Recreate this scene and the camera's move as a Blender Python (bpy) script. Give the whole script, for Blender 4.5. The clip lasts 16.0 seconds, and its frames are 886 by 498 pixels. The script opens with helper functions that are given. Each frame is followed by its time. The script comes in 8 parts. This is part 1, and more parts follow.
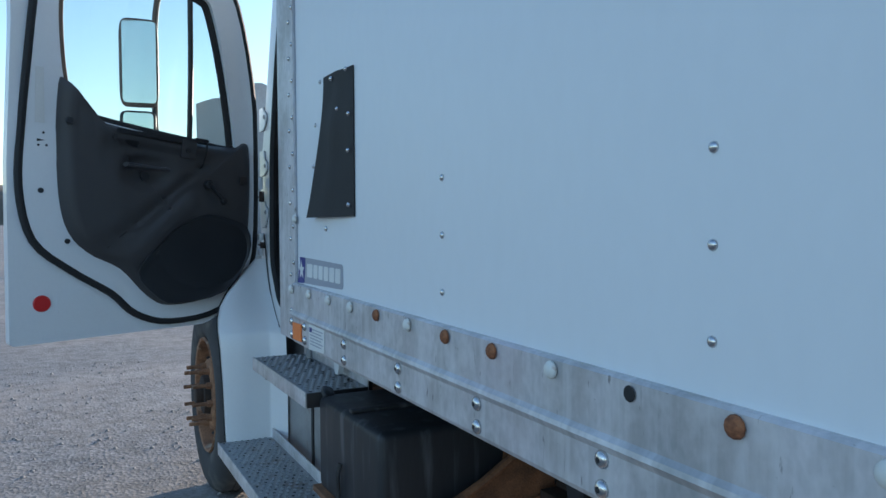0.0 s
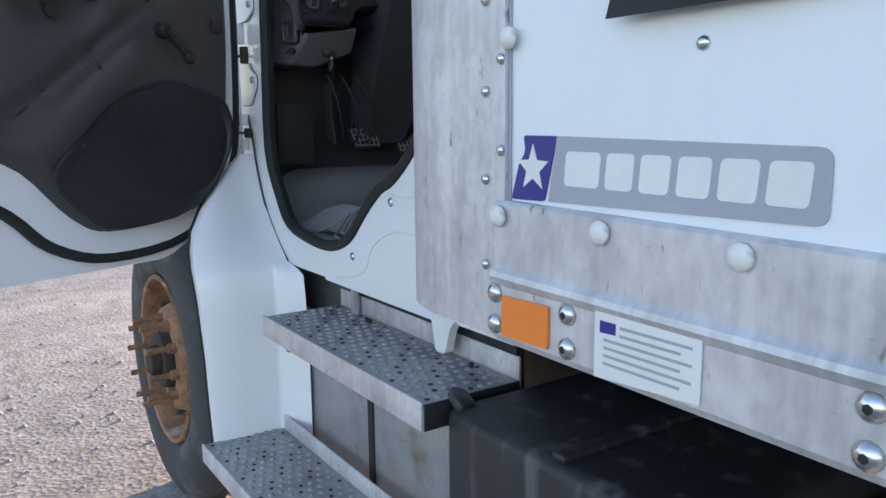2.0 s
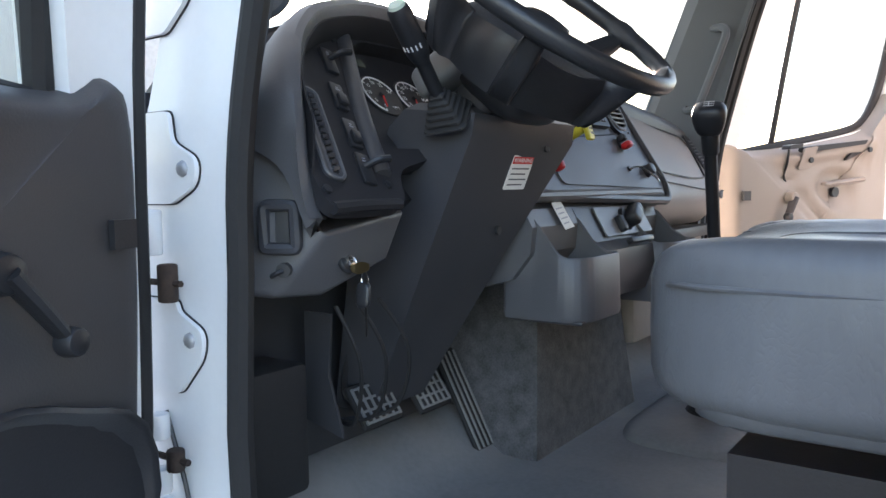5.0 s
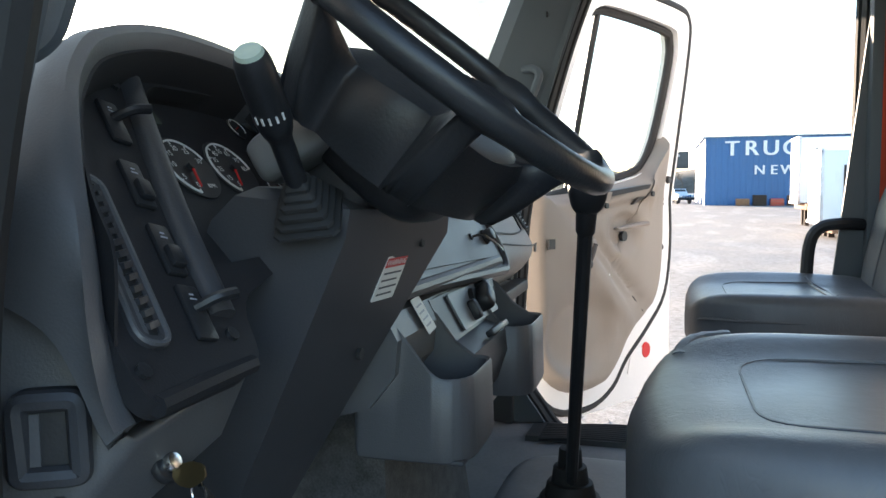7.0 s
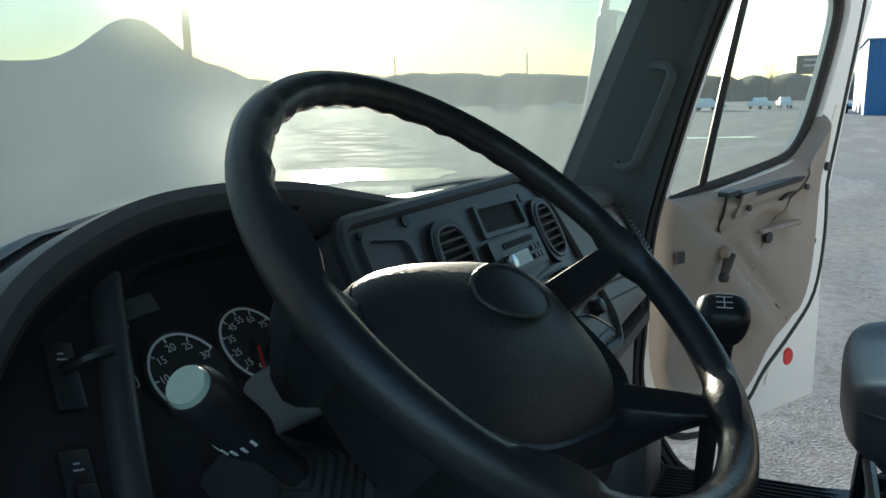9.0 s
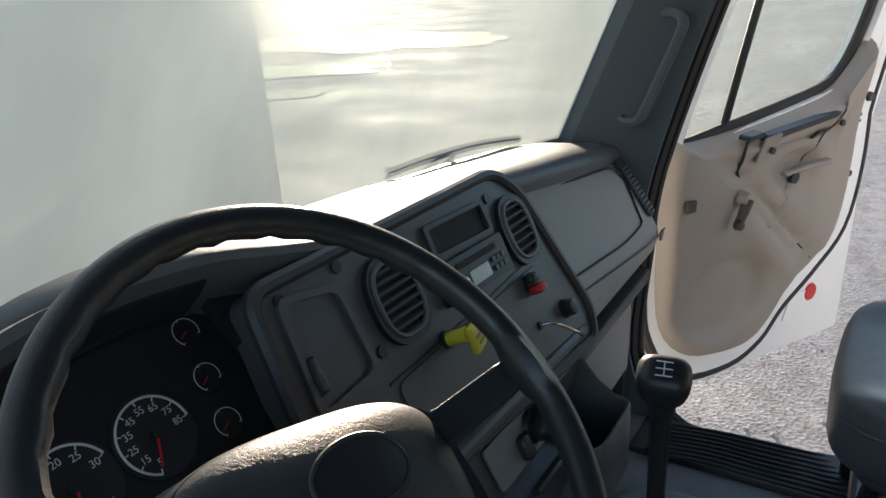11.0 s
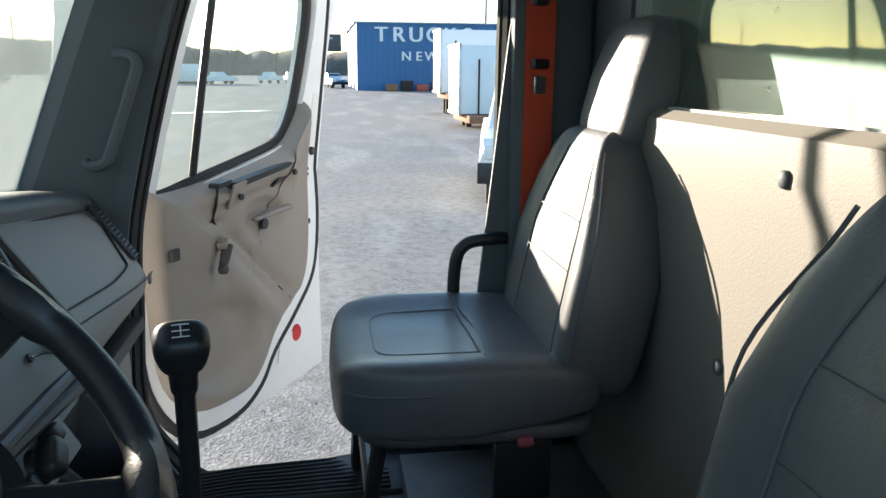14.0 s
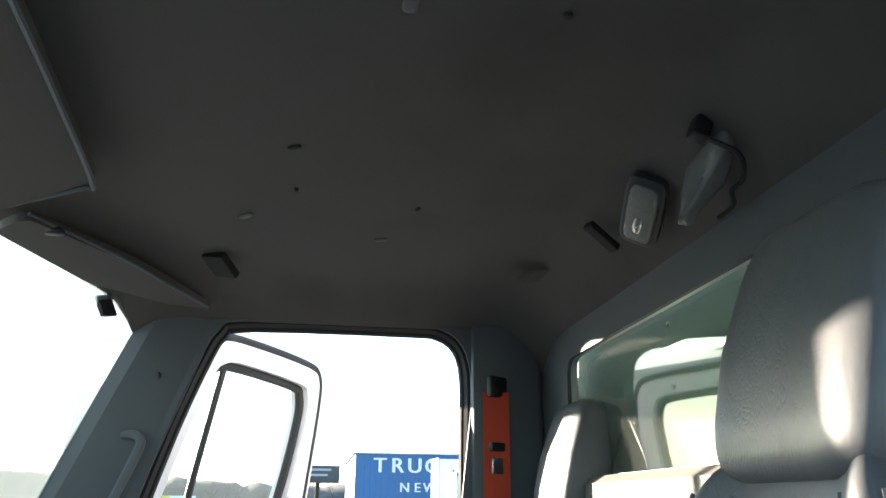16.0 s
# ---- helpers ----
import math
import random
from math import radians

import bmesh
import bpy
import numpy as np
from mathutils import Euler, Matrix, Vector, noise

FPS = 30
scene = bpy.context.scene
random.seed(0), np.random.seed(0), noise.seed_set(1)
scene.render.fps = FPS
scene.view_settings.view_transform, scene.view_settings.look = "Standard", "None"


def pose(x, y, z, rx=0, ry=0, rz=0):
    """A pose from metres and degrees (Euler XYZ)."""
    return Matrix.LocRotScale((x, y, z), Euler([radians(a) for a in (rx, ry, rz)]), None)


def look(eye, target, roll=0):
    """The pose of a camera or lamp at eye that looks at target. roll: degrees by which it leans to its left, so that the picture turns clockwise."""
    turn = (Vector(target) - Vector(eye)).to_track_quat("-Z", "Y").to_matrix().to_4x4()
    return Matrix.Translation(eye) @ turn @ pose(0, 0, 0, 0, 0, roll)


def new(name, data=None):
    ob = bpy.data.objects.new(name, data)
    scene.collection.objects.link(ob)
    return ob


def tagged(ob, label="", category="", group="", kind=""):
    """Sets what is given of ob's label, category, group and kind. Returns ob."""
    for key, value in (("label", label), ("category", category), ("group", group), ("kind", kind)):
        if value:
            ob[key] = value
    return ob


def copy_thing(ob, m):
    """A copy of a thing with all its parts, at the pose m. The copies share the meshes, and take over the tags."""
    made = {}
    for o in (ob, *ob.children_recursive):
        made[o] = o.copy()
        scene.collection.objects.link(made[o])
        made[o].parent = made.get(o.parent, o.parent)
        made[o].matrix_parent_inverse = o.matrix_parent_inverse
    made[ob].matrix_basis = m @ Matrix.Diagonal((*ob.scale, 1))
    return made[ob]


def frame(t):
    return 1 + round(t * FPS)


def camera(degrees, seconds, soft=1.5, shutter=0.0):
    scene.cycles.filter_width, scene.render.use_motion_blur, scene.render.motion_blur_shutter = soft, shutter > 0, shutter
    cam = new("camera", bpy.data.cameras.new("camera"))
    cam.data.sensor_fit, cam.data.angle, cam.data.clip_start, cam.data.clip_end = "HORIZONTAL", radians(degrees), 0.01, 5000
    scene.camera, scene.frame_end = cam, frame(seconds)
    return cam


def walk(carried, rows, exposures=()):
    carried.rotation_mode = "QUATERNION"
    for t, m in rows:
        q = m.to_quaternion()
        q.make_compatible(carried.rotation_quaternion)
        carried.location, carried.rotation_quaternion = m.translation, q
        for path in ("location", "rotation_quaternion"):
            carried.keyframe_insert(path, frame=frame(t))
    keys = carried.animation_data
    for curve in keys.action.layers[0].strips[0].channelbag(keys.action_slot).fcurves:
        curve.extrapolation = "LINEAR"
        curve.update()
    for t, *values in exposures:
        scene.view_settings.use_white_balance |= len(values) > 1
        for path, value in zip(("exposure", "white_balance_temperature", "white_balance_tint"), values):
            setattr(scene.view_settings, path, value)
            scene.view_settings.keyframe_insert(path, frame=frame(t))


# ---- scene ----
cam = camera(60.1, 16.0)
PATH = [
    (0, (-1.875, -2.048, 1.367), (-0.968, -0.267, 1.289), -0.3),
    (0.5, (-1.862, -1.65, 1.19), (-0.819, 0.052, 1.072), -0.6),
    (1, (-1.817, -1.328, 1.12), (-0.722, 0.321, 0.835), -0.6),
    (1.5, (-1.785, -0.989, 1.238), (-0.684, 0.637, 0.861), -0.4),
    (2, (-1.822, -0.67, 1.287), (-0.716, 0.962, 0.948), -0.6),
    (2.5, (-1.815, -0.373, 1.38), (-0.703, 1.263, 1.088), -0.3),
    (3, (-1.734, -0.038, 1.46), (-0.38, 1.41, 1.194), -0.2),
    (3.5, (-1.738, 0.215, 1.483), (-0.309, 1.6, 1.281), -0.8),
    (6, (-1.399, 1.042, 1.671), (0.392, 1.918, 1.514), -0.5),
    (6.5, (-1.35, 1.111, 1.69), (0.515, 1.819, 1.542), -0.4),
    (7, (-1.314, 1.127, 1.731), (0.602, 1.681, 1.58), -0.5),
    (7.5, (-1.233, 1.147, 1.778), (0.703, 1.622, 1.622), -0.4),
    (8, (-1.153, 1.18, 1.805), (0.798, 1.589, 1.648), -0.3),
    (8.5, (-1.095, 1.196, 1.874), (0.818, 1.759, 1.72), -0.4),
    (9, (-1.026, 1.159, 2.008), (0.742, 2.014, 1.629), -1.0),
    (11.5, (-0.817, 1.068, 2.224), (0.794, 1.972, 1.457), -1.3),
    (12, (-0.791, 1.075, 2.212), (0.945, 1.728, 1.463), -0.9),
    (12.5, (-0.788, 1.106, 2.176), (1.032, 1.381, 1.394), -0.5),
    (13, (-0.832, 1.105, 2.142), (0.991, 1.173, 1.323), -0.2),
    (13.5, (-0.873, 1.091, 2.05), (0.965, 0.913, 1.282), 0.1),
    (14, (-0.92, 1.078, 2.051), (1.004, 0.772, 1.599), 0.4),
    (14.5, (-0.988, 1.037, 2.005), (0.983, 0.701, 1.941), 0.4),
    (15, (-1.106, 0.973, 1.969), (0.838, 0.633, 2.293), 0.5),
    (15.5, (-1.16, 0.982, 1.994), (0.756, 0.639, 2.454), 0.5),
    (16, (-1.183, 1.031, 1.919), (0.691, 0.739, 2.552), 0.4),
]
walk(cam, [(t, look(eye, target, roll)) for t, eye, target, roll in PATH], exposures=[
    (0.0, 1.15, 5300, 12), (0.5, 1.6, 5900, 20), (1.0, 2.05, 6300, 25), (1.5, 2.25, 6300, 25), (2.0, 2.1, 6250, 24), (2.5, 2.3, 6200, 23), (3.0, 2.25, 6000, 18), (3.5, 2.75, 6300, 23), (6.0, 3.1, 6300, 24), (7.0, 2.5, 6000, 14), (8.0, 1.8, 5800, 8),
    (8.5, 1.7, 5700, 6), (9.0, 1.2, 5300, 0), (11.5, 1.8, 5900, 16), (12.5, 1.95, 6000, 20), (13.5, 2.35, 5600, 10), (14.0, 1.8, 5450, 6), (14.5, 0.95, 5450, 6), (15.0, 0.88, 5300, 4),
    (15.5, 1.25, 5300, 4), (16.0, 2.5, 5500, 8)])

# ---- light ----
SUN_AZ, SUN_EL = radians(56.4), radians(8.8)
SUN_DIR = Vector((math.sin(SUN_AZ) * math.cos(SUN_EL), math.cos(SUN_AZ) * math.cos(SUN_EL), math.sin(SUN_EL)))
world = bpy.data.worlds.new("sky")
scene.world = world
world.use_nodes = True
wn = world.node_tree.nodes
sky = wn.new("ShaderNodeTexSky")
sky.sky_type, sky.sun_disc = "NISHITA", False
sky.sun_elevation, sky.sun_rotation = SUN_EL, SUN_AZ
sky.dust_density = 0.3
world.node_tree.links.new(sky.outputs[0], wn["Background"].inputs[0])
wn["Background"].inputs[1].default_value = 0.135
sun_data = bpy.data.lights.new("sun", "SUN")
sun_data.energy, sun_data.angle, sun_data.color = 4.8, radians(0.6), (1.0, 0.77, 0.53)
sun = new("sun", sun_data)
sun.matrix_world = look((0, 0, 0), -SUN_DIR)


# ---- materials ----
def mat(name, color, rough=0.6, metal=0.0, vary=0.12, scale=6.0, fine=90.0, bump=0.05, tint=None, dirt=None, dirt_at=(0.55, 0.75), dirt_scale=4.0, stretch=(1, 1, 1), spec=0.5, coat=0.0, wrinkle=0.0, grain=85.0):
    """Base colour with a broad and a fine variation, an optional second colour in patches, and fine relief."""
    m = bpy.data.materials.new(name)
    m.use_nodes = True
    nt = m.node_tree
    n, l = nt.nodes, nt.links
    b = n["Principled BSDF"]
    b.inputs["Roughness"].default_value, b.inputs["Metallic"].default_value = rough, metal
    b.inputs["Specular IOR Level"].default_value = spec
    b.inputs["Coat Weight"].default_value = coat
    co = n.new("ShaderNodeTexCoord")
    mp = n.new("ShaderNodeMapping")
    mp.inputs["Scale"].default_value = stretch
    l.new(co.outputs["Object"], mp.inputs[0])

    def tex(sc, detail=4.0):
        t = n.new("ShaderNodeTexNoise")
        t.inputs["Scale"].default_value, t.inputs["Detail"].default_value = sc, detail
        l.new(mp.outputs[0], t.inputs["Vector"])
        return t.outputs["Fac"]

    big, small = tex(scale), tex(fine, 2.0)
    dark = [c * (1 - vary) for c in color]
    light = [min(1, c * (1 + vary)) for c in (tint or color)]
    mix = n.new("ShaderNodeMix")
    mix.data_type = "RGBA"
    mix.inputs[6].default_value, mix.inputs[7].default_value = (*dark, 1), (*light, 1)
    add = n.new("ShaderNodeMath")
    add.operation = "MULTIPLY_ADD"
    l.new(small, add.inputs[0])
    add.inputs[1].default_value = 0.5
    l.new(big, add.inputs[2])
    ramp = n.new("ShaderNodeMapRange")
    ramp.inputs[1].default_value, ramp.inputs[2].default_value = 0.45, 1.05
    l.new(add.outputs[0], ramp.inputs[0])
    l.new(ramp.outputs[0], mix.inputs[0])
    out = mix.outputs[2]
    if dirt:
        d = tex(dirt_scale, 8.0)
        r2 = n.new("ShaderNodeMapRange")
        r2.inputs[1].default_value, r2.inputs[2].default_value = dirt_at
        l.new(d, r2.inputs[0])
        m2 = n.new("ShaderNodeMix")
        m2.data_type = "RGBA"
        l.new(r2.outputs[0], m2.inputs[0])
        l.new(out, m2.inputs[6])
        m2.inputs[7].default_value = (*dirt, 1)
        out = m2.outputs[2]
    l.new(out, b.inputs["Base Color"])
    rr = n.new("ShaderNodeMapRange")
    rr.inputs[3].default_value, rr.inputs[4].default_value = max(0.02, rough - 0.1), min(1, rough + 0.12)
    l.new(big, rr.inputs[0])
    l.new(rr.outputs[0], b.inputs["Roughness"])
    if bump:
        bp = n.new("ShaderNodeBump")
        bp.inputs["Strength"].default_value, bp.inputs["Distance"].default_value = bump, 0.004
        l.new(small, bp.inputs["Height"])
        l.new(bp.outputs[0], b.inputs["Normal"])
        if wrinkle:
            warp = n.new("ShaderNodeTexNoise")
            warp.inputs["Scale"].default_value, warp.inputs["Detail"].default_value = 14.0, 3.0
            l.new(mp.outputs[0], warp.inputs["Vector"])
            mv = n.new("ShaderNodeMix")
            mv.data_type = "VECTOR"
            mv.inputs[0].default_value = 0.12
            l.new(mp.outputs[0], mv.inputs[4])
            l.new(warp.outputs["Color"], mv.inputs[5])
            vo = n.new("ShaderNodeTexVoronoi")
            vo.feature = "DISTANCE_TO_EDGE"
            vo.inputs["Scale"].default_value = grain
            l.new(mv.outputs[1], vo.inputs["Vector"])
            lim = n.new("ShaderNodeMapRange")
            lim.inputs[1].default_value, lim.inputs[2].default_value = 0.0, 0.16
            l.new(vo.outputs["Distance"], lim.inputs[0])
            area = n.new("ShaderNodeMapRange")
            area.inputs[1].default_value, area.inputs[2].default_value, area.inputs[3].default_value, area.inputs[4].default_value = 0.40, 0.62, 0.15, 1.0
            l.new(big, area.inputs[0])
            st = n.new("ShaderNodeMath")
            st.operation = "MULTIPLY"
            l.new(area.outputs[0], st.inputs[0])
            st.inputs[1].default_value = wrinkle
            b2 = n.new("ShaderNodeBump")
            b2.inputs["Distance"].default_value = 0.003
            l.new(st.outputs[0], b2.inputs["Strength"])
            l.new(lim.outputs[0], b2.inputs["Height"])
            l.new(bp.outputs[0], b2.inputs["Normal"])
            l.new(b2.outputs[0], b.inputs["Normal"])
    return m


def glass_mat(name, tint, dust=0.0, dust_color=(0.7, 0.72, 0.66), dust_scale=2.0, streak=(1, 1, 1), gloss=1.45, haze=0.0):
    """Thin pane: clear, with a mirror gloss and, where wanted, a film of dust that catches the light."""
    m = bpy.data.materials.new(name)
    m.use_nodes = True
    n, l = m.node_tree.nodes, m.node_tree.links
    n.remove(n["Principled BSDF"])
    tr, gl = n.new("ShaderNodeBsdfTransparent"), n.new("ShaderNodeBsdfGlossy")
    tr.inputs[0].default_value = (*tint, 1)
    gl.inputs["Roughness"].default_value = 0.02
    lw, pw, fr = n.new("ShaderNodeLayerWeight"), n.new("ShaderNodeMath"), n.new("ShaderNodeMath")
    pw.operation, fr.operation = "POWER", "MULTIPLY_ADD"
    f0 = ((gloss - 1) / (gloss + 1)) ** 2
    l.new(lw.outputs["Facing"], pw.inputs[0])
    pw.inputs[1].default_value = 5.0
    l.new(pw.outputs[0], fr.inputs[0])
    fr.inputs[1].default_value, fr.inputs[2].default_value = 1 - f0, f0
    lw.inputs["Blend"].default_value = 0.5
    mx = n.new("ShaderNodeMixShader")
    l.new(fr.outputs[0], mx.inputs[0])
    l.new(tr.outputs[0], mx.inputs[1])
    l.new(gl.outputs[0], mx.inputs[2])
    out = mx.outputs[0]
    if dust:
        df, tl, both, md = n.new("ShaderNodeBsdfDiffuse"), n.new("ShaderNodeBsdfTranslucent"), n.new("ShaderNodeMixShader"), n.new("ShaderNodeMixShader")
        df.inputs[0].default_value = tl.inputs[0].default_value = (*dust_color, 1)
        both.inputs[0].default_value = 0.6
        l.new(df.outputs[0], both.inputs[1])
        l.new(tl.outputs[0], both.inputs[2])
        co, mp, ns, rg = n.new("ShaderNodeTexCoord"), n.new("ShaderNodeMapping"), n.new("ShaderNodeTexNoise"), n.new("ShaderNodeMapRange")
        mp.inputs["Scale"].default_value = streak
        ns.inputs["Scale"].default_value, ns.inputs["Detail"].default_value = dust_scale, 7
        l.new(co.outputs["Object"], mp.inputs[0])
        l.new(mp.outputs[0], ns.inputs["Vector"])
        l.new(ns.outputs["Fac"], rg.inputs[0])
        rg.inputs[1].default_value, rg.inputs[2].default_value = 0.3, 0.75
        rg.inputs[3].default_value, rg.inputs[4].default_value = dust * 0.75, dust * 1.25
        l.new(rg.outputs[0], md.inputs[0])
        l.new(out, md.inputs[1])
        film = both.outputs[0]
        if haze:
            fr, mh = n.new("ShaderNodeBsdfRefraction"), n.new("ShaderNodeMixShader")
            fr.inputs["Color"].default_value = (*dust_color, 1)
            fr.inputs["Roughness"].default_value, fr.inputs["IOR"].default_value = 0.55, 1.08
            mh.inputs[0].default_value = haze
            l.new(film, mh.inputs[1])
            l.new(fr.outputs[0], mh.inputs[2])
            film = mh.outputs[0]
        l.new(film, md.inputs[2])
        out = md.outputs[0]
    l.new(out, n["Material Output"].inputs[0])
    return m


WHITE = mat("white_paint", (0.78, 0.79, 0.80), 0.32, vary=0.03, scale=2.0, bump=0.02, dirt=(0.62, 0.60, 0.56), dirt_at=(0.62, 0.9), dirt_scale=3.0, coat=0.3)
PANEL = mat("white_box_panel", (0.76, 0.78, 0.80), 0.38, vary=0.025, scale=1.2, fine=40, bump=0.015, dirt=(0.66, 0.66, 0.64), dirt_at=(0.62, 0.85), dirt_scale=1.5, stretch=(1, 1, 0.5))


def worn_alu():
    """Weathered bare aluminium: pale drawn streaks, dull blotches, a pinkish cast in places, dark pits and scratches."""
    m = mat("aluminium", (0.45, 0.455, 0.46), 0.5, 0.4, vary=0.13, scale=5, fine=90, bump=0.05, tint=(0.66, 0.64, 0.66), dirt=(0.40, 0.385, 0.375), dirt_at=(0.48, 0.78), dirt_scale=11, stretch=(1, 1, 0.6))
    n, l = m.node_tree.nodes, m.node_tree.links
    b = n["Principled BSDF"]
    base = b.inputs["Base Color"].links[0].from_socket
    co = n.new("ShaderNodeTexCoord")

    def layer(scale_xyz, size, detail, lo, hi, color, under, fac=1.0, rot=0.0):
        mp, tx, rg, mx = n.new("ShaderNodeMapping"), n.new("ShaderNodeTexNoise"), n.new("ShaderNodeMapRange"), n.new("ShaderNodeMix")
        mp.inputs["Scale"].default_value, mp.inputs["Rotation"].default_value = scale_xyz, (rot, 0, 0)
        tx.inputs["Scale"].default_value, tx.inputs["Detail"].default_value = size, detail
        rg.inputs[1].default_value, rg.inputs[2].default_value, rg.inputs[4].default_value = lo, hi, fac
        mx.data_type = "RGBA"
        l.new(co.outputs["Object"], mp.inputs[0])
        l.new(mp.outputs[0], tx.inputs["Vector"])
        l.new(tx.outputs["Fac"], rg.inputs[0])
        l.new(rg.outputs[0], mx.inputs[0])
        l.new(under, mx.inputs[6])
        mx.inputs[7].default_value = (*color, 1)
        return mx.outputs[2]

    out = layer((1, 9, 0.5), 6, 4, 0.5, 0.72, (0.72, 0.72, 0.73), base, 0.5)
    out = layer((1, 3, 0.25), 9, 5, 0.56, 0.75, (0.36, 0.35, 0.34), out, 0.55)
    out = layer((1, 1, 1), 3, 3, 0.52, 0.7, (0.62, 0.54, 0.58), out, 0.4)
    out = layer((1, 2, 0.6), 48, 3, 0.68, 0.74, (0.12, 0.115, 0.11), out, 0.7)
    out = layer((1, 1, 1), 26, 5, 0.5, 0.7, (0.74, 0.73, 0.74), out, 0.45)
    out = layer((1, 2.5, 14), 20, 2, 0.745, 0.77, (0.24, 0.23, 0.22), out, 0.55, 0.5)
    out = layer((1, 14, 0.8), 18, 2, 0.735, 0.77, (0.20, 0.195, 0.19), out, 0.45, -0.12)
    l.new(out, b.inputs["Base Color"])
    return m


ALU = worn_alu()
STEEL = mat("bright_steel", (0.6, 0.6, 0.6), 0.25, 1.0, vary=0.1, dirt=(0.2, 0.17, 0.15), dirt_at=(0.6, 0.8), dirt_scale=60)
GALV = mat("galvanised_step", (0.36, 0.37, 0.38), 0.5, 0.6, vary=0.2, scale=14, dirt=(0.22, 0.16, 0.11), dirt_at=(0.58, 0.8), dirt_scale=10, bump=0.1)
RUST = mat("rust", (0.17, 0.085, 0.05), 0.85, vary=0.4, scale=20, fine=160, bump=0.5, tint=(0.30, 0.16, 0.085), dirt=(0.42, 0.33, 0.24), dirt_at=(0.58, 0.72), dirt_scale=12)
RUSTBOLT = mat("rusty_bolt", (0.13, 0.045, 0.025), 0.8, vary=0.4, scale=60, fine=200, bump=0.4, tint=(0.27, 0.11, 0.045), dirt=(0.36, 0.24, 0.14), dirt_at=(0.62, 0.75), dirt_scale=70)
RUSTDARK = mat("dark_rusty_frame", (0.022, 0.017, 0.015), 0.85, vary=0.4, scale=12, bump=0.4, tint=(0.05, 0.031, 0.022))
BOLTW = mat("painted_bolt", (0.7, 0.7, 0.66), 0.5, vary=0.08, dirt=(0.36, 0.2, 0.09), dirt_at=(0.6, 0.75), dirt_scale=45)
BLACK = mat("black_plastic", (0.018, 0.019, 0.022), 0.42, vary=0.15, bump=0.08, fine=300)
RUBBER = mat("black_rubber", (0.016, 0.016, 0.017), 0.7, vary=0.2, bump=0.1)
TYRE = mat("tyre_rubber", (0.045, 0.045, 0.047), 0.85, vary=0.25, bump=0.2, dirt=(0.16, 0.15, 0.13), dirt_at=(0.5, 0.85), dirt_scale=8)
DASH = mat("dark_grey_dash_plastic", (0.090, 0.091, 0.098), 0.42, vary=0.08, fine=420, bump=0.12, dirt=(0.13, 0.128, 0.124), dirt_at=(0.6, 0.9), dirt_scale=5)
DASHK = mat("black_dash_plastic", (0.046, 0.047, 0.053), 0.40, vary=0.12, fine=420, bump=0.1, spec=0.4)
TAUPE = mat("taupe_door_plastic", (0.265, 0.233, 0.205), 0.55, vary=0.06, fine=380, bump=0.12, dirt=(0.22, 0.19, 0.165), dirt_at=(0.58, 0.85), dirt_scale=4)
RUSTB = mat("brown_rusty_bracket", (0.10, 0.05, 0.03), 0.85, vary=0.45, scale=14, fine=160, bump=0.5, tint=(0.20, 0.095, 0.045), dirt=(0.045, 0.035, 0.03), dirt_at=(0.55, 0.72), dirt_scale=9)
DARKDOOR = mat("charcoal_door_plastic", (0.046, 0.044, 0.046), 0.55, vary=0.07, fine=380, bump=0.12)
LINER = mat("grey_headliner", (0.085, 0.082, 0.079), 0.9, vary=0.1, scale=3, fine=500, bump=0.15, dirt=(0.055, 0.052, 0.05), dirt_at=(0.55, 0.8), dirt_scale=2)
PILLAR = mat("blue_grey_trim", (0.10, 0.115, 0.13), 0.6, vary=0.06, fine=400, bump=0.1)
FACEK = mat("instrument_black", (0.022, 0.022, 0.025), 0.6, vary=0.12, fine=420, bump=0.08, spec=0.2)
BACKTRIM = mat("grey_vinyl_wall", (0.25, 0.232, 0.205), 0.6, vary=0.06, scale=2, fine=260, bump=0.15)
LEATHER = mat("grey_vinyl_seat", (0.130, 0.135, 0.144), 0.40, vary=0.12, scale=5, fine=60, bump=0.10, wrinkle=0.16, grain=150.0, stretch=(1, 1, 0.32))
LEATHERD = mat("dark_vinyl_seat", (0.12, 0.123, 0.13), 0.42, vary=0.1, scale=5, fine=60, bump=0.12)
CARPET = mat("dark_tunnel_carpet", (0.06, 0.06, 0.064), 0.95, vary=0.3, scale=30, fine=240, bump=0.6, tint=(0.09, 0.09, 0.093))
FLOORM = mat("rubber_floor_mat", (0.185, 0.187, 0.19), 0.52, vary=0.2, scale=4, bump=0.1, dirt=(0.26, 0.25, 0.24), dirt_at=(0.5, 0.8), dirt_scale=5)
BELT = mat("orange_webbing", (0.50, 0.055, 0.016), 0.7, vary=0.08, fine=300, bump=0.2)
RED = mat("red_plastic", (0.55, 0.02, 0.02), 0.35, vary=0.1)
YELLOW = mat("yellow_plastic", (0.72, 0.62, 0.05), 0.4, vary=0.08)
ORANGE = mat("orange_reflector", (0.85, 0.22, 0.03), 0.4, vary=0.05)
BLUE = mat("blue_badge", (0.03, 0.03, 0.22), 0.4, vary=0.08)
GREY = mat("grey_badge", (0.36, 0.37, 0.42), 0.45, vary=0.05)
PAPER = mat("label_paper", (0.72, 0.72, 0.70), 0.6, vary=0.05)
INK = mat("label_ink", (0.10, 0.10, 0.11), 0.7, vary=0.1)
DIALW = mat("dial_print", (0.7, 0.7, 0.7), 0.6, vary=0.02)
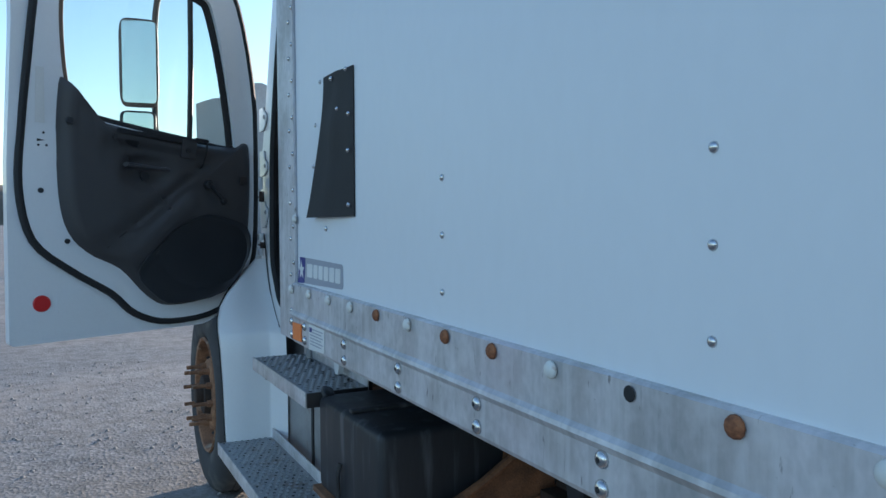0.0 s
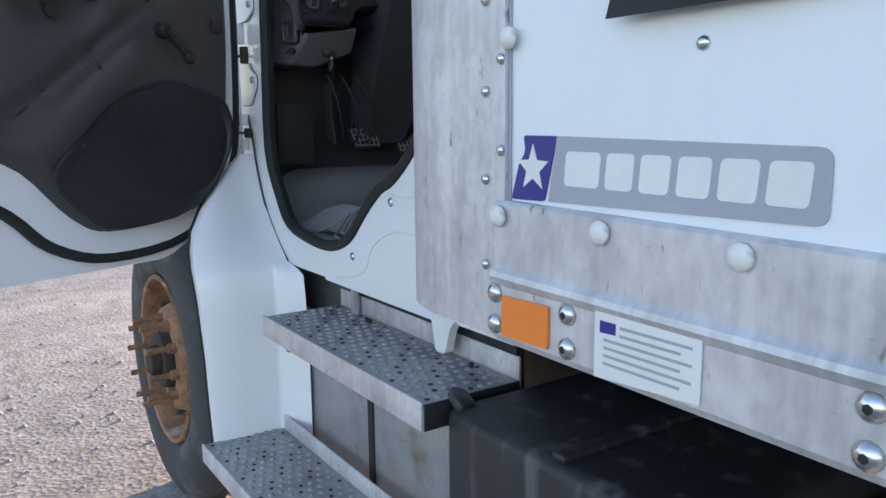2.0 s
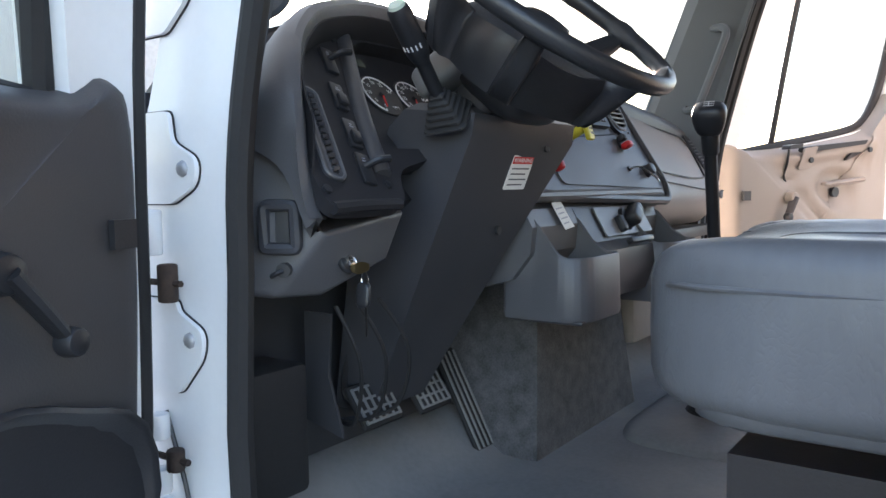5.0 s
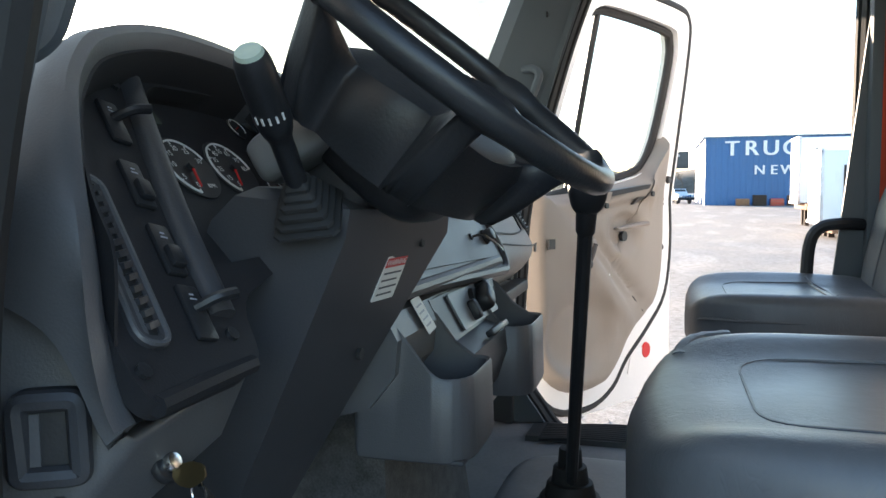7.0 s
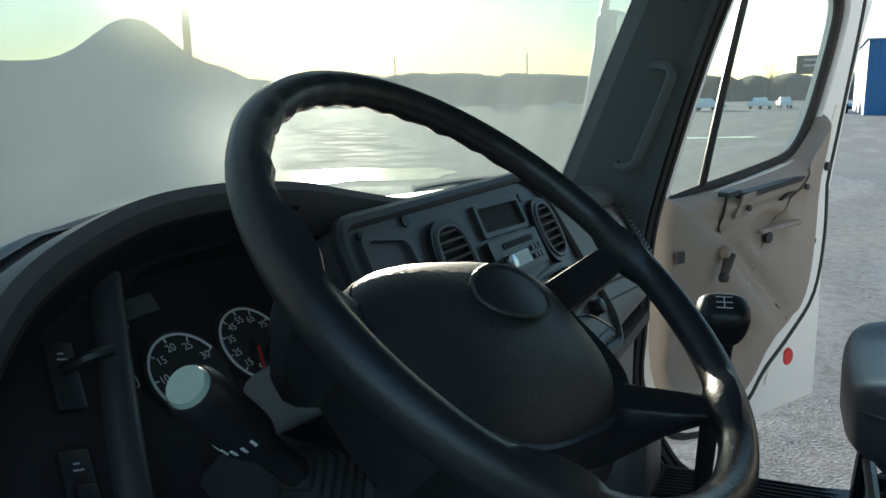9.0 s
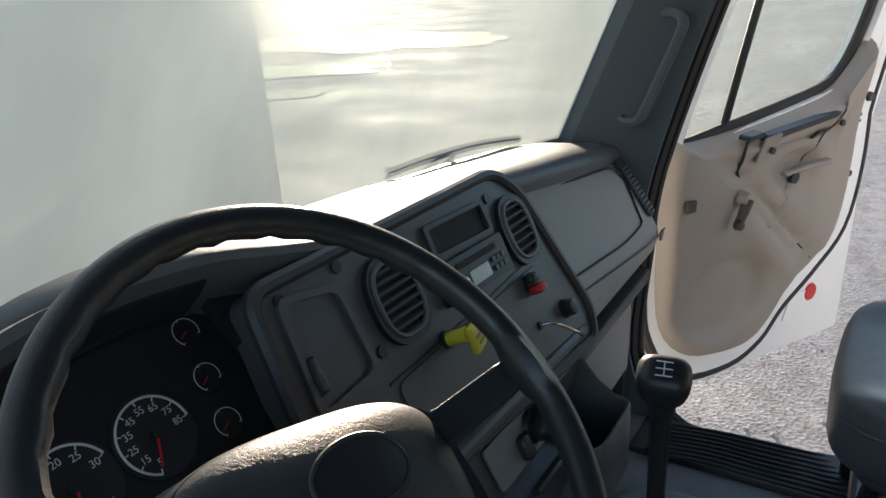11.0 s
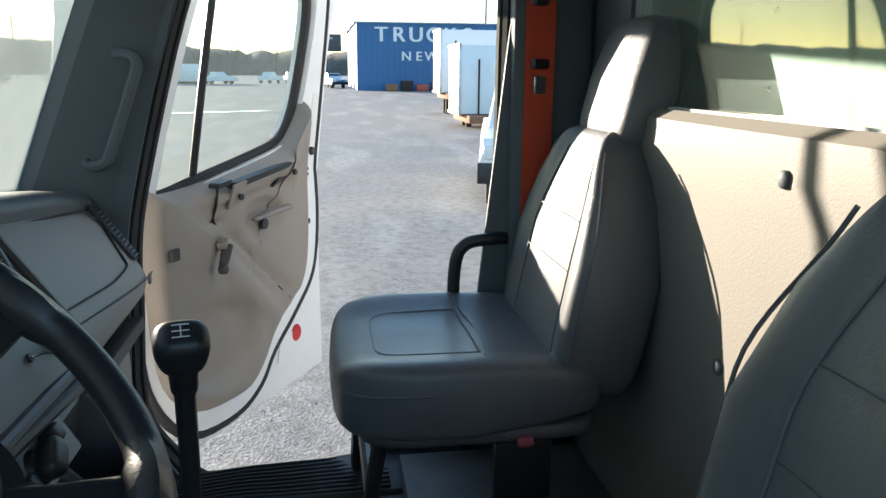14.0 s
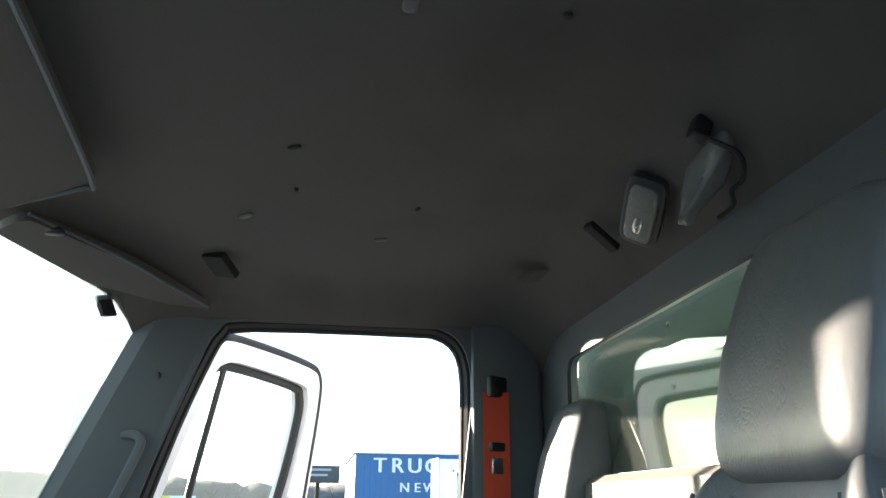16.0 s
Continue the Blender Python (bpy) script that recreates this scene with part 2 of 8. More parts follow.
BRASS = mat("brass", (0.20, 0.145, 0.07), 0.5, 1.0)
TANKM = mat("black_tank_plastic", (0.019, 0.021, 0.026), 0.5, vary=0.3, scale=8, dirt=(0.10, 0.105, 0.115), dirt_at=(0.56, 0.76), dirt_scale=9, stretch=(2.5, 2.5, 0.3))
REDHOSE = mat("red_hose", (0.5, 0.03, 0.03), 0.4)
SHEETBLUE = mat("blue_wall_sheet", (0.045, 0.13, 0.30), 0.5, vary=0.06, scale=0.3, fine=2)
MIRRORM = mat("mirror_glass", (0.85, 0.87, 0.88), 0.03, 1.0, vary=0.0, bump=0)
CLEAR = glass_mat("door_glass", (0.88, 0.92, 0.90), dust=0.03, dust_scale=3, streak=(1, 1, 0.4))
REARGLASS = glass_mat("green_rear_glass", (0.62, 0.72, 0.66), dust=0.06, gloss=1.6)
SCREEN = glass_mat("dusty_windscreen", (0.27, 0.31, 0.295), dust=0.35, haze=0.25, dust_color=(0.68, 0.77, 0.755), dust_scale=3.0, streak=(1, 1, 0.5))


# ---- building helpers ----
def mesh_from(bm, name):
    me = bpy.data.meshes.new(name)
    bm.normal_update()
    bm.to_mesh(me)
    bm.free()
    return me


def part(name, bm, material, parent=None, label="", smooth=True, at=None, sharp=35):
    """One mesh object, under a thing or a part."""
    bmesh.ops.recalc_face_normals(bm, faces=bm.faces)
    me = mesh_from(bm, name)
    me.materials.append(material)
    if smooth:
        me.polygons.foreach_set("use_smooth", [True] * len(me.polygons))
        me.set_sharp_from_angle(angle=radians(sharp))
    ob = new(name, me)
    if at is not None:
        ob.matrix_world = at
    if parent is not None:
        ob.parent = parent
    if label:
        ob["label"] = label
    return ob


def thing(name, label, category, group="", kind="", at=None):
    ob = new(name)
    ob.empty_display_size = 0.1
    if at is not None:
        ob.matrix_world = at
    return tagged(ob, label, category, group, kind)


def box(x0, x1, y0, y1, z0, z1, bev=0.0, seg=2, bm=None):
    b = bmesh.new()
    bmesh.ops.create_cube(b, size=1)
    for v in b.verts:
        v.co = Vector((x0 + (v.co.x + 0.5) * (x1 - x0), y0 + (v.co.y + 0.5) * (y1 - y0), z0 + (v.co.z + 0.5) * (z1 - z0)))
    if bev:
        bmesh.ops.bevel(b, geom=b.edges[:], offset=bev, segments=seg, profile=0.5, affect="EDGES")
    return merged(bm, b)


def merged(bm, b):
    """Adds b to bm, if there is one."""
    if bm is None:
        return b
    me = mesh_from(b, "tmp")
    bm.from_mesh(me)
    bpy.data.meshes.remove(me)
    return bm


def moved(b, m):
    bmesh.ops.transform(b, matrix=m, verts=b.verts)
    return b


def cyl(r, h, seg=24, r2=None, bev=0.0, bm=None, m=None):
    """A rod along z from 0 to h."""
    b = bmesh.new()
    bmesh.ops.create_cone(b, cap_ends=True, segments=seg, radius1=r, radius2=r if r2 is None else r2, depth=h)
    bmesh.ops.translate(b, vec=(0, 0, h / 2), verts=b.verts)
    if bev:
        es = [e for e in b.edges if len([f for f in e.link_faces if len(f.verts) > 4]) == 1]
        bmesh.ops.bevel(b, geom=es, offset=bev, segments=2, profile=0.5, affect="EDGES")
    if m is not None:
        moved(b, m)
    return merged(bm, b)


def dome(r, h, seg=10, bm=None, m=None):
    """A rivet head: flat at z 0, rounded above."""
    b = bmesh.new()
    rings = []
    for k in range(4):
        a = k / 4 * math.pi / 2
        rings.append([b.verts.new((r * math.cos(a) * math.cos(t), r * math.cos(a) * math.sin(t), h * math.sin(a))) for t in (i * 2 * math.pi / seg for i in range(seg))])
    top = b.verts.new((0, 0, h))
    for a, c in zip(rings, rings[1:]):
        for i in range(seg):
            b.faces.new((a[i], a[(i + 1) % seg], c[(i + 1) % seg], c[i]))
    for i in range(seg):
        b.faces.new((rings[-1][i], rings[-1][(i + 1) % seg], top))
    b.faces.new(rings[0][::-1])
    if m is not None:
        moved(b, m)
    return merged(bm, b)


def loft(rings, close=True, cap=True, bm=None):
    """Skin over rings of the same number of points."""
    b = bmesh.new()
    vs = [[b.verts.new(p) for p in r] for r in rings]
    for a, c in zip(vs, vs[1:]):
        n = len(a)
        for i in range(n if close else n - 1):
            b.faces.new((a[i], a[(i + 1) % n], c[(i + 1) % n], c[i]))
    if cap and close:
        b.faces.new(vs[0][::-1])
        b.faces.new(vs[-1])
    return merged(bm, b)


def smooth_path(pts, n=8, closed=False):
    """Catmull-Rom through the points."""
    p = [Vector(q) for q in pts]
    out = []
    last = len(p) if closed else len(p) - 1
    for i in range(last):
        if closed:
            a, b, c, d = p[i - 1], p[i], p[(i + 1) % len(p)], p[(i + 2) % len(p)]
        else:
            a, b, c, d = p[max(i - 1, 0)], p[i], p[i + 1], p[min(i + 2, len(p) - 1)]
        for k in range(n):
            t = k / n
            out.append(0.5 * ((2 * b) + (c - a) * t + (2 * a - 5 * b + 4 * c - d) * t * t + (3 * b - a - 3 * c + d) * t ** 3))
    if not closed:
        out.append(p[-1])
    return out


def tube(pts, r, seg=10, n=6, closed=False, bm=None, smoothed=True, flat=1.0):
    """A round bar along points; r may be a list, one radius a point of the smoothed path."""
    path = smooth_path(pts, n, closed) if smoothed else [Vector(q) for q in pts]
    rings = []
    ref = Vector((0, 0, 1))
    m = len(path)
    for i, p in enumerate(path):
        t = (path[(i + 1) % m] - path[i - 1]) if closed else (path[min(i + 1, m - 1)] - path[max(i - 1, 0)])
        t.normalize()
        if i == 0:
            ref = Vector((0, 0, 1)) if abs(t.z) < 0.9 else Vector((1, 0, 0))
            u = t.cross(ref).normalized()
        else:
            u = (u - t * u.dot(t)).normalized()
        v = t.cross(u)
        rr = r[min(i, len(r) - 1)] if isinstance(r, (list, tuple)) else r
        rings.append([p + rr * (math.cos(a) * u + flat * math.sin(a) * v) for a in (k * 2 * math.pi / seg for k in range(seg))])
    if closed:
        rings.append(rings[0])
        b = loft(rings, cap=False)
        bmesh.ops.remove_doubles(b, verts=b.verts, dist=1e-6)
        return merged(bm, b)
    return loft(rings, bm=bm)


def plate(outer, holes, place, t0, t1, bm=None):
    """A flat plate with holes: outlines in 2D, place(u, v, w) gives 3D, from thickness t0 to t1."""
    b = bmesh.new()
    es = []
    for loop in [outer] + list(holes):
        vs = [b.verts.new((p[0], p[1], 0)) for p in loop]
        es += [b.edges.new((vs[i], vs[(i + 1) % len(vs)])) for i in range(len(vs))]
    bmesh.ops.triangle_fill(b, use_beauty=True, edges=es)
    ex = bmesh.ops.extrude_face_region(b, geom=b.faces[:])
    up = {v for v in ex["geom"] if isinstance(v, bmesh.types.BMVert)}
    for v in b.verts:
        v.co = Vector(place(v.co.x, v.co.y, t1 if v in up else t0))
    return merged(bm, b)


def rounded(pts, r, n=5):
    """A polygon with its corners rounded (r: one radius, or one a corner)."""
    out = []
    m = len(pts)
    for i in range(m):
        a, b, c = Vector(pts[i - 1]), Vector(pts[i]), Vector(pts[(i + 1) % m])
        rr = r[i] if isinstance(r, (list, tuple)) else r
        u, v = (a - b), (c - b)
        d = min(rr, u.length * 0.48, v.length * 0.48)
        p, q = b + u.normalized() * d, b + v.normalized() * d
        for k in range(n + 1):
            t = k / n
            w = (1 - t) ** 2 * p + 2 * t * (1 - t) * b + t * t * q
            out.append((w.x, w.y))
    return out


def inset(pts, d):
    """The closed outline moved inwards by d (outwards: minus)."""
    m = len(pts)
    area = sum(pts[i - 1][0] * pts[i][1] - pts[i][0] * pts[i - 1][1] for i in range(m))
    s = 1 if area > 0 else -1
    out = []
    for i in range(m):
        a, b, c = Vector(pts[i - 1]), Vector(pts[i]), Vector(pts[(i + 1) % m])
        n1, n2 = (b - a), (c - b)
        n1, n2 = Vector((-n1.y, n1.x)).normalized(), Vector((-n2.y, n2.x)).normalized()
        n = n1 + n2
        n = n / max(n.dot(n1), 0.5) if n.length > 1e-6 else n1
        out.append((b.x + s * d * n.x, b.y + s * d * n.y))
    return out


def smooth2(pts, n=5, closed=True):
    return [(p.x, p.y) for p in smooth_path([(a, b, 0) for a, b in pts], n, closed)]


ON_LEFT = pose(0, 0, 0, 0, -90, 0)   # z of a rivet points to -x
ON_RIGHT = pose(0, 0, 0, 0, 90, 0)
ON_BACK = pose(0, 0, 0, 90, 0, 0)    # z points to -y
ON_FRONT = pose(0, 0, 0, -90, 0, 0)

def smoothstep(a, b, x):
    t = min(1, max(0, (x - a) / (b - a)))
    return t * t * (3 - 2 * t)


# ---- ground ----
def ground_height(x, y):
    d = math.hypot(x, y)
    h = 0.012 * noise.noise((x * 0.7, y * 0.7, 0.0)) + 0.006 * noise.noise((x * 3.1, y * 3.1, 4.0))
    return h * min(1.0, 1.0) - 0.012 if d < 60 else -0.012


def make_ground():
    b = bmesh.new()
    ticks = sorted({round(t, 3) for t in [*(-4 + 0.1 * k for k in range(81)), *(-30 + 0.8 * k for k in range(33)), *(4.4 + 0.8 * k for k in range(33)), -3000, -800, -200, -80, -50, 50, 80, 200, 800, 3000]})
    grid = [[b.verts.new((x, y, ground_height(x, y))) for x in ticks] for y in ticks]
    for r, s in zip(grid, grid[1:]):
        for i in range(len(ticks) - 1):
            b.faces.new((r[i], r[i + 1], s[i + 1], s[i]))
    return b


def gravel_mat():
    m = bpy.data.materials.new("gravel_yard")
    m.use_nodes = True
    n, l = m.node_tree.nodes, m.node_tree.links
    b = n["Principled BSDF"]
    co = n.new("ShaderNodeTexCoord")

    def tex(kind, sc, detail=3.0, vec=None):
        t = n.new(kind)
        t.inputs["Scale"].default_value = sc
        if kind == "ShaderNodeTexNoise":
            t.inputs["Detail"].default_value = detail
        l.new(vec or co.outputs["Object"], t.inputs["Vector"])
        return t

    def mixc(fac, a, c):
        x = n.new("ShaderNodeMix")
        x.data_type = "RGBA"
        l.new(fac, x.inputs[0])
        for k, v in ((6, a), (7, c)):
            if isinstance(v, tuple):
                x.inputs[k].default_value = (*v, 1)
            else:
                l.new(v, x.inputs[k])
        return x.outputs[2]

    def rng(src, a, c, lo=0.0, hi=1.0):
        r = n.new("ShaderNodeMapRange")
        r.inputs[1].default_value, r.inputs[2].default_value, r.inputs[3].default_value, r.inputs[4].default_value = a, c, lo, hi
        l.new(src, r.inputs[0])
        return r.outputs[0]

    mp = n.new("ShaderNodeMapping")
    mp.inputs["Scale"].default_value = (0.12, 0.6, 1)
    mp.inputs["Rotation"].default_value = (0, 0, 0.5)
    l.new(co.outputs["Object"], mp.inputs[0])
    lumps = tex("ShaderNodeTexNoise", 7.0, 6)
    stones = tex("ShaderNodeTexVoronoi", 48)
    fine = tex("ShaderNodeTexNoise", 60, 6)
    broad = tex("ShaderNodeTexNoise", 0.5, 6)
    tracks = tex("ShaderNodeTexNoise", 1.2, 5, mp.outputs[0])
    c = mixc(rng(stones.outputs["Color"], 0.15, 0.9), (0.152, 0.142, 0.134), (0.355, 0.336, 0.318))
    c = mixc(rng(fine.outputs["Fac"], 0.4, 0.7), c, (0.258, 0.242, 0.226))
    c = mixc(rng(broad.outputs["Fac"], 0.45, 0.7), c, (0.326, 0.302, 0.279))
    c = mixc(rng(tracks.outputs["Fac"], 0.52, 0.62, 0, 0.6), c, (0.39, 0.364, 0.340))
    c = mixc(rng(lumps.outputs["Fac"], 0.45, 0.68, 0, 0.55), c, (0.142, 0.128, 0.112))
    l.new(c, b.inputs["Base Color"])
    l.new(rng(broad.outputs["Fac"], 0.35, 0.7, 0.65, 0.95), b.inputs["Roughness"])
    b.inputs["Specular IOR Level"].default_value = 0.25
    bp = n.new("ShaderNodeBump")
    bp.inputs["Strength"].default_value, bp.inputs["Distance"].default_value = 0.26, 0.012
    add = n.new("ShaderNodeMath")
    l.new(stones.outputs["Distance"], add.inputs[0])
    l.new(fine.outputs["Fac"], add.inputs[1])
    l.new(add.outputs[0], bp.inputs["Height"])
    l.new(bp.outputs[0], b.inputs["Normal"])
    return m


GRAVEL = gravel_mat()
ground = tagged(part("ground", make_ground(), GRAVEL, smooth=True, sharp=180), "grey gravel yard with packed tyre tracks", "ground", kind="structure")

# ---- cargo box of the truck ----
WALL, RAIL, BOXBACK, BOXTOP = -1.28, -1.295, -6.6, 3.75
FRONT_Y = 0.29
cargo = thing("cargo_box", "white box truck body with aluminium rails and rusty bolts", "truck box")


def box_panels():
    b = box(WALL, WALL + 0.04, BOXBACK, 0.02, 1.10, BOXTOP)
    return b


part("side_panel", box_panels(), PANEL, cargo, "white sheet side panel", smooth=False)
part("side_panel", box(1.24, 1.28, BOXBACK, 0.02, 1.10, BOXTOP), PANEL, cargo, smooth=False)
part("front_panel", box(-1.06, 1.06, FRONT_Y - 0.03, FRONT_Y, 1.04, BOXTOP), PANEL, cargo, "white riveted front panel", smooth=False)
part("roof_panel", box(-1.28, 1.28, BOXBACK, FRONT_Y, BOXTOP, BOXTOP + 0.05, 0.01), PANEL, cargo, smooth=False)
part("rear_panel", box(-1.28, 1.28, BOXBACK - 0.05, BOXBACK, 1.0, BOXTOP), PANEL, cargo, smooth=False)
part("box_floor", box(-1.2, 1.2, BOXBACK, FRONT_Y - 0.06, 1.05, 1.08), BLACK, cargo, smooth=False)


def post(side):
    """Quarter-round corner post, with a flat flange along the side wall."""
    ring = []
    cx, cy, r = -1.096, 0.128, 0.192
    prof = [(-1.288, -0.005), (-1.288, 0.128)] + [(cx - r * math.cos(a), cy + r * math.sin(a)) for a in (k * math.pi / 24 for k in range(0, 13))] + [(-1.03, 0.32), (-1.03, 0.305), (-1.09, 0.30), (-1.21, 0.24), (-1.265, 0.12), (-1.272, -0.005)]
    out = []
    for z in (1.035, BOXTOP):
        out.append([(side * -x if side > 0 else x, y, z) for x, y in prof])
    return loft(out)


for s in (-1, 1):
    p = part("corner_post", post(s), ALU, cargo, "streaked aluminium corner post")


def rail(side):
    """Bottom rail: upper and lower flange with a step and a rolled rib between."""
    x = RAIL
    prof = [(x + 0.03, 1.195), (x + 0.004, 1.195), (x, 1.192), (x, 1.122), (x - 0.006, 1.116), (x - 0.008, 1.110), (x - 0.004, 1.104), (x - 0.001, 1.10), (x - 0.001, 1.042), (x + 0.004, 1.034), (x + 0.06, 1.034), (x + 0.06, 1.04), (x + 0.02, 1.05), (x + 0.02, 1.195)]
    return loft([[(px if side < 0 else -px, y, z + 0.008 * y) for px, z in prof] for y in (BOXBACK, 0.004)])


for s in (-1, 1):
    part("bottom_rail", rail(s), ALU, cargo, "stained aluminium bottom rail", sharp=20)

# ---- cab ----
CX = 0.04                       # middle of the cab
XL, XR = -0.95, 1.03            # outer skins
FLOOR, BACK = 1.02, 0.39
OPENING = [(1.55, 1.49), (1.56, 1.20), (1.49, 1.06), (1.415, 0.98), (1.26, 0.95), (1.14, 0.95), (1.035, 0.985), (0.95, 1.06), (0.875, 1.118), (0.815, 1.145), (0.745, 1.197), (0.69, 1.257), (0.66, 1.323), (0.647, 1.40), (0.635, 1.52), (0.62, 1.67), (0.616, 2.10), (0.616, 2.27), (0.640, 2.355), (0.70, 2.398), (0.80, 2.405), (1.25, 2.402), (1.32, 2.372), (1.358, 2.30), (1.428, 2.10), (1.518, 1.77), (1.545, 1.62)]
OPENING = smooth2(OPENING, 3)
cab = thing("truck_cab", "white day cab of a box truck, both doors open", "truck cab")


def wsy(x, z):
    """The windscreen's curved face."""
    return 1.90 - 0.14 * ((x - CX) / 0.95) ** 2 - 0.38 * (z - 1.75)


SIDE = [(0.33, 0.87), (1.50, 0.865), (1.72, 0.95), (1.76, 1.2), (1.76, 1.60), (1.70, 1.74), (1.47, 2.42), (1.36, 2.53), (0.42, 2.56), (0.33, 2.44)]
SIDE = rounded(SIDE, [0.06, 0.05, 0.05, 0.03, 0.05, 0.05, 0.05, 0.08, 0.08, 0.05], 3)
for x0, x1 in ((XL, XL + 0.028), (XR - 0.045, XR)):
    part("side_wall", plate(SIDE, [inset(OPENING, -0.006)], lambda u, v, w: (w, u, v), x0, x1), WHITE, cab, "white painted door frame")
for x, s in ((XL + 0.004, -1), (XR - 0.004, 1)):
    part("door_seal", tube([(x, u, v) for u, v in inset(OPENING, 0.006)], 0.0155, 8, closed=True, smoothed=False), RUBBER, cab, "black rubber door seal")
for x0, x1 in ((XR - 0.058, XR - 0.047),):
    part("opening_trim", plate(inset(SIDE, 0.05), [[(max(u, 0.683 - 0.105 * (v - 1.5)) if 1.42 < v < 2.12 else u, v) for u, v in inset(OPENING, -0.003)]], lambda u, v, w: (w, u, v), x0, x1), PILLAR, cab, "dark trim round the door opening", smooth=False)
for x, r in ((XL + 0.020, 0.012), (XR - 0.030, 0.0165)):
    part("seal_lip", tube([(x, u, v) for u, v in inset(OPENING, -0.004)], r, 6, closed=True, smoothed=False), RUBBER, cab)
def well(x, y):
    """Height of the floor, sinking towards the driver's sill and rising at the toe board."""
    return FLOOR - 0.062 * smoothstep(-0.76, -0.885, x) * smoothstep(0.95, 1.06, y) + 0.10 * smoothstep(1.60, 1.78, y)


def floor_sheet():
    b = bmesh.new()
    nx, ny = 40, 34
    g = [[b.verts.new((x, y, well(x, y))) for x in (XL + 0.029 + (XR - XL - 0.075) * (i / nx) ** 1.3 for i in range(nx + 1))] for y in (BACK + (1.79 - BACK) * j / ny for j in range(ny + 1))]
    for r, t in zip(g, g[1:]):
        for i in range(nx):
            b.faces.new((r[i], r[i + 1], t[i + 1], t[i]))
    ex = bmesh.ops.extrude_face_region(b, geom=b.faces[:])
    bmesh.ops.translate(b, vec=(0, 0, -0.03), verts=[v for v in ex["geom"] if isinstance(v, bmesh.types.BMVert)])
    return b


part("cab_floor", floor_sheet(), FLOORM, cab, "dusty ribbed rubber floor", sharp=60)
# added panel: blocks low sun that would reach the floor below the dash
part("sun_block_panel", box(0.945, 0.984, 1.565, 1.80, 0.985, 1.50, 0.008), DASHK, cab, "dark footwell side panel added to keep the sun off the floor")
part("firewall", box(XL + 0.029, XR - 0.045, 1.78, 1.82, FLOOR - 0.05, 1.74), DASHK, cab, smooth=False)


def back_wall():
    win = rounded([(-0.67, 1.985), (0.75, 1.985), (0.75, 2.285), (-0.67, 2.285)], 0.05)
    return plate([(XL + 0.02, 0.95), (XR - 0.02, 0.95), (XR - 0.02, 2.52), (XL + 0.02, 2.52)], [win], lambda u, v, w: (u, w, v), 0.372, BACK)


part("back_wall", back_wall(), WHITE, cab, smooth=False)
part("rear_window", box(-0.70, 0.78, 0.366, 0.370, 1.96, 2.31), REARGLASS, cab, "green tinted rear window", smooth=False).visible_shadow = False


def trim_wall():
    win = rounded([(-0.66, 1.98), (0.74, 1.98), (0.74, 2.28), (-0.66, 2.28)], 0.05)
    return plate([(XL + 0.05, 1.02), (XR - 0.05, 1.02), (XR - 0.05, 2.44), (XL + 0.05, 2.44)], [win], lambda u, v, w: (u, w, v), BACK + 0.002, BACK + 0.012)


part("back_trim", trim_wall(), PILLAR, cab, "dark grey trim round the rear window", smooth=False)
part("roof", box(XL + 0.03, XR - 0.03, 0.36, 1.50, 2.52, 2.60, 0.03), WHITE, cab)


def headliner():
    """Ceiling skin, a little domed, turned down at the back and at the windscreen."""
    b = bmesh.new()
    nx, ny = 24, 22
    grid = []
    for j in range(ny + 1):
        row = []
        for i in range(nx + 1):
            u, v = i / nx, j / ny
            x = XL + 0.05 + u * (XR - XL - 0.10)
            y = 0.40 + v * (1.13 + 0.12 * (1 - ((x - CX) / 0.95) ** 2))
            e = min(u, 1 - u)
            z = 2.487 - 0.085 * max(0, 1 - e / 0.12) ** 2 - 0.13 * max(0, 1 - v / 0.13) ** 1.6 - 0.075 * max(0, (v - 0.80) / 0.2) ** 1.5
            row.append(b.verts.new((x, y, z)))
        grid.append(row)
    for r, s in zip(grid, grid[1:]):
        for i in range(nx):
            b.faces.new((r[i], r[i + 1], s[i + 1], s[i]))
    ex = bmesh.ops.extrude_face_region(b, geom=b.faces[:])
    bmesh.ops.translate(b, vec=(0, 0, 0.02), verts=[v for v in ex["geom"] if isinstance(v, bmesh.types.BMVert)])
    return b


part("headliner", headliner(), LINER, cab, "grey sagging headliner", sharp=60)


def windscreen():
    b = bmesh.new()
    nx, nz = 20, 8
    g = [[b.verts.new((x, wsy(x, z), z)) for x in (CX - 0.93 + 1.86 * i / nx for i in range(nx + 1))] for z in (1.70 + 0.74 * j / nz for j in range(nz + 1))]
    for r, s in zip(g, g[1:]):
        for i in range(nx):
            b.faces.new((r[i], r[i + 1], s[i + 1], s[i]))
    return b


wind = part("windscreen", windscreen(), SCREEN, cab, "dusty hazed windscreen", sharp=180)
wind.visible_shadow = False


def pillar(s):
    """Front pillar trim between windscreen and door opening."""
    rings = []
    for k in range(9):
        z = 1.70 + 0.72 * k / 8
        yo = 1.588 - 0.335 * (z - 1.62)          # door side
        xg, yg = CX + (0.89 if s > 0 else 0.915), 1.64 - 0.41 * (z - 2.0)      # glass side
        xo = XR - 0.05
        mid = ((xg + xo) / 2 - 0.004, (yg + yo) / 2 - 0.004)
        ring = [(xo, yo), mid, (xg, yg), (xg + 0.012, yg + 0.045), (xo + 0.012, yo + 0.20), (xo + 0.012, yo)]
        rings.append([((x if s > 0 else 2 * CX - x), y, z) for x, y in ring])
    return loft(rings)


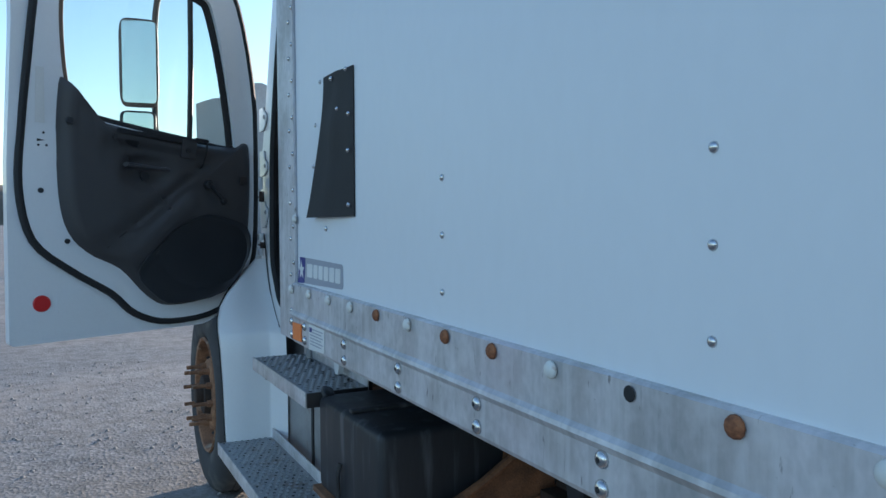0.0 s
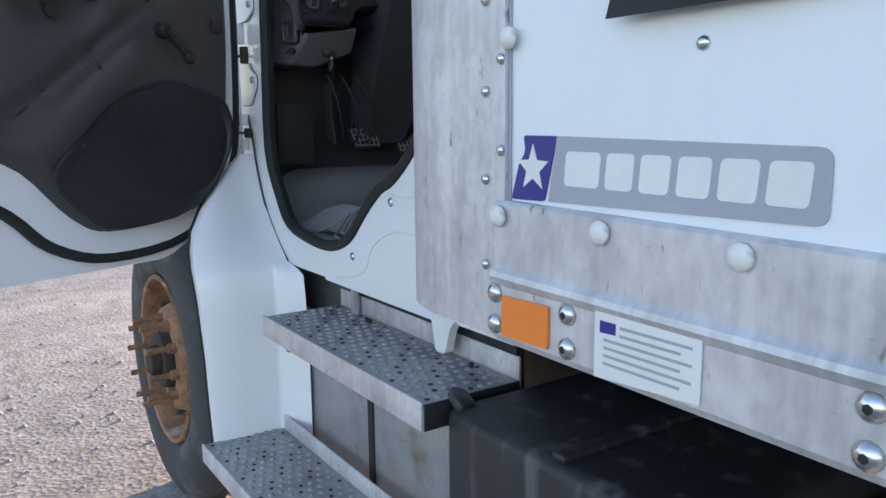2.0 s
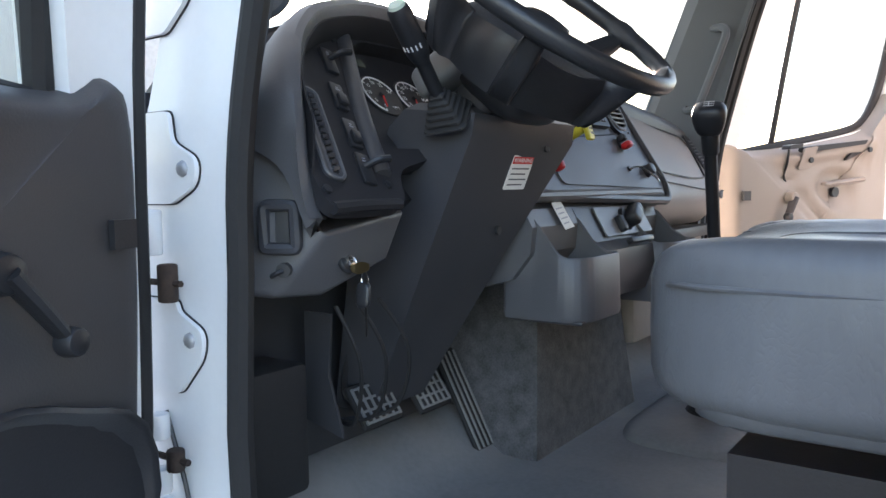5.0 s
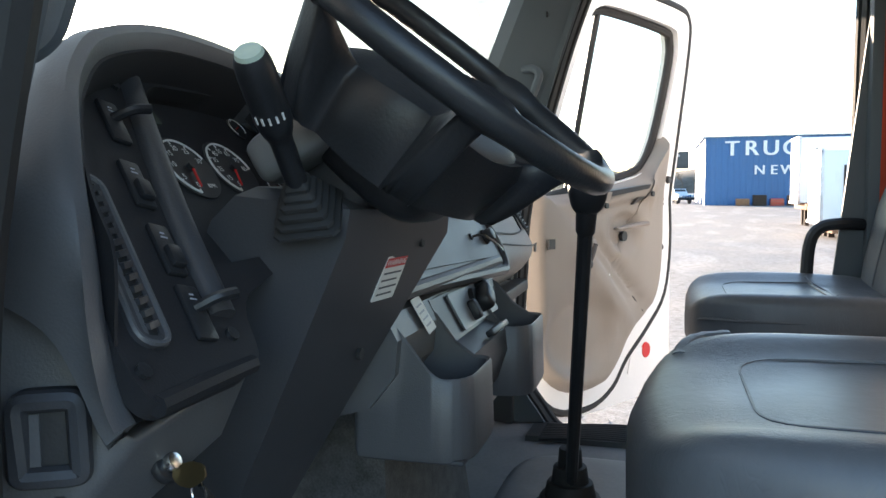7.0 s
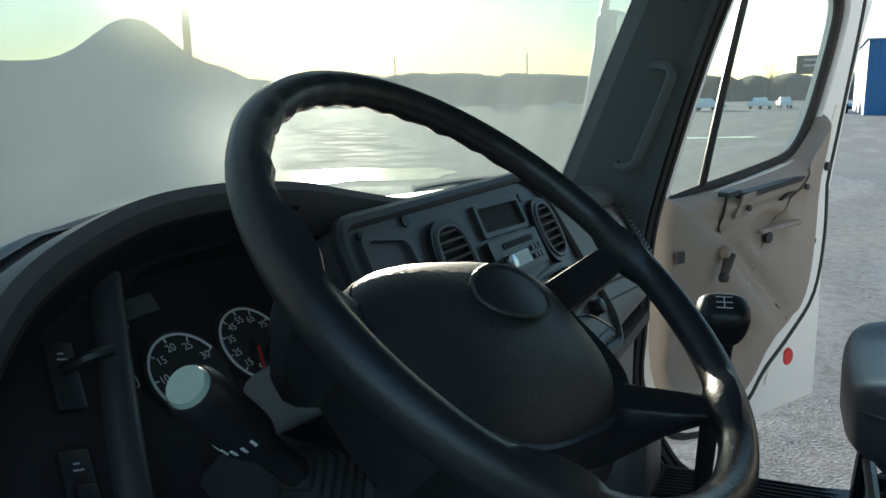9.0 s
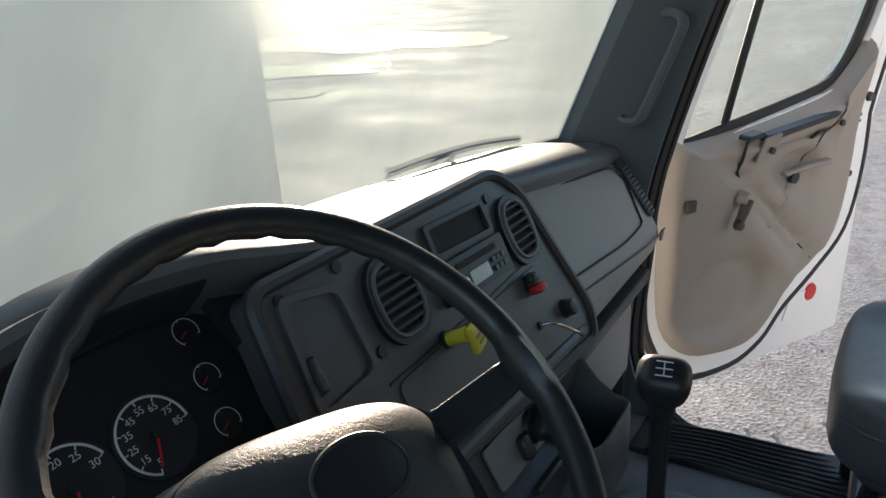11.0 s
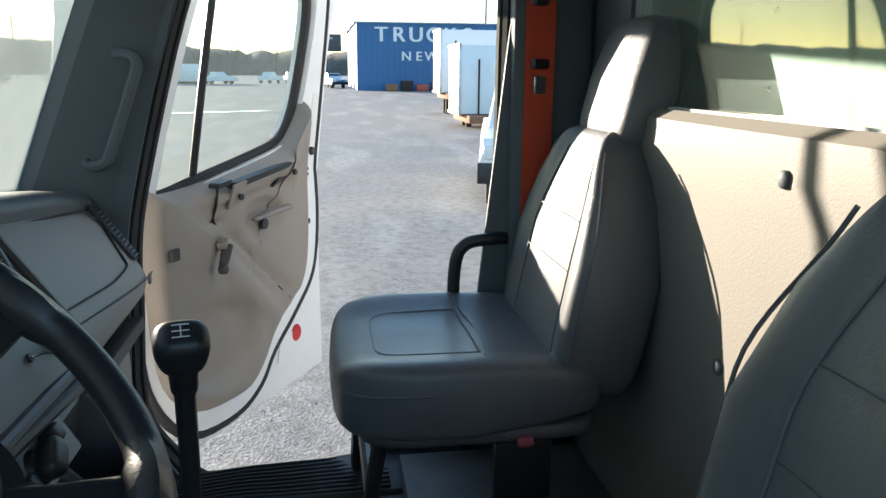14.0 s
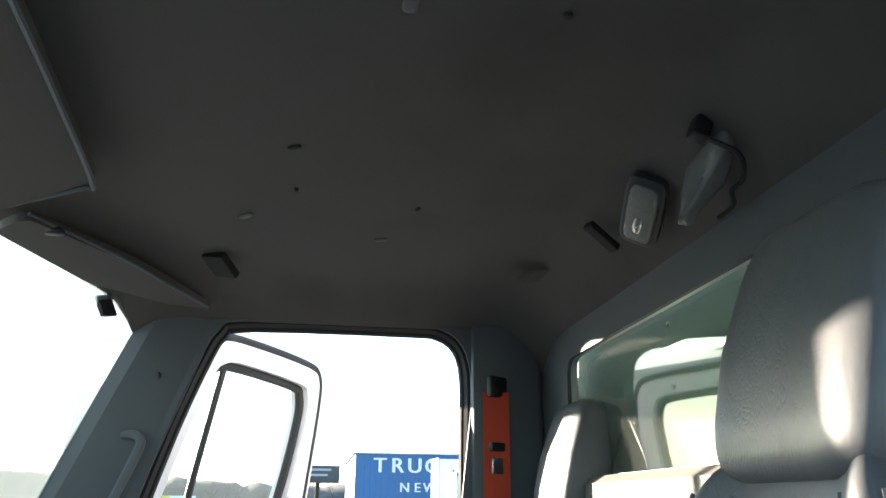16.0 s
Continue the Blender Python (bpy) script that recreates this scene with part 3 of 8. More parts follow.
for s in (-1, 1):
    part("pillar_trim", pillar(s), PILLAR, cab, "blue-grey plastic pillar trim", sharp=25)
for s in (-1, 1):
    xo = XR - 0.03 if s > 0 else XL + 0.03
    part("pillar_trim", box(min(xo, xo - s * 0.05), max(xo, xo - s * 0.05), BACK + 0.02, 0.612, 1.1, 2.42, 0.015), PILLAR, cab)



def text_mesh(body, size):
    """Flat lettering in the xy plane, centred."""
    cu = bpy.data.curves.new("writing", "FONT")
    cu.body, cu.size, cu.align_x, cu.align_y = body, size, "CENTER", "CENTER"
    cu.extrude = size * 0.01
    ob = bpy.data.objects.new("writing", cu)
    scene.collection.objects.link(ob)
    me = bpy.data.meshes.new_from_object(ob)
    bpy.data.objects.remove(ob)
    b = bmesh.new()
    b.from_mesh(me)
    bpy.data.meshes.remove(me)
    bpy.data.curves.remove(cu)
    return b


def basis(o, ex, ey, ez):
    m = Matrix((ex, ey, ez)).transposed().to_4x4()
    m.translation = Vector(o)
    return m


def superpad(sx, sy, sz, e=0.38, nu=36, nv=18, shape=None):
    """A cushion: a rounded block, half sizes sx sy sz, bent by shape(p)."""
    def pw(c):
        return math.copysign(abs(c) ** e, c)
    rings = []
    for j in range(1, nv):
        t = -math.pi / 2 + math.pi * j / nv
        rings.append([Vector((sx * pw(math.cos(t)) * pw(math.cos(a)), sy * pw(math.cos(t)) * pw(math.sin(a)), sz * pw(math.sin(t)))) for a in (2 * math.pi * i / nu for i in range(nu))])
    b = loft(rings)
    if shape:
        for v in b.verts:
            v.co = Vector(shape(v.co))
    return b


# ---- cab doors ----
# u from the hinge along the door, v up, w outwards; the upper frame leans in
GLASSO = smooth2([(0.165, 1.73), (0.187, 1.701), (0.368, 1.729), (0.635, 1.772), (0.82, 1.815), (0.885, 1.90), (0.908, 2.05), (0.912, 2.25), (0.885, 2.335), (0.82, 2.365), (0.45, 2.375), (0.33, 2.36), (0.285, 2.30), (0.22, 2.05)], 3)
DOOR = rounded([(0.02, 1.28), (0.06, 1.13), (0.20, 0.95), (0.30, 0.888), (1.12, 0.872), (1.115, 1.571), (1.085, 2.20), (1.10, 2.50), (0.30, 2.50), (0.17, 2.40), (0.045, 1.90)], [0.05, 0.05, 0.05, 0.04, 0.02, 0.05, 0.1, 0.015, 0.06, 0.06, 0.08], 4)
SEAL = smooth2([(1.0, 2.30), (1.035, 2.0), (1.06, 1.75), (1.075, 1.5), (1.03, 1.29), (0.89, 1.165), (0.73, 1.06), (0.63, 0.965), (0.476, 0.918), (0.24, 0.955), (0.09, 1.12), (0.05, 1.34), (0.055, 1.887), (0.16, 2.36), (0.27, 2.445), (0.45, 2.462), (0.85, 2.455), (0.96, 2.42)], 4)
PANELO = smooth2([(0.935, 1.93), (0.95, 1.6), (0.925, 1.36), (0.84, 1.235), (0.70, 1.155), (0.585, 1.03), (0.48, 0.98), (0.265, 1.012), (0.115, 1.15), (0.075, 1.40), (0.068, 1.69), (0.10, 1.74), (0.165, 1.712), (0.368, 1.722), (0.635, 1.762), (0.80, 1.80), (0.87, 1.87), (0.905, 1.94)], 4)


def line_dist(u, v, a, b):
    a, b, p = Vector(a), Vector(b), Vector((u, v))
    t = min(1, max(0, (p - a).dot(b - a) / (b - a).length_squared))
    return (p - (a + (b - a) * t)).length


def panel_depth(u, v, edge):
    """How far the inner panel stands in from the door skin; edge: 0 at the rim to 1."""
    h = 0.052 * smoothstep(0, 0.10, edge) + 0.012 * smoothstep(0.1, 0.5, edge)
    q = math.hypot((u - 0.33) / 0.23, (v - 1.22) / 0.17)
    h -= 0.034 * (1 - smoothstep(0.62, 1.0, q))
    h += 0.012 * smoothstep(0.05, 0.015, line_dist(u, v, (0.40, 1.45), (0.66, 1.22)))
    q = math.hypot((u - 0.60) / 0.13, (v - 1.575) / 0.085)
    h -= 0.028 * (1 - smoothstep(0.55, 1.0, q))
    h += 0.022 * smoothstep(0.045, 0.02, abs(v - (1.688 + 0.10 * (u - 0.3)))) * smoothstep(0.29, 0.33, u) * smoothstep(0.88, 0.84, u)
    h -= 0.011 * smoothstep(0.010, 0.003, line_dist(u, v, (0.33, 1.72), (0.338, 1.615)))
    h -= 0.011 * smoothstep(0.010, 0.003, line_dist(u, v, (0.338, 1.615), (0.78, 1.243)))
    h += 0.010 * smoothstep(0.0, 0.05, (v - 1.62) + 0.77 * (u - 0.325)) * smoothstep(0.3, 0.34, u)
    return h


def make_door(side, angle, hinge, m_panel, name_label):
    a = radians(angle)
    d = Vector((side * math.sin(a), -math.cos(a), 0))
    nrm = Vector((side * math.cos(a), math.sin(a), 0))

    def f(u, v, w):
        up = max(0.0, v - 1.70)
        lean, u, v = 0.165 * up, u + 0.035 * up, v - 0.03 * up
        return Vector((hinge[0], hinge[1], v)) + d * u + nrm * (w - lean)

    door = thing("cab_door", name_label, "door", "open cab doors")
    part("shell", plate(DOOR, [inset(GLASSO, -0.012)], f, 0.0, 0.055), WHITE, door, "white painted door shell", sharp=30)
    part("inner_flange", plate(inset(SEAL, 0.012), [inset(GLASSO, -0.010)], f, -0.022, -0.001), WHITE, door, sharp=30)
    part("door_seal", tube([f(u, v, -0.010) for u, v in SEAL], 0.0165, 8, closed=True, smoothed=False), RUBBER, door, "black rubber door seal")
    g = part("door_glass", plate(inset(GLASSO, -0.018), [], f, 0.020, 0.024), CLEAR, door, "dusty door window", smooth=False)
    g.visible_shadow = False
    part("window_frame", tube([f(u, v, 0.012) for u, v in GLASSO], 0.017, 8, closed=True, smoothed=False), RUBBER, door, "black window surround")
    part("divider_bar", tube([f(0.36, 1.715, 0.014), f(0.362, 2.05, 0.014), f(0.372, 2.385, 0.014)], 0.012, 8), BLACK, door)
    # inner panel with its relief
    cu, cv = 0.50, 1.42
    rings = []
    for k in range(27):
        r = 1 - k / 26
        e = 1 - r
        rings.append([])
        for u, v in PANELO:
            uu, vv = cu + (u - cu) * max(r, 0.01), cv + (v - cv) * max(r, 0.01)
            rings[-1].append(f(uu, vv, -0.020 - panel_depth(uu, vv, e * 0.9) if k else -0.004))
    b = loft(rings, cap=False)
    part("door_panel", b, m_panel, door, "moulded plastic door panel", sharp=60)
    dark = DARKDOOR if m_panel is TAUPE else BLACK
    if side < 0:
        bag = smooth2([(0.645, 1.145), (0.57, 1.245), (0.45, 1.345), (0.33, 1.395), (0.22, 1.375), (0.125, 1.33), (0.118, 1.20), (0.245, 1.04), (0.48, 1.0), (0.575, 1.045)], 3)
        mu_, mv_ = 0.36, 1.20
        layers = [[f(mu_ + (u - mu_) * r, mv_ + (v - mv_) * r, -0.020 - panel_depth(mu_ + (u - mu_) * r, mv_ + (v - mv_) * r, 0.6) - o) for u, v in bag] for r, o in ((1.0, -0.003), (0.995, 0.004), (0.97, 0.006), (0.95, 0.002), (0.8, 0.002), (0.6, 0.002), (0.4, 0.002), (0.2, 0.002), (0.02, 0.002))]
        part("map_pocket", loft(layers), BLACK, door, "black door pocket with a raised lip", sharp=60)

    def at_panel(u, v, out=0.0):
        return f(u, v, -0.020 - panel_depth(u, v, 0.7) - out)

    # pull cup, switch plate, latch lever, crank, lock, screws, limit strap
    part("pull_slot", plate(rounded([(0.40, 1.700), (0.72, 1.735), (0.73, 1.752), (0.40, 1.722)], 0.008), [], f, -0.113, -0.08), BLACK, door, smooth=False)
    part("switch_plate", plate(rounded([(0.325, 1.712), (0.385, 1.718), (0.387, 1.734), (0.325, 1.728)], 0.006), [], f, -0.108, -0.07), BLACK, door, smooth=False)
    hx, hz, kx, kz = (0.350, 1.541, 0.312, 1.474) if side > 0 else (0.322, 1.527, 0.260, 1.454)
    part("latch_lever", tube([at_panel(0.505, 1.588, 0.030), at_panel(0.56, 1.590, 0.036), at_panel(0.63, 1.596, 0.040), at_panel(0.70, 1.602, 0.036)], [0.011, 0.013, 0.0145, 0.016] * 2 + [0.019] * 11, 8, flat=0.55), m_panel, door, "door release lever")
    part("latch_hole", moved(cyl(0.019, 0.014, 14), basis(at_panel(0.605, 1.556, 0.004), d, Vector((0, 0, 1)), -nrm)), BLACK, door)
    crank = part("window_crank", tube([at_panel(hx, hz, 0.026), at_panel(0.5 * (hx + kx), 0.5 * (hz + kz), 0.030), at_panel(kx, kz, 0.030)], [0.019, 0.0185, 0.018, 0.0175, 0.017, 0.0165, 0.016, 0.0155, 0.015, 0.0145, 0.014, 0.0135, 0.013], 10, flat=0.55), dark, door, "window crank")
    part("hub", moved(cyl(0.023, 0.034, 18, 0.019, 0.005), basis(at_panel(hx, hz), d, Vector((0, 0, 1)), -nrm)), m_panel if side > 0 else dark, crank)
    part("knob", moved(cyl(0.0165, 0.022, 16, 0.014, 0.004), basis(at_panel(kx, kz, 0.024), d, Vector((0, 0, 1)), -nrm)), BLACK, crank)
    part("handle_tab", plate(rounded([(0.385, 1.64), (0.45, 1.645), (0.452, 1.725), (0.385, 1.715)], 0.008), [], lambda u, v, w: at_panel(u, v, w), -0.004, 0.004), m_panel, door, sharp=30)
    part("handle_notch", plate(rounded([(0.635, 1.672), (0.68, 1.685), (0.70, 1.705), (0.64, 1.70)], 0.008), [], lambda u, v, w: at_panel(u, v, w), -0.004, 0.003), BLACK, door, smooth=False)
    for u, v in ((0.425, 1.674), (0.740, 1.714)):
        part("screw", moved(cyl(0.010, 0.008, 10), basis(at_panel(u, v, 0.001), d, Vector((0, 0, 1)), -nrm)), BLACK, door)
    seam = [(0.328, 1.712), (0.332, 1.66), (0.345, 1.607), (0.43, 1.535), (0.526, 1.455), (0.65, 1.350), (0.765, 1.254)]
    part("panel_seam", tube([at_panel(u, v, -0.003) for u, v in seam], 0.0040, 6, n=4), RUBBER, door)
    part("lock_button", moved(cyl(0.016, 0.012, 16, 0.013), basis(f(0.905 if side < 0 else 0.915, 1.77, -0.078), d, Vector((0, 0, 1)), -nrm)), dark, door)
    part("limit_strap", plate([(0.128, 1.535), (0.162, 1.535), (0.162, 1.568), (0.128, 1.568)], [], lambda u, v, w: at_panel(u, v, w), -0.006, 0.002), BLACK, door, smooth=False)
    part("reflector", moved(cyl(0.034, 0.006, 24, 0.03), basis(f(1.0 if side < 0 else 0.915, 1.035 if side < 0 else 1.065, -0.001), d, Vector((0, 0, 1)), -nrm)), RED, door, "round red reflector")
    part("access_cover", plate(rounded([(0.77, 0.985), (0.94, 0.985), (0.94, 1.08), (0.80, 1.08)], 0.015), [], f, -0.004, -0.0005), WHITE, door, sharp=20)
    for u, v in ((1.0, 1.49), (0.905, 1.285), (0.985, 1.72), (0.975, 1.67), (1.005, 1.67)):
        part("plug", moved(cyl(0.011 if v < 1.6 else 0.005, 0.004, 10), basis(f(u, v, -0.023), d, Vector((0, 0, 1)), -nrm)), BLACK, door)
    part("latch_pin", moved(cyl(0.008, 0.05, 8), basis(f(0.99, 1.69, -0.02), -nrm, Vector((0, 0, 1)), d) @ pose(0, 0, -0.03)), BLACK, door)
    part("label_strip", plate([(0.98, 1.76), (1.015, 1.76), (1.01, 1.98), (0.98, 1.98)], [], f, -0.0245, -0.0225), PAPER, door, "worn paper label", smooth=False)
    # mirror on the outer side
    o = f(0.12, 0, 0.055)
    base = lambda u, v, w: f(u, v, 0.055 + w)
    mu, mw = (0.50, 0.20) if side < 0 else (0.30, 0.35)
    mirror = part("mirror_arm", tube([base(0.18, 1.62, 0.0), base(mu - 0.20, 1.65, mw - 0.08), base(mu - 0.10, 1.72, mw), base(mu - 0.08, 2.0, mw + 0.01), base(mu - 0.08, 2.36, mw + 0.01), base(mu - 0.12, 2.43, mw - 0.02), base(0.24, 2.45, 0.02)], 0.014, 10, n=8), WHITE if side > 0 else BLACK, door, "tubular mirror arm")
    mm = basis(base(mu, 2.10, mw), d, Vector((0, 0, 1)), nrm) @ pose(0, 0, 0, 0, -20, 0)
    part("mirror_head", moved(superpad(0.085, 0.20, 0.035, 0.3), mm), WHITE if side > 0 else BLACK, mirror, "tall mirror housing")
    part("mirror_glass", moved(plate(rounded([(-0.072, -0.185), (0.072, -0.185), (0.072, 0.185), (-0.072, 0.185)], 0.02), [], lambda u, v, w: (u, v, w), -0.040, -0.036), mm), MIRRORM, mirror, "mirror glass", smooth=False)
    m2 = basis(base(mu, 1.82, mw), d, Vector((0, 0, 1)), nrm) @ pose(0, 0, 0, 0, -20, 0)
    part("spot_mirror", moved(superpad(0.08, 0.06, 0.03, 0.4), m2), BLACK, mirror, "small convex mirror")
    part("spot_glass", moved(plate(rounded([(-0.065, -0.048), (0.065, -0.048), (0.065, 0.048), (-0.065, 0.048)], 0.02), [], lambda u, v, w: (u, v, w), -0.036, -0.032), m2), MIRRORM, mirror, smooth=False)
    return door


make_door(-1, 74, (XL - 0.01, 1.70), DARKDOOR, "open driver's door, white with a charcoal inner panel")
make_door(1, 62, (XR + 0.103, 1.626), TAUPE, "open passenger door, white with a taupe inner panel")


# hinges on the frame beside the seals
def hinge_leaf(z, up, down):
    """White hinge leaf with a rounded lobe round its bolt, on a dark sheet that paints its shadow line."""
    lobe = rounded([(1.735, z - down), (1.66, z - down), (1.61, z - 0.022), (1.605, z + 0.012), (1.655, z + 0.035), (1.66, z + up), (1.735, z + up)], [0.004, 0.01, 0.022, 0.022, 0.012, 0.01, 0.004])
    h = part("hinge_plate", plate(lobe, [], lambda u, v, w: (w, u, v), XL - 0.009, XL - 0.0025), WHITE, cab, "white hinge plate", sharp=25)
    # thin black sheet, a little larger than the leaf: its shadow outline painted in
    part("shadow_edge", plate(inset(lobe, -0.0018), [], lambda u, v, w: (w, u, v), XL - 0.0025, XL - 0.0005), RUBBER, h, smooth=False)
    part("bolt", dome(0.011, 0.007, 8, m=Matrix.Translation((XL - 0.009, 1.632, z)) @ ON_LEFT), GALV, h)
    return h


for z, up, down in ((1.627, 0.075, 0.045), (1.405, 0.05, 0.075), (1.86, 0.05, 0.06)):
    hinge_leaf(z, up, down)
for z, r, m_, hh in ((1.48, 0.013, RUSTDARK, 0.05), (1.545, 0.016, WHITE, 0.06), (1.285, 0.015, WHITE, 0.035), (1.245, 0.012, RUSTDARK, 0.03), (1.21, 0.015, WHITE, 0.035)):
    h = part("hinge_knuckle", cyl(r, hh, 12, bev=0.003, m=Matrix.Translation((XL - 0.022, 1.69 if m_ is WHITE else 1.655, z - hh / 2))), m_, cab)
    if m_ is RUSTDARK:
        part("pin", tube([(XL - 0.022, 1.735, z), (XL - 0.020, 1.63, z)], 0.0045, 6), RUSTDARK, h)
part("frame_plug", cyl(0.012, 0.005, 14, m=Matrix.Translation((XL - 0.001, 1.70, 1.150)) @ ON_LEFT), RUSTDARK, cab, "dark plug below the hinges")
part("side_gap", tube([(XL - 0.003, 1.70, 1.30), (XL - 0.003, 1.665, 1.21), (XL - 0.003, 1.646, 1.147), (XL - 0.003, 1.587, 1.022), (XL - 0.003, 1.51, 0.935), (XL - 0.003, 1.43, 0.872)], 0.0032, 6), BLACK, cab)

# raised white fairing behind the door, sill screws, striker pin
FAIR = [(0.01, 0.608), (-0.022, 0.606), (-0.045, 0.598), (-0.058, 0.582), (-0.0635, 0.556), (-0.067, 0.52), (-0.0685, 0.47), (-0.0675, 0.42), (-0.062, 0.375), (-0.048, 0.342), (0.01, 0.325)]
part("rear_fairing", loft([[(XL + a, b_, z) for a, b_ in FAIR] for z in (1.104, 1.106, 1.3, 1.8, 2.4, 2.52)]), WHITE, cab, "white fairing behind the door", sharp=70)
part("fairing_skirt", loft([[(XL + a * 0.97, b_, z) for a, b_ in FAIR] for z in (0.905, 0.91, 1.098, 1.1)]), WHITE, cab, "white skirt under the fairing", sharp=70)
part("fairing_label", loft([[(XL - 0.0665, 0.50, z), (XL - 0.0674, 0.47, z), (XL - 0.0664, 0.42, z), (XL - 0.0644, 0.42, z), (XL - 0.0654, 0.47, z), (XL - 0.0645, 0.50, z)] for z in (1.02, 1.065)]), GREY, cab, "faded grey label patch", sharp=60)
part("fairing_crease", tube([(XL - 0.0005, 0.655, 1.13), (XL - 0.0005, 0.645, 1.11), (XL - 0.0005, 0.62, 1.095)], 0.0025, 5), BLACK, cab)
part("sill_panel", plate(rounded([(0.60, 0.862), (1.18, 0.862), (1.13, 0.925), (1.02, 0.95), (0.93, 1.03), (0.85, 1.105), (0.60, 1.13)], 0.02), [], lambda u, v, w: (w, u, v), XL - 0.006, XL - 0.001), WHITE, cab, "white sill panel", sharp=20)
part("pressed_groove", tube([(XL - 0.0062, 0.62, 1.14), (XL - 0.0062, 0.68, 1.128), (XL - 0.0062, 0.76, 1.115), (XL - 0.0062, 0.83, 1.12)], 0.0022, 5), WHITE, cab)
part("pressed_groove", tube([(XL - 0.0062, 0.645, 0.87), (XL - 0.0062, 0.65, 0.97), (XL - 0.0062, 0.69, 1.03), (XL - 0.0062, 0.80, 1.035), (XL - 0.0062, 0.90, 0.99), (XL - 0.0062, 0.94, 0.93), (XL - 0.0062, 1.0, 0.90), (XL - 0.0062, 1.10, 0.88)], 0.003, 6), WHITE, cab, "pressed bead of the sill")
for y, z in ((0.815, 1.10), (1.009, 0.948), (0.625, 1.081)):
    part("screw", dome(0.011, 0.006, 8, m=Matrix.Translation((XL - 0.006, y, z)) @ ON_LEFT), STEEL, cab)
part("striker_pin", tube([(XL + 0.01, 0.618, 1.60), (XL - 0.03, 0.64, 1.60)], 0.006, 8), STEEL, cab)
part("rear_bracket", plate(rounded([(0.60, 0.80), (0.635, 0.80), (0.65, 0.87), (0.55, 0.89), (0.58, 0.86)], 0.01), [], lambda u, v, w: (w, u, v), XL - 0.01, XL + 0.01), WHITE, cab, sharp=25)

# ---- grab handles inside the openings ----
for s in (-1, 1):
    x = XR - 0.085 if s > 0 else XL + 0.085
    xo = XR - 0.05 if s > 0 else XL + 0.05
    part("grab_bar", tube([(xo, 0.60, 1.63), (x, 0.67, 1.635), (x, 0.725, 1.622), (x, 0.750, 1.57), (x, 0.756, 1.42), (x, 0.765, 1.28), (x, 0.745, 1.15), (x, 0.70, 1.03)], 0.0165, 10, n=8), BLACK, cab, "black tubular grab bar")
for s in (-1, 1):
    m = lambda x: x if s > 0 else 2 * CX - x
    b = tube([(m(0.962), 1.622, 1.842), (m(0.945), 1.600, 1.833), (m(0.930), 1.568, 1.842), (m(0.925), 1.548, 1.88), (m(0.925), 1.490, 2.03), (m(0.928), 1.482, 2.068), (m(0.938), 1.500, 2.084), (m(0.955), 1.532, 2.085)], 0.0125, 8, n=6)
    h = part("pillar_handle", b, PILLAR, cab, "blue-grey pillar grab handle")
    for z, y, x in ((1.842, 1.610, 0.950), (2.084, 1.520, 0.944)):
        part("screw", dome(0.009, 0.006, 8, m=Matrix.Translation((m(x), y, z)) @ ON_BACK), BLACK, h)
    part("trim_screw", dome(0.009, 0.005, 8, m=Matrix.Translation((m(0.95), 1.462, 2.24)) @ ON_BACK), BLACK, cab)

# ---- dashboard ----
dash = thing("dashboard", "dark grey plastic dashboard with instruments and vents", "dashboard")
CE = Vector((0, 0.639, 0.769))       # up along the instrument face
CN = Vector((0, -0.769, 0.639))      # out of it, to the driver
CO = Vector((0, 1.505, 1.602))


def cl(x, h, out=0.0):
    return Vector((x, 0, 0)) + CO + CE * h + CN * out


TOPS = [(-0.90, 1.66, 1.66), (-0.87, 1.725, 1.655), (-0.835, 1.765, 1.70), (-0.78, 1.815, 1.745), (-0.70, 1.856, 1.755), (-0.58, 1.896, 1.755), (-0.45, 1.908, 1.755), (-0.32, 1.906, 1.745), (-0.22, 1.893, 1.70), (-0.12, 1.876, 1.655), (0.0, 1.867, 1.645), (0.2, 1.860, 1.635), (0.34, 1.850, 1.63), (0.5, 1.832, 1.62), (0.7, 1.810, 1.61), (0.85, 1.79, 1.605), (0.95, 1.77, 1.61)]


def glass_foot(x):
    """Height at which the pad meets the windscreen."""
    return 1.892 - 0.045 * smoothstep(-0.35, 0.10, x) - 0.03 * smoothstep(0.05, 0.45, x) - 0.022 * smoothstep(0.5, 0.95, x) - 0.15 * smoothstep(-0.60, -0.92, x)


def top_pad():
    rings = []
    for x, zf, yf in TOPS:
        zt = min(glass_foot(x), zf - 0.004)
        yw = wsy(x, zt) - 0.010
        rings.append([(x, yf, zf - 0.03), (x, yf + 0.004, zf - 0.010), (x, yf + 0.022, zf), (x, yf + 0.06, zf + 0.001), (x, yf * 0.4 + yw * 0.6, zf * 0.45 + zt * 0.55 + 0.004), (x, yw, zt), (x, yw, 1.70), (x, yf + 0.02, 1.64)])
    return loft(rings)


part("top_pad", top_pad(), DASH, dash, "grey sun-lit top pad", sharp=50)
part("seam", tube([(-0.2, 1.77, 1.858), (0.1, 1.74, 1.838), (0.30, 1.72, 1.828), (0.36, 1.70, 1.838)], 0.0022, 5), BLACK, dash)

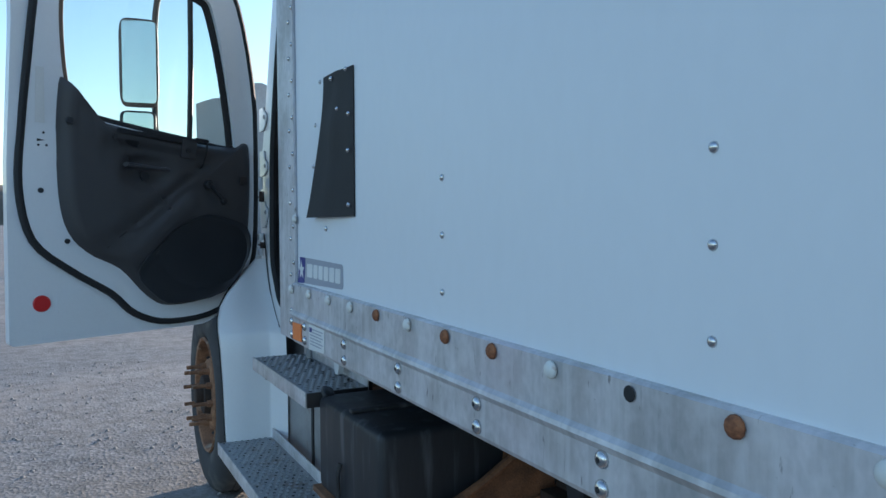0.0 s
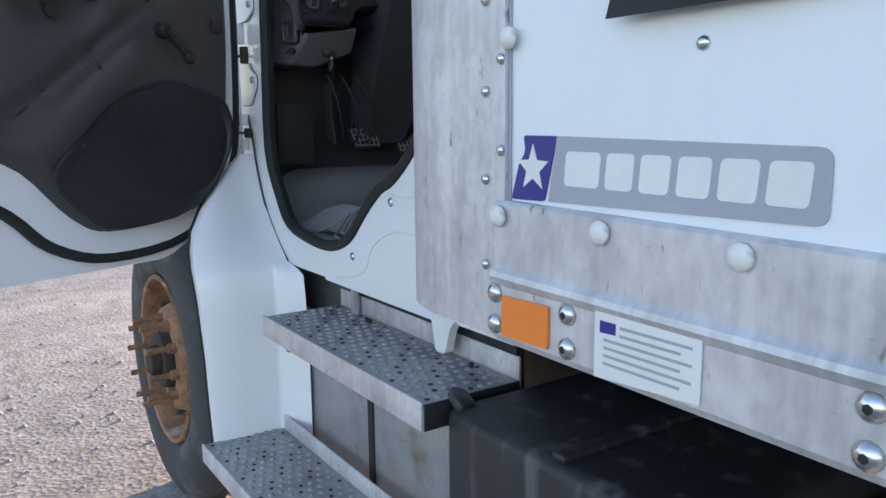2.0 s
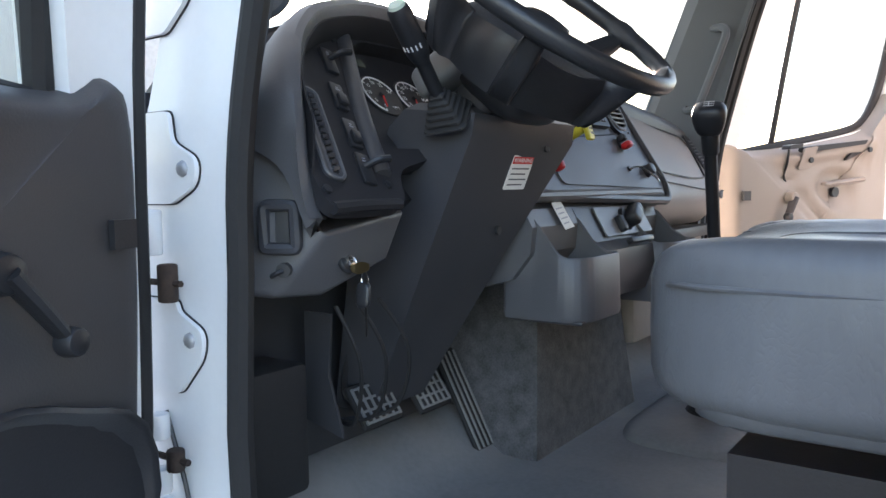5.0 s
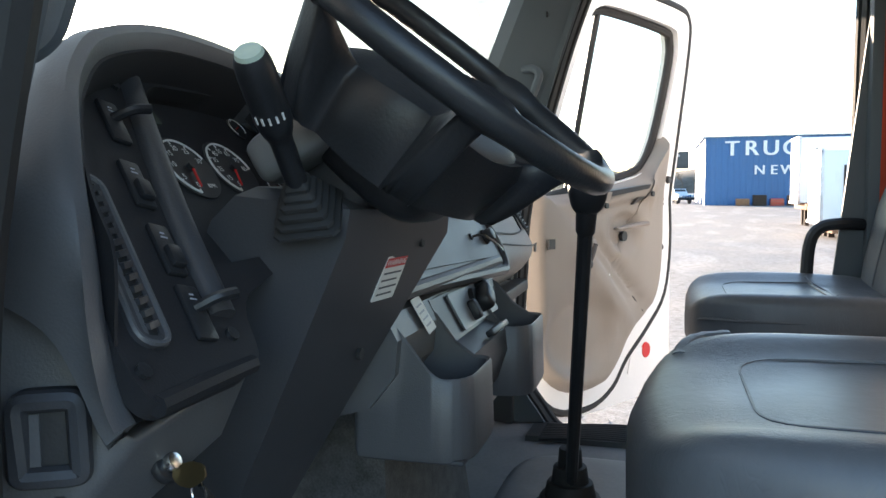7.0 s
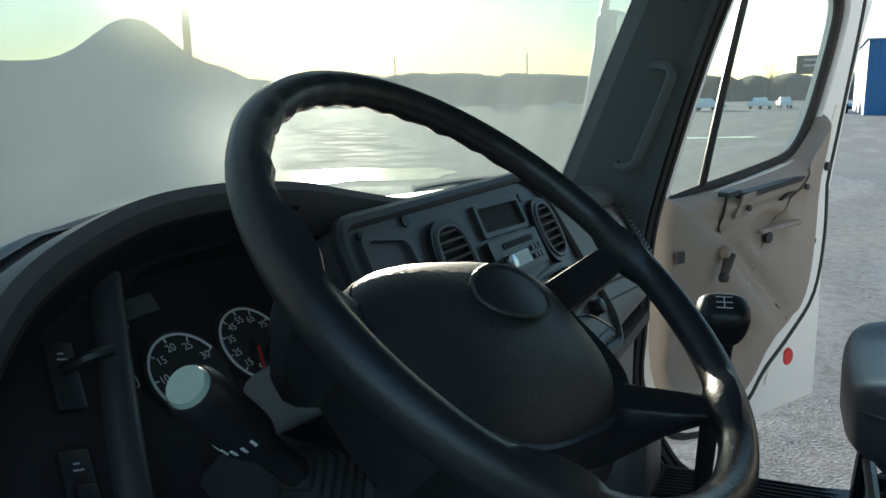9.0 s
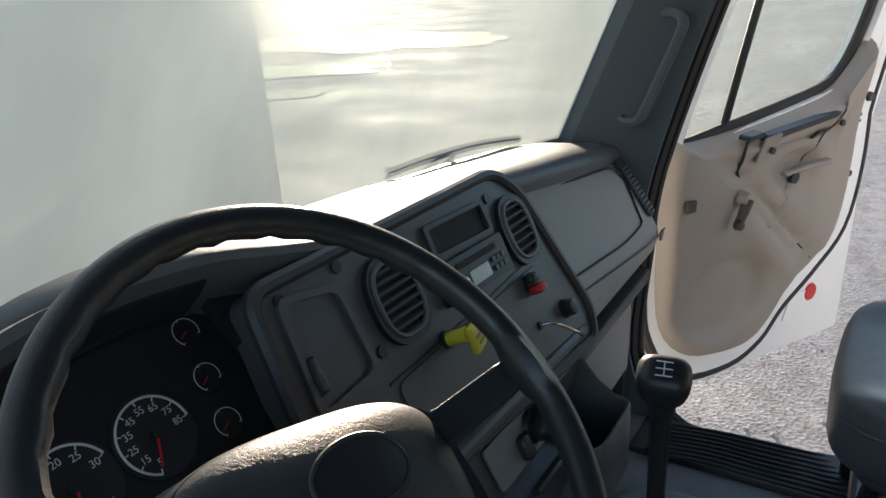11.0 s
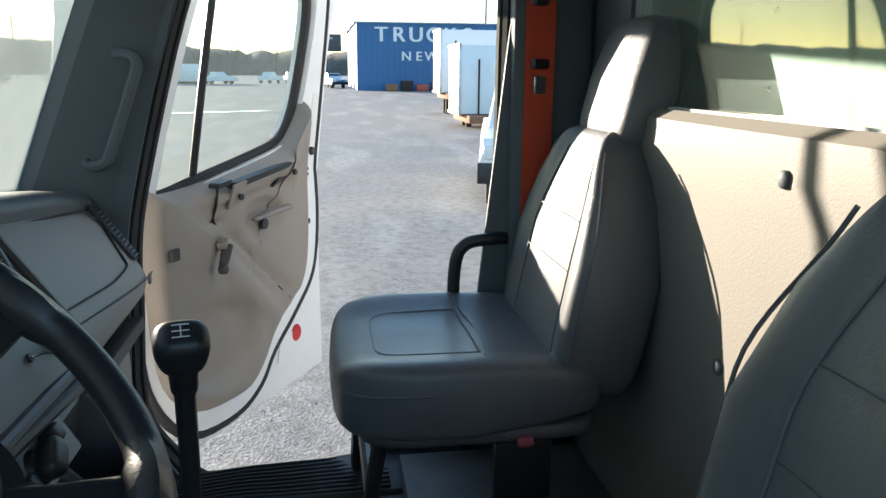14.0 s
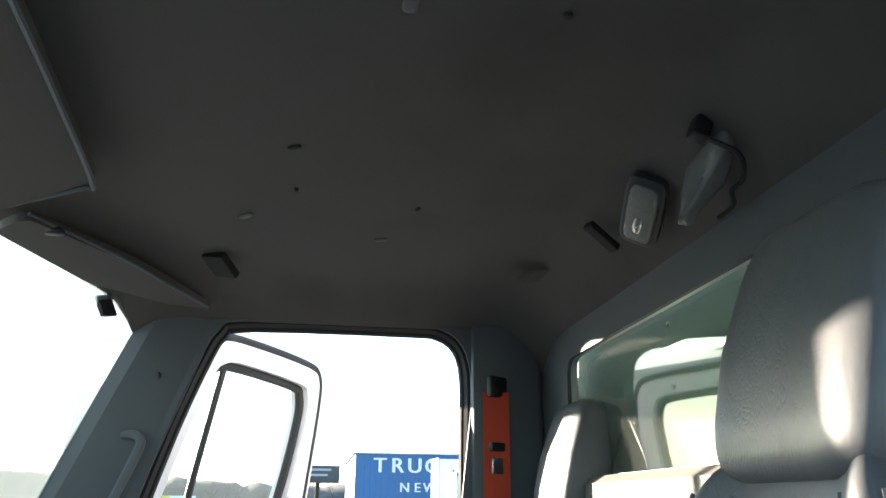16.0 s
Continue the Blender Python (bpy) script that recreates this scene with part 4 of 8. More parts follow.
ARCH = smooth_path([(-0.864, -0.035, 0), (-0.864, -0.01, 0), (-0.856, 0.06, 0), (-0.832, 0.14, 0), (-0.787, 0.215, 0), (-0.735, 0.275, 0), (-0.66, 0.33, 0), (-0.54, 0.368, 0), (-0.42, 0.374, 0), (-0.30, 0.360, 0), (-0.20, 0.332, 0), (-0.11, 0.308, 0), (-0.02, 0.294, 0)], 5)


def binnacle():
    rings = []
    c = Vector((-0.45, 0.0, 0))
    for p in ARCH:
        o = (p - c).normalized()
        wf = 0.10 + 0.90 * smoothstep(-0.06, 0.20, p.y)
        ko = 0.010 + 0.022 * max(0.0, -o.x) ** 1.5 * smoothstep(0.0, 0.20, p.y)
        q = lambda k, w: cl(p.x + o.x * k, p.y + o.y * k, (w * wf if w > 0 else w) - 0.03 * (1 - smoothstep(-0.05, 0.12, p.y)))
        deep = -0.015 - 0.085 * smoothstep(0.04, 0.19, p.y)
        ko -= 0.022 * (1 - smoothstep(0.0, 0.14, p.y))
        rings.append([q(-0.034, -0.04), q(-0.026, 0.020), q(-0.019, 0.044), q(-0.008, 0.058), q(0.004, 0.058), q(ko * 0.7, 0.046), q(ko, 0.015), q(ko + 0.004, deep), q(-0.034, deep)])
    return loft(rings)


# black strip along the hood's inner side: the shade under the arch as colour
def hood_shade():
    rings = []
    for p in ARCH:
        o = (p - Vector((-0.45, 0.0, 0))).normalized()
        f = smoothstep(-0.04, 0.10, p.y)
        q = lambda k, w: cl(p.x + o.x * k, p.y + o.y * k, w * f - 0.03 * (1 - f))
        rings.append([q(-0.037, -0.04), q(-0.030, 0.020), q(-0.0225, 0.043), q(-0.019, 0.043), q(-0.025, 0.020), q(-0.033, -0.04)])
    return loft(rings[:46])


part("hood_shade", hood_shade(), FACEK, dash, "black strip painting the shade under the instrument hood", sharp=40)
part("binnacle", binnacle(), DASH, dash, "dark grey arched instrument hood", sharp=40)
FACE = [(-0.848, -0.04), (-0.842, 0.03), (-0.82, 0.10), (-0.785, 0.17), (-0.73, 0.25), (-0.655, 0.315), (-0.56, 0.355), (-0.42, 0.365), (-0.24, 0.35), (-0.24, 0.14), (-0.45, 0.08), (-0.655, 0.03), (-0.69, -0.04)]
GAUGEWIN = rounded([(-0.655, 0.075), (-0.615, 0.20), (-0.57, 0.30), (-0.52, 0.335), (-0.29, 0.342), (-0.265, 0.08)], 0.02)
part("bezel", plate(rounded(FACE, 0.03), [GAUGEWIN], lambda u, v, w: cl(u, v, w), -0.02, 0.0), FACEK, dash, "black instrument surround", sharp=30)
part("gauge_back", plate(inset(GAUGEWIN, -0.02), [], lambda u, v, w: cl(u, v, w), -0.040, -0.0295), FACEK, dash, "black gauge face", smooth=False)
part("lower_surround", plate([(-0.62, 0.02), (-0.30, 0.04), (-0.28, 0.15), (-0.64, 0.10)], [], lambda u, v, w: cl(u, v, w), -0.085, -0.065), FACEK, dash, smooth=False)
# raised rib between switches and gauges, and lower lip
part("rib", tube([cl(-0.560, 0.335, 0.0), cl(-0.613, 0.235, 0.002), cl(-0.662, 0.13, 0.002), cl(-0.700, 0.02, 0.0)], 0.0145, 12, flat=0.8), DASHK, dash, "broad rounded rib beside the switches")
part("lower_lip", tube([cl(-0.838, -0.034, -0.004), cl(-0.77, -0.033, -0.002), cl(-0.700, -0.032, -0.004)], 0.009, 8), FACEK, dash)
for x, h in ((-0.595, 0.322), (-0.834, -0.006), (-0.705, 0.0)):
    part("screw", moved(cyl(0.007, 0.004, 10), basis(cl(x, h, 0.0), Vector((1, 0, 0)), CE, CN)), BLACK, dash)

# side vent slot with its slats
lean = math.degrees(math.atan2(0.052, 0.158))
VM = basis(cl(-0.776, 0.099, 0.0), Vector((1, 0, 0)), CE, CN) @ pose(0, 0, 0, 0, 0, -lean)
part_slot = rounded([(-0.011, -0.085), (-0.003, -0.085), (-0.003, 0.085), (-0.011, 0.085)], 0.004)
slot = rounded([(-0.0125, -0.088), (0.0125, -0.088), (0.012, 0.088), (-0.012, 0.088)], 0.011)
flat = lambda u, v, w: (u, v, w)
vent = part("side_vent", moved(plate(inset(slot, -0.007), [inset(slot, 0.004)], flat, -0.001, 0.004), VM), DASHK, dash, "tall narrow side vent", sharp=30)
part("vent_back", moved(plate(slot, [], flat, 0.0005, 0.0025), VM), RUBBER, vent, smooth=False)
part("vent_rim", moved(tube([(u, v, 0.004) for u, v in inset(slot, -0.004)], 0.0028, 6, closed=True, smoothed=False), VM), DASH, vent)
part("vent_cheek", moved(plate(part_slot, [], flat, 0.002, 0.0035), VM), DASH, vent, smooth=False)
for k in range(13):
    part("slat", moved(box(-0.003, 0.009, -0.0028, 0.0028, -0.003, 0.003), VM @ pose(0, -0.075 + 0.0125 * k, 0.004, 30, 0, 25)), DASHK, vent, smooth=False)
# rocker switches with a lever
for k, (x, h) in enumerate(((-0.647, 0.261), (-0.684, 0.177), (-0.711, 0.098), (-0.733, 0.029))):
    SM = basis(cl(x, h, 0.0), Vector((1, 0, 0)), CE, CN) @ pose(0, 0, 0, 0, 0, -lean)
    sw = part("switch", moved(box(-0.012, 0.012, -0.030, 0.030, -0.001, 0.006, 0.003), SM), BLACK, dash, "black dash switch")
    if k in (0, 3):
        part("lever", moved(tube([(0, 0.004, 0.004), (0.01, 0.004, 0.022), (0.028, 0.006, 0.030)], 0.0055, 8), SM), BLACK, sw)
    else:
        part("rocker", moved(box(-0.008, 0.008, -0.024, 0.0, 0.004, 0.013, 0.003), SM), BLACK, sw)
    part("symbol", moved(box(-0.004, 0.004, 0.012, 0.0135, 0.006, 0.0066), SM), GREY, sw, smooth=False)
    part("symbol", moved(box(-0.003, 0.002, 0.017, 0.0185, 0.006, 0.0066), SM), GREY, sw, smooth=False)


def gauge(x, h, r, numbers, a0, a1, needle):
    m = basis(cl(x, h, -0.029), Vector((1, 0, 0)), CE, CN)
    g = part("gauge", moved(cyl(r * 1.12, 0.002, 40), m), BLACK, dash, "round dial with white figures")
    ang = lambda t: radians(a0 + (a1 - a0) * t)
    arc = [(r * math.cos(ang(k / 40)), r * math.sin(ang(k / 40)), 0.003) for k in range(41)]
    part("scale", moved(tube(arc, r * 0.035, 5, smoothed=False), m), DIALW, g)
    n = max(len(numbers), 3)
    for i in range(n):
        t = ang(i / (n - 1))
        part("tick", moved(box(r * 0.86, r * 0.98, -r * 0.015, r * 0.015, 0.002, 0.0032), m @ pose(0, 0, 0, 0, 0, math.degrees(t))), DIALW, g, smooth=False)
    for i, num in enumerate(numbers):
        t = ang(i / (n - 1))
        part("figure", moved(text_mesh(num, r * 0.27), m @ Matrix.Translation((r * 0.70 * math.cos(t), r * 0.70 * math.sin(t), 0.003))), DIALW, g, smooth=False)
    t = ang(needle)
    part("needle", moved(box(-r * 0.1, r * 0.82, -r * 0.025, r * 0.025, 0.005, 0.007), m @ pose(0, 0, 0, 0, 0, math.degrees(t))), RED, g, smooth=False)
    part("needle_cap", moved(cyl(r * 0.13, 0.008, 16), m), BLACK, g)


gauge(-0.514, 0.230, 0.042, ["0", "5", "10", "15", "20", "25", "30"], 250, 20, 0.0)
gauge(-0.419, 0.231, 0.042, ["5", "15", "25", "35", "45", "55", "65", "75", "85"], 245, 0, 0.0)
for x, h in ((-0.319, 0.311), (-0.329, 0.254), (-0.340, 0.199), (-0.560, 0.300), (-0.585, 0.245)):
    gauge(x, h, 0.0165, [], 230, -30, 0.1)
part("dial_writing", moved(text_mesh("RPM", 0.009), basis(cl(-0.498, 0.200, -0.0255), Vector((1, 0, 0)), CE, CN)), DIALW, dash, smooth=False)
part("display", plate(rounded([(-0.545, 0.300), (-0.50, 0.300), (-0.50, 0.320), (-0.545, 0.320)], 0.003), [], lambda u, v, w: cl(u, v, w), -0.0295, -0.027), mat("grey_display", (0.10, 0.11, 0.09), 0.3), dash, smooth=False)

# ---- centre panel ----
PN = Vector((-0.055, -1, 0.52)).normalized()
PX = Vector((1, -0.055, 0)).normalized()
PE = PN.cross(PX).normalized()
PO = Vector((0, 1.5829, 1.741))


def ce(x, h, out=0.0):
    return PO + PX * x + PE * h + PN * out


def ch(z):
    return (z - 1.741) / PE.z


CENTRE = rounded([(-0.285, ch(1.865)), (-0.30, ch(1.60)), (-0.17, ch(1.575)), (0.375, ch(1.555)), (0.405, ch(1.60)), (0.335, ch(1.83)), (0.28, ch(1.872))], [0.03, 0.03, 0.03, 0.02, 0.05, 0.05, 0.05])
part("centre_panel", plate(CENTRE, [], ce, -0.05, 0.0), DASH, dash, "dark centre panel with screws", sharp=30)
part("panel_rim", tube([ce(u, v, 0.0) for u, v in CENTRE], 0.011, 8, closed=True, smoothed=False), DASHK, dash)
part("panel_seam", tube([ce(-0.14, ch(1.700), 0.001), ce(0.10, ch(1.712), 0.001), ce(0.315, ch(1.728), 0.001)], 0.002, 5), BLACK, dash)
part("lower_insert", plate(rounded([(-0.13, ch(1.695)), (-0.12, ch(1.60)), (0.37, ch(1.585)), (0.30, ch(1.715))], 0.02), [], ce, 0.0, 0.0035), DASH, dash, sharp=20)
for x, z in ((0.236, 1.838), (-0.128, 1.738), (0.332, 1.735), (0.358, 1.577), (-0.245, 1.845), (-0.14, 1.85)):
    part("screw", moved(cyl(0.0085, 0.004, 10), basis(ce(x, ch(z)), PX, PE, PN)), BLACK, dash)
part("left_tray", plate(rounded([(-0.255, ch(1.85)), (-0.15, ch(1.835)), (-0.145, ch(1.72)), (-0.265, ch(1.71))], 0.02), [rounded([(-0.245, ch(1.84)), (-0.16, ch(1.827)), (-0.155, ch(1.728)), (-0.255, ch(1.72))], 0.015)], ce, 0.0, 0.007), DASH, dash, sharp=20)
sw = part("switch", moved(box(-0.010, 0.010, -0.024, 0.024, 0, 0.008, 0.004), basis(ce(-0.245, ch(1.757), 0.0), PX, PE, PN)), BLACK, dash)
part("rocker", moved(box(-0.007, 0.007, -0.018, 0.004, 0.006, 0.014, 0.003), basis(ce(-0.245, ch(1.757), 0.0), PX, PE, PN)), DASH, sw)


def round_vent(x, z, rx, ry, n):
    """Upright oval vent: a raised rim, a dark throat and level slats."""
    h = ch(z)
    oval = [(x + rx * math.copysign(abs(math.cos(a)) ** 0.75, math.cos(a)), h + ry * math.copysign(abs(math.sin(a)) ** 0.75, math.sin(a))) for a in (k * math.pi / 20 for k in range(40))]
    v = part("air_vent", plate(inset(oval, -0.012), [inset(oval, 0.004)], ce, -0.002, 0.010), BLACK, dash, "oval air vent with level slats", sharp=30)
    part("throat", plate(inset(oval, -0.002), [], ce, 0.0005, 0.002), RUBBER, v, smooth=False)
    part("rim", tube([ce(a, b, 0.010) for a, b in inset(oval, 0.0)], 0.004, 6, closed=True, smoothed=False), DASH, v)
    for k in range(n):
        t = -1 + 2 * (k + 0.5) / n
        w = rx * math.sqrt(max(0.05, 1 - abs(t) ** 2.6))
        part("slat", moved(box(-w, w, -0.0018, 0.0018, -0.007, 0.007), basis(ce(x, h + ry * t, 0.006), PX, PE, PN) @ pose(0, 0, 0, 28, 0, 0)), DASH, v, smooth=False)


round_vent(-0.062, 1.783, 0.043, 0.052, 8)
round_vent(0.281, 1.775, 0.037, 0.050, 7)
# open slot, radio
part("tray_slot", plate(rounded([(0.042, ch(1.796)), (0.212, ch(1.792)), (0.212, ch(1.842)), (0.045, ch(1.845))], 0.006), [rounded([(0.052, ch(1.803)), (0.203, ch(1.799)), (0.203, ch(1.836)), (0.054, ch(1.838))], 0.004)], ce, 0.0, 0.008), DASHK, dash, sharp=30)
part("slot_throat", plate([(0.048, ch(1.799)), (0.207, ch(1.796)), (0.207, ch(1.839)), (0.048, ch(1.841))], [], ce, 0.0005, 0.0015), RUBBER, dash, smooth=False)
radio = thing("car_radio", "black car radio with a small pale display", "radio")
part("body", plate(rounded([(0.028, ch(1.735)), (0.212, ch(1.732)), (0.214, ch(1.788)), (0.028, ch(1.790))], 0.004), [], ce, 0.0, 0.014), BLACK, radio, sharp=30)
part("display", plate(rounded([(0.095, ch(1.742)), (0.15, ch(1.742)), (0.15, ch(1.762)), (0.095, ch(1.762))], 0.002), [], ce, 0.013, 0.015), mat("pale_display", (0.55, 0.57, 0.58), 0.3), radio, smooth=False)
part("cassette_slot", plate(rounded([(0.07, ch(1.772)), (0.185, ch(1.771)), (0.185, ch(1.780)), (0.07, ch(1.781))], 0.002), [], ce, 0.013, 0.0155), RUBBER, radio, smooth=False)
for i in range(6):
    x, z = 0.165 + 0.014 * (i % 3), 1.760 - 0.013 * (i // 3)
    part("key", moved(box(-0.005, 0.005, -0.0045, 0.0045, 0, 0.004, 0.001), basis(ce(x, ch(z), 0.014), PX, PE, PN)), DASH, radio, smooth=False)
part("knob", moved(cyl(0.013, 0.014, 20, 0.012, 0.002), basis(ce(0.062, ch(1.752), 0.014), PX, PE, PN)), STEEL, radio, "silver volume knob")
# knobs of the brake and gear controls
yk = thing("parking_brake_knob", "yellow parking brake push knob on the dashboard", "knob")
part("stem", moved(cyl(0.010, 0.045, 14, 0.012), basis(ce(-0.003, ch(1.703), 0.0), PX, PE, PN)), YELLOW, yk)
part("collar", moved(cyl(0.014, 0.008, 16), basis(ce(-0.003, ch(1.703), 0.0), PX, PE, PN)), BLACK, yk)
hd = part("head", moved(box(-0.021, 0.021, -0.021, 0.021, 0.042, 0.055, 0.005), basis(ce(-0.003, ch(1.703), 0.0), PX, PE, PN) @ pose(0, 0, 0, 12, 12, 8)), YELLOW, yk, "square yellow knob head")
part("writing", moved(text_mesh("PARKING", 0.0085), basis(ce(-0.003, ch(1.703), 0.0), PX, PE, PN) @ pose(0, 0, 0, 12, 12, 8) @ Matrix.Translation((0, 0.004, 0.0557))), INK, hd, smooth=False)
part("writing", moved(text_mesh("BRAKE", 0.0075), basis(ce(-0.003, ch(1.703), 0.0), PX, PE, PN) @ pose(0, 0, 0, 12, 12, 8) @ Matrix.Translation((0, -0.007, 0.0557))), INK, hd, smooth=False)
rk = thing("dash_toggle", "red and black toggle knob on the dashboard", "knob")
part("collar", moved(cyl(0.012, 0.01, 14), basis(ce(0.242, ch(1.693)), PX, PE, PN)), BLACK, rk)
part("cap", moved(superpad(0.014, 0.009, 0.014, 0.6, 14, 8), basis(ce(0.244, ch(1.686), 0.018), PX, PE, PN)), RED, rk, "red cap")
part("cap", moved(superpad(0.013, 0.009, 0.012, 0.6, 14, 8), basis(ce(0.240, ch(1.704), 0.016), PX, PE, PN)), BLACK, rk)
lk = thing("cigar_lighter", "black round lighter socket on the dashboard", "lighter")
part("body", moved(cyl(0.015, 0.026, 20, 0.014, 0.003), basis(ce(0.318, ch(1.628)), PX, PE, PN)), BLACK, lk)
part("ring", moved(cyl(0.017, 0.008, 20), basis(ce(0.318, ch(1.628)), PX, PE, PN)), RUBBER, lk)
tk = thing("toggle_cable", "thin metal toggle lever hanging from the dashboard", "lever")
part("stem", tube([ce(0.226, ch(1.634), 0.0), ce(0.24, ch(1.628), 0.025), ce(0.272, ch(1.600), 0.036), ce(0.285, ch(1.588), 0.036)], 0.0028, 6), STEEL, tk)
part("collar", moved(cyl(0.007, 0.008, 12), basis(ce(0.226, ch(1.634)), PX, PE, PN)), BLACK, tk)
rb = thing("red_push_knob", "small red knob low on the dashboard", "knob")
part("cap", moved(superpad(0.012, 0.012, 0.012, 0.6, 14, 8), basis(ce(-0.16, ch(1.625), 0.03), PX, PE, PN)), RED, rb)
part("stem", moved(cyl(0.006, 0.03, 10), basis(ce(-0.16, ch(1.625)), PX, PE, PN)), BLACK, rb)

# ---- passenger side ----
PASS = [(1.70, 1.797), (1.665, 1.797), (1.64, 1.786), (1.615, 1.760), (1.585, 1.718), (1.55, 1.660), (1.515, 1.605), (1.500, 1.578), (1.496, 1.558), (1.502, 1.535), (1.525, 1.505), (1.56, 1.475), (1.66, 1.455)]


def pass_side():
    rings = []
    for x, k, dz in ((0.345, 0.0, 0.032), (0.40, 0.0, 0.030), (0.6, 0.0, 0.016), (0.8, 0.0, -0.004), (0.90, 0.0, -0.016), (0.945, 0.006, -0.022), (0.968, 0.025, -0.028), (0.978, 0.06, -0.034)):
        ring = []
        for y, z in PASS:
            f = smoothstep(1.69, 1.79, z)
            g = (z - 1.455) / 0.342
            ring.append((x, y + k * (1.70 - y) / 0.2, z + dz * f - k * (g - 0.5) * 0.5))
        rings.append(ring)
    return loft(rings)


part("passenger_pad", pass_side(), mat("taupe_grey_dash", (0.30, 0.272, 0.25), 0.5, vary=0.07, fine=380, bump=0.12, dirt=(0.29, 0.27, 0.25), dirt_at=(0.55, 0.85), dirt_scale=4), dash, "taupe-grey passenger side pad", sharp=50)


def pf(x, t, out=0.0):
    """A point of the passenger face: t from 0 (low) to 1 (high)."""
    y, z = 1.518 + 0.082 * t, 1.612 + 0.131 * t
    return Vector((x, y, z)) + Vector((0, -0.848, 0.531)) * out


LID = rounded([(0.405, 1.36), (0.845, 1.02), (0.885, 0.74), (0.855, 0.02), (0.72, 0.0), (0.40, 0.20)], [0.02, 0.06, 0.06, 0.05, 0.2, 0.03])
part("lid_seam", tube([pf(u, v, 0.0015) for u, v in LID], 0.0026, 5, closed=True, smoothed=False), BLACK, dash)
part("lower_groove", tube([pf(0.965, -0.30, 0.0), pf(0.88, -0.30, 0.0), pf(0.72, -0.22, 0.001), pf(0.42, -0.02, 0.001)], 0.0022, 5), BLACK, dash)
VO = rounded([(0.880, 1.06), (0.925, 1.0), (0.948, 0.12), (0.930, -0.02), (0.905, 0.06)], 0.04)
pv = part("corner_vent", plate(VO, [inset(VO, 0.004)], lambda u, v, w: pf(u, v, w), 0.0, 0.006), DASHK, dash, "narrow corner vent", sharp=30)
part("throat", plate(inset(VO, 0.002), [], lambda u, v, w: pf(u, v, w), 0.002, 0.004), RUBBER, pv, smooth=False)
for k in range(12):
    v = 0.06 + 0.075 * k
    part("slat", moved(box(-0.018, 0.018, -0.0016, 0.0016, -0.003, 0.003), basis(pf(0.9145 + 0.024 * (0.5 - v), v, 0.006), Vector((1, 0, 0)), Vector((0, 0.533, 0.846)), Vector((0, -0.846, 0.533)))), DASH, pv, smooth=False)
part("pad_button", moved(cyl(0.014, 0.004, 18), basis(Vector((0.942, 1.496, 1.562)), Vector((1, 0, 0)), Vector((0, 0, 1)), Vector((0, -1, 0)))), DASH, dash)
part("glove_box", box(0.36, 0.94, 1.55, 1.74, 1.17, 1.465, 0.02), mat("taupe_lower", (0.27, 0.245, 0.225), 0.6, vary=0.06), dash, "taupe lower cover")
part("gap_strip", box(0.38, 0.945, 1.515, 1.56, 1.435, 1.468, 0.005), BLACK, dash)

# ---- driver's knee panel with key, and pocket by the door ----
def knee():
    """Folded panel: a cheek towards the door, a front with the lock, a ledge below the instruments."""
    b = bmesh.new()
    front = [b.verts.new(p) for p in ((-0.839, 1.609, 1.719), (-0.827, 1.547, 1.581), (-0.817, 1.52, 1.539), (-0.655, 1.511, 1.563), (-0.658, 1.545, 1.489), (-0.775, 1.568, 1.445), (-0.858, 1.583, 1.45), (-0.908, 1.661, 1.462), (-0.908, 1.709, 1.719))]
    n, kk, c, r, br, bo, t, tl, nl = front
    fronts = [b.faces.new((n, kk, c, t, tl, nl)), b.faces.new((c, r, br, bo, t))]
    back = [b.verts.new((v.co.x + (0.05 if v in (n, kk, c) else 0), 1.80, v.co.z + (0.05 if v in (c, r) else 0))) for v in front]
    for a in range(9):
        b.faces.new((front[a], front[(a + 1) % 9], back[(a + 1) % 9], back[a]))
    bmesh.ops.bevel(b, geom=list({e for f in fronts for e in f.edges}), offset=0.011, segments=4, profile=0.5, affect="EDGES", clamp_overlap=True)
    return b


part("knee_panel", knee(), DASH, dash, "grey folded knee panel with the ignition lock", sharp=60)
OU, ON = Vector((0.551, -0.835, 0)), Vector((-0.835, -0.551, 0))
OL = lambda u, v, w: Vector((-0.852, 1.571, 1.548)) + OU * u + Vector((0, 0, v)) + ON * w
sock = rounded([(-0.029, -0.035), (0.029, -0.037), (0.027, 0.036), (-0.027, 0.037)], 0.014)
pk = part("air_outlet", plate(sock, [inset(sock, 0.014)], OL, -0.01, 0.008), RUBBER, dash, "square dark outlet by the door", sharp=30)
part("outlet_rim", tube([OL(u, v, 0.007) for u, v in inset(sock, 0.007)], 0.0085, 8, closed=True, smoothed=False), DASHK, pk)
part("throat", plate(inset(sock, 0.012), [], OL, -0.004, 0.004), BLACK, pk, smooth=False)
part("vane", plate([(-0.014, -0.02), (-0.006, -0.02), (-0.006, 0.02), (-0.014, 0.02)], [], OL, 0.003, 0.007), DASH, pk, smooth=False)
part("knob_post", tube([OL(0.004, -0.058, -0.004), OL(0.004, -0.058, 0.004), OL(0.004, -0.058, 0.012)], 0.010, 10, smoothed=False), BLACK, dash)
part("knob_lever", tube([OL(0.004, -0.058, 0.012), OL(-0.004, -0.062, 0.016), OL(-0.012, -0.066, 0.014)], 0.003, 6), BLACK, dash)
key = thing("ignition_key", "brass ignition key with ring in its lock", "key")
KO = Vector((-0.746, 1.552, 1.489))
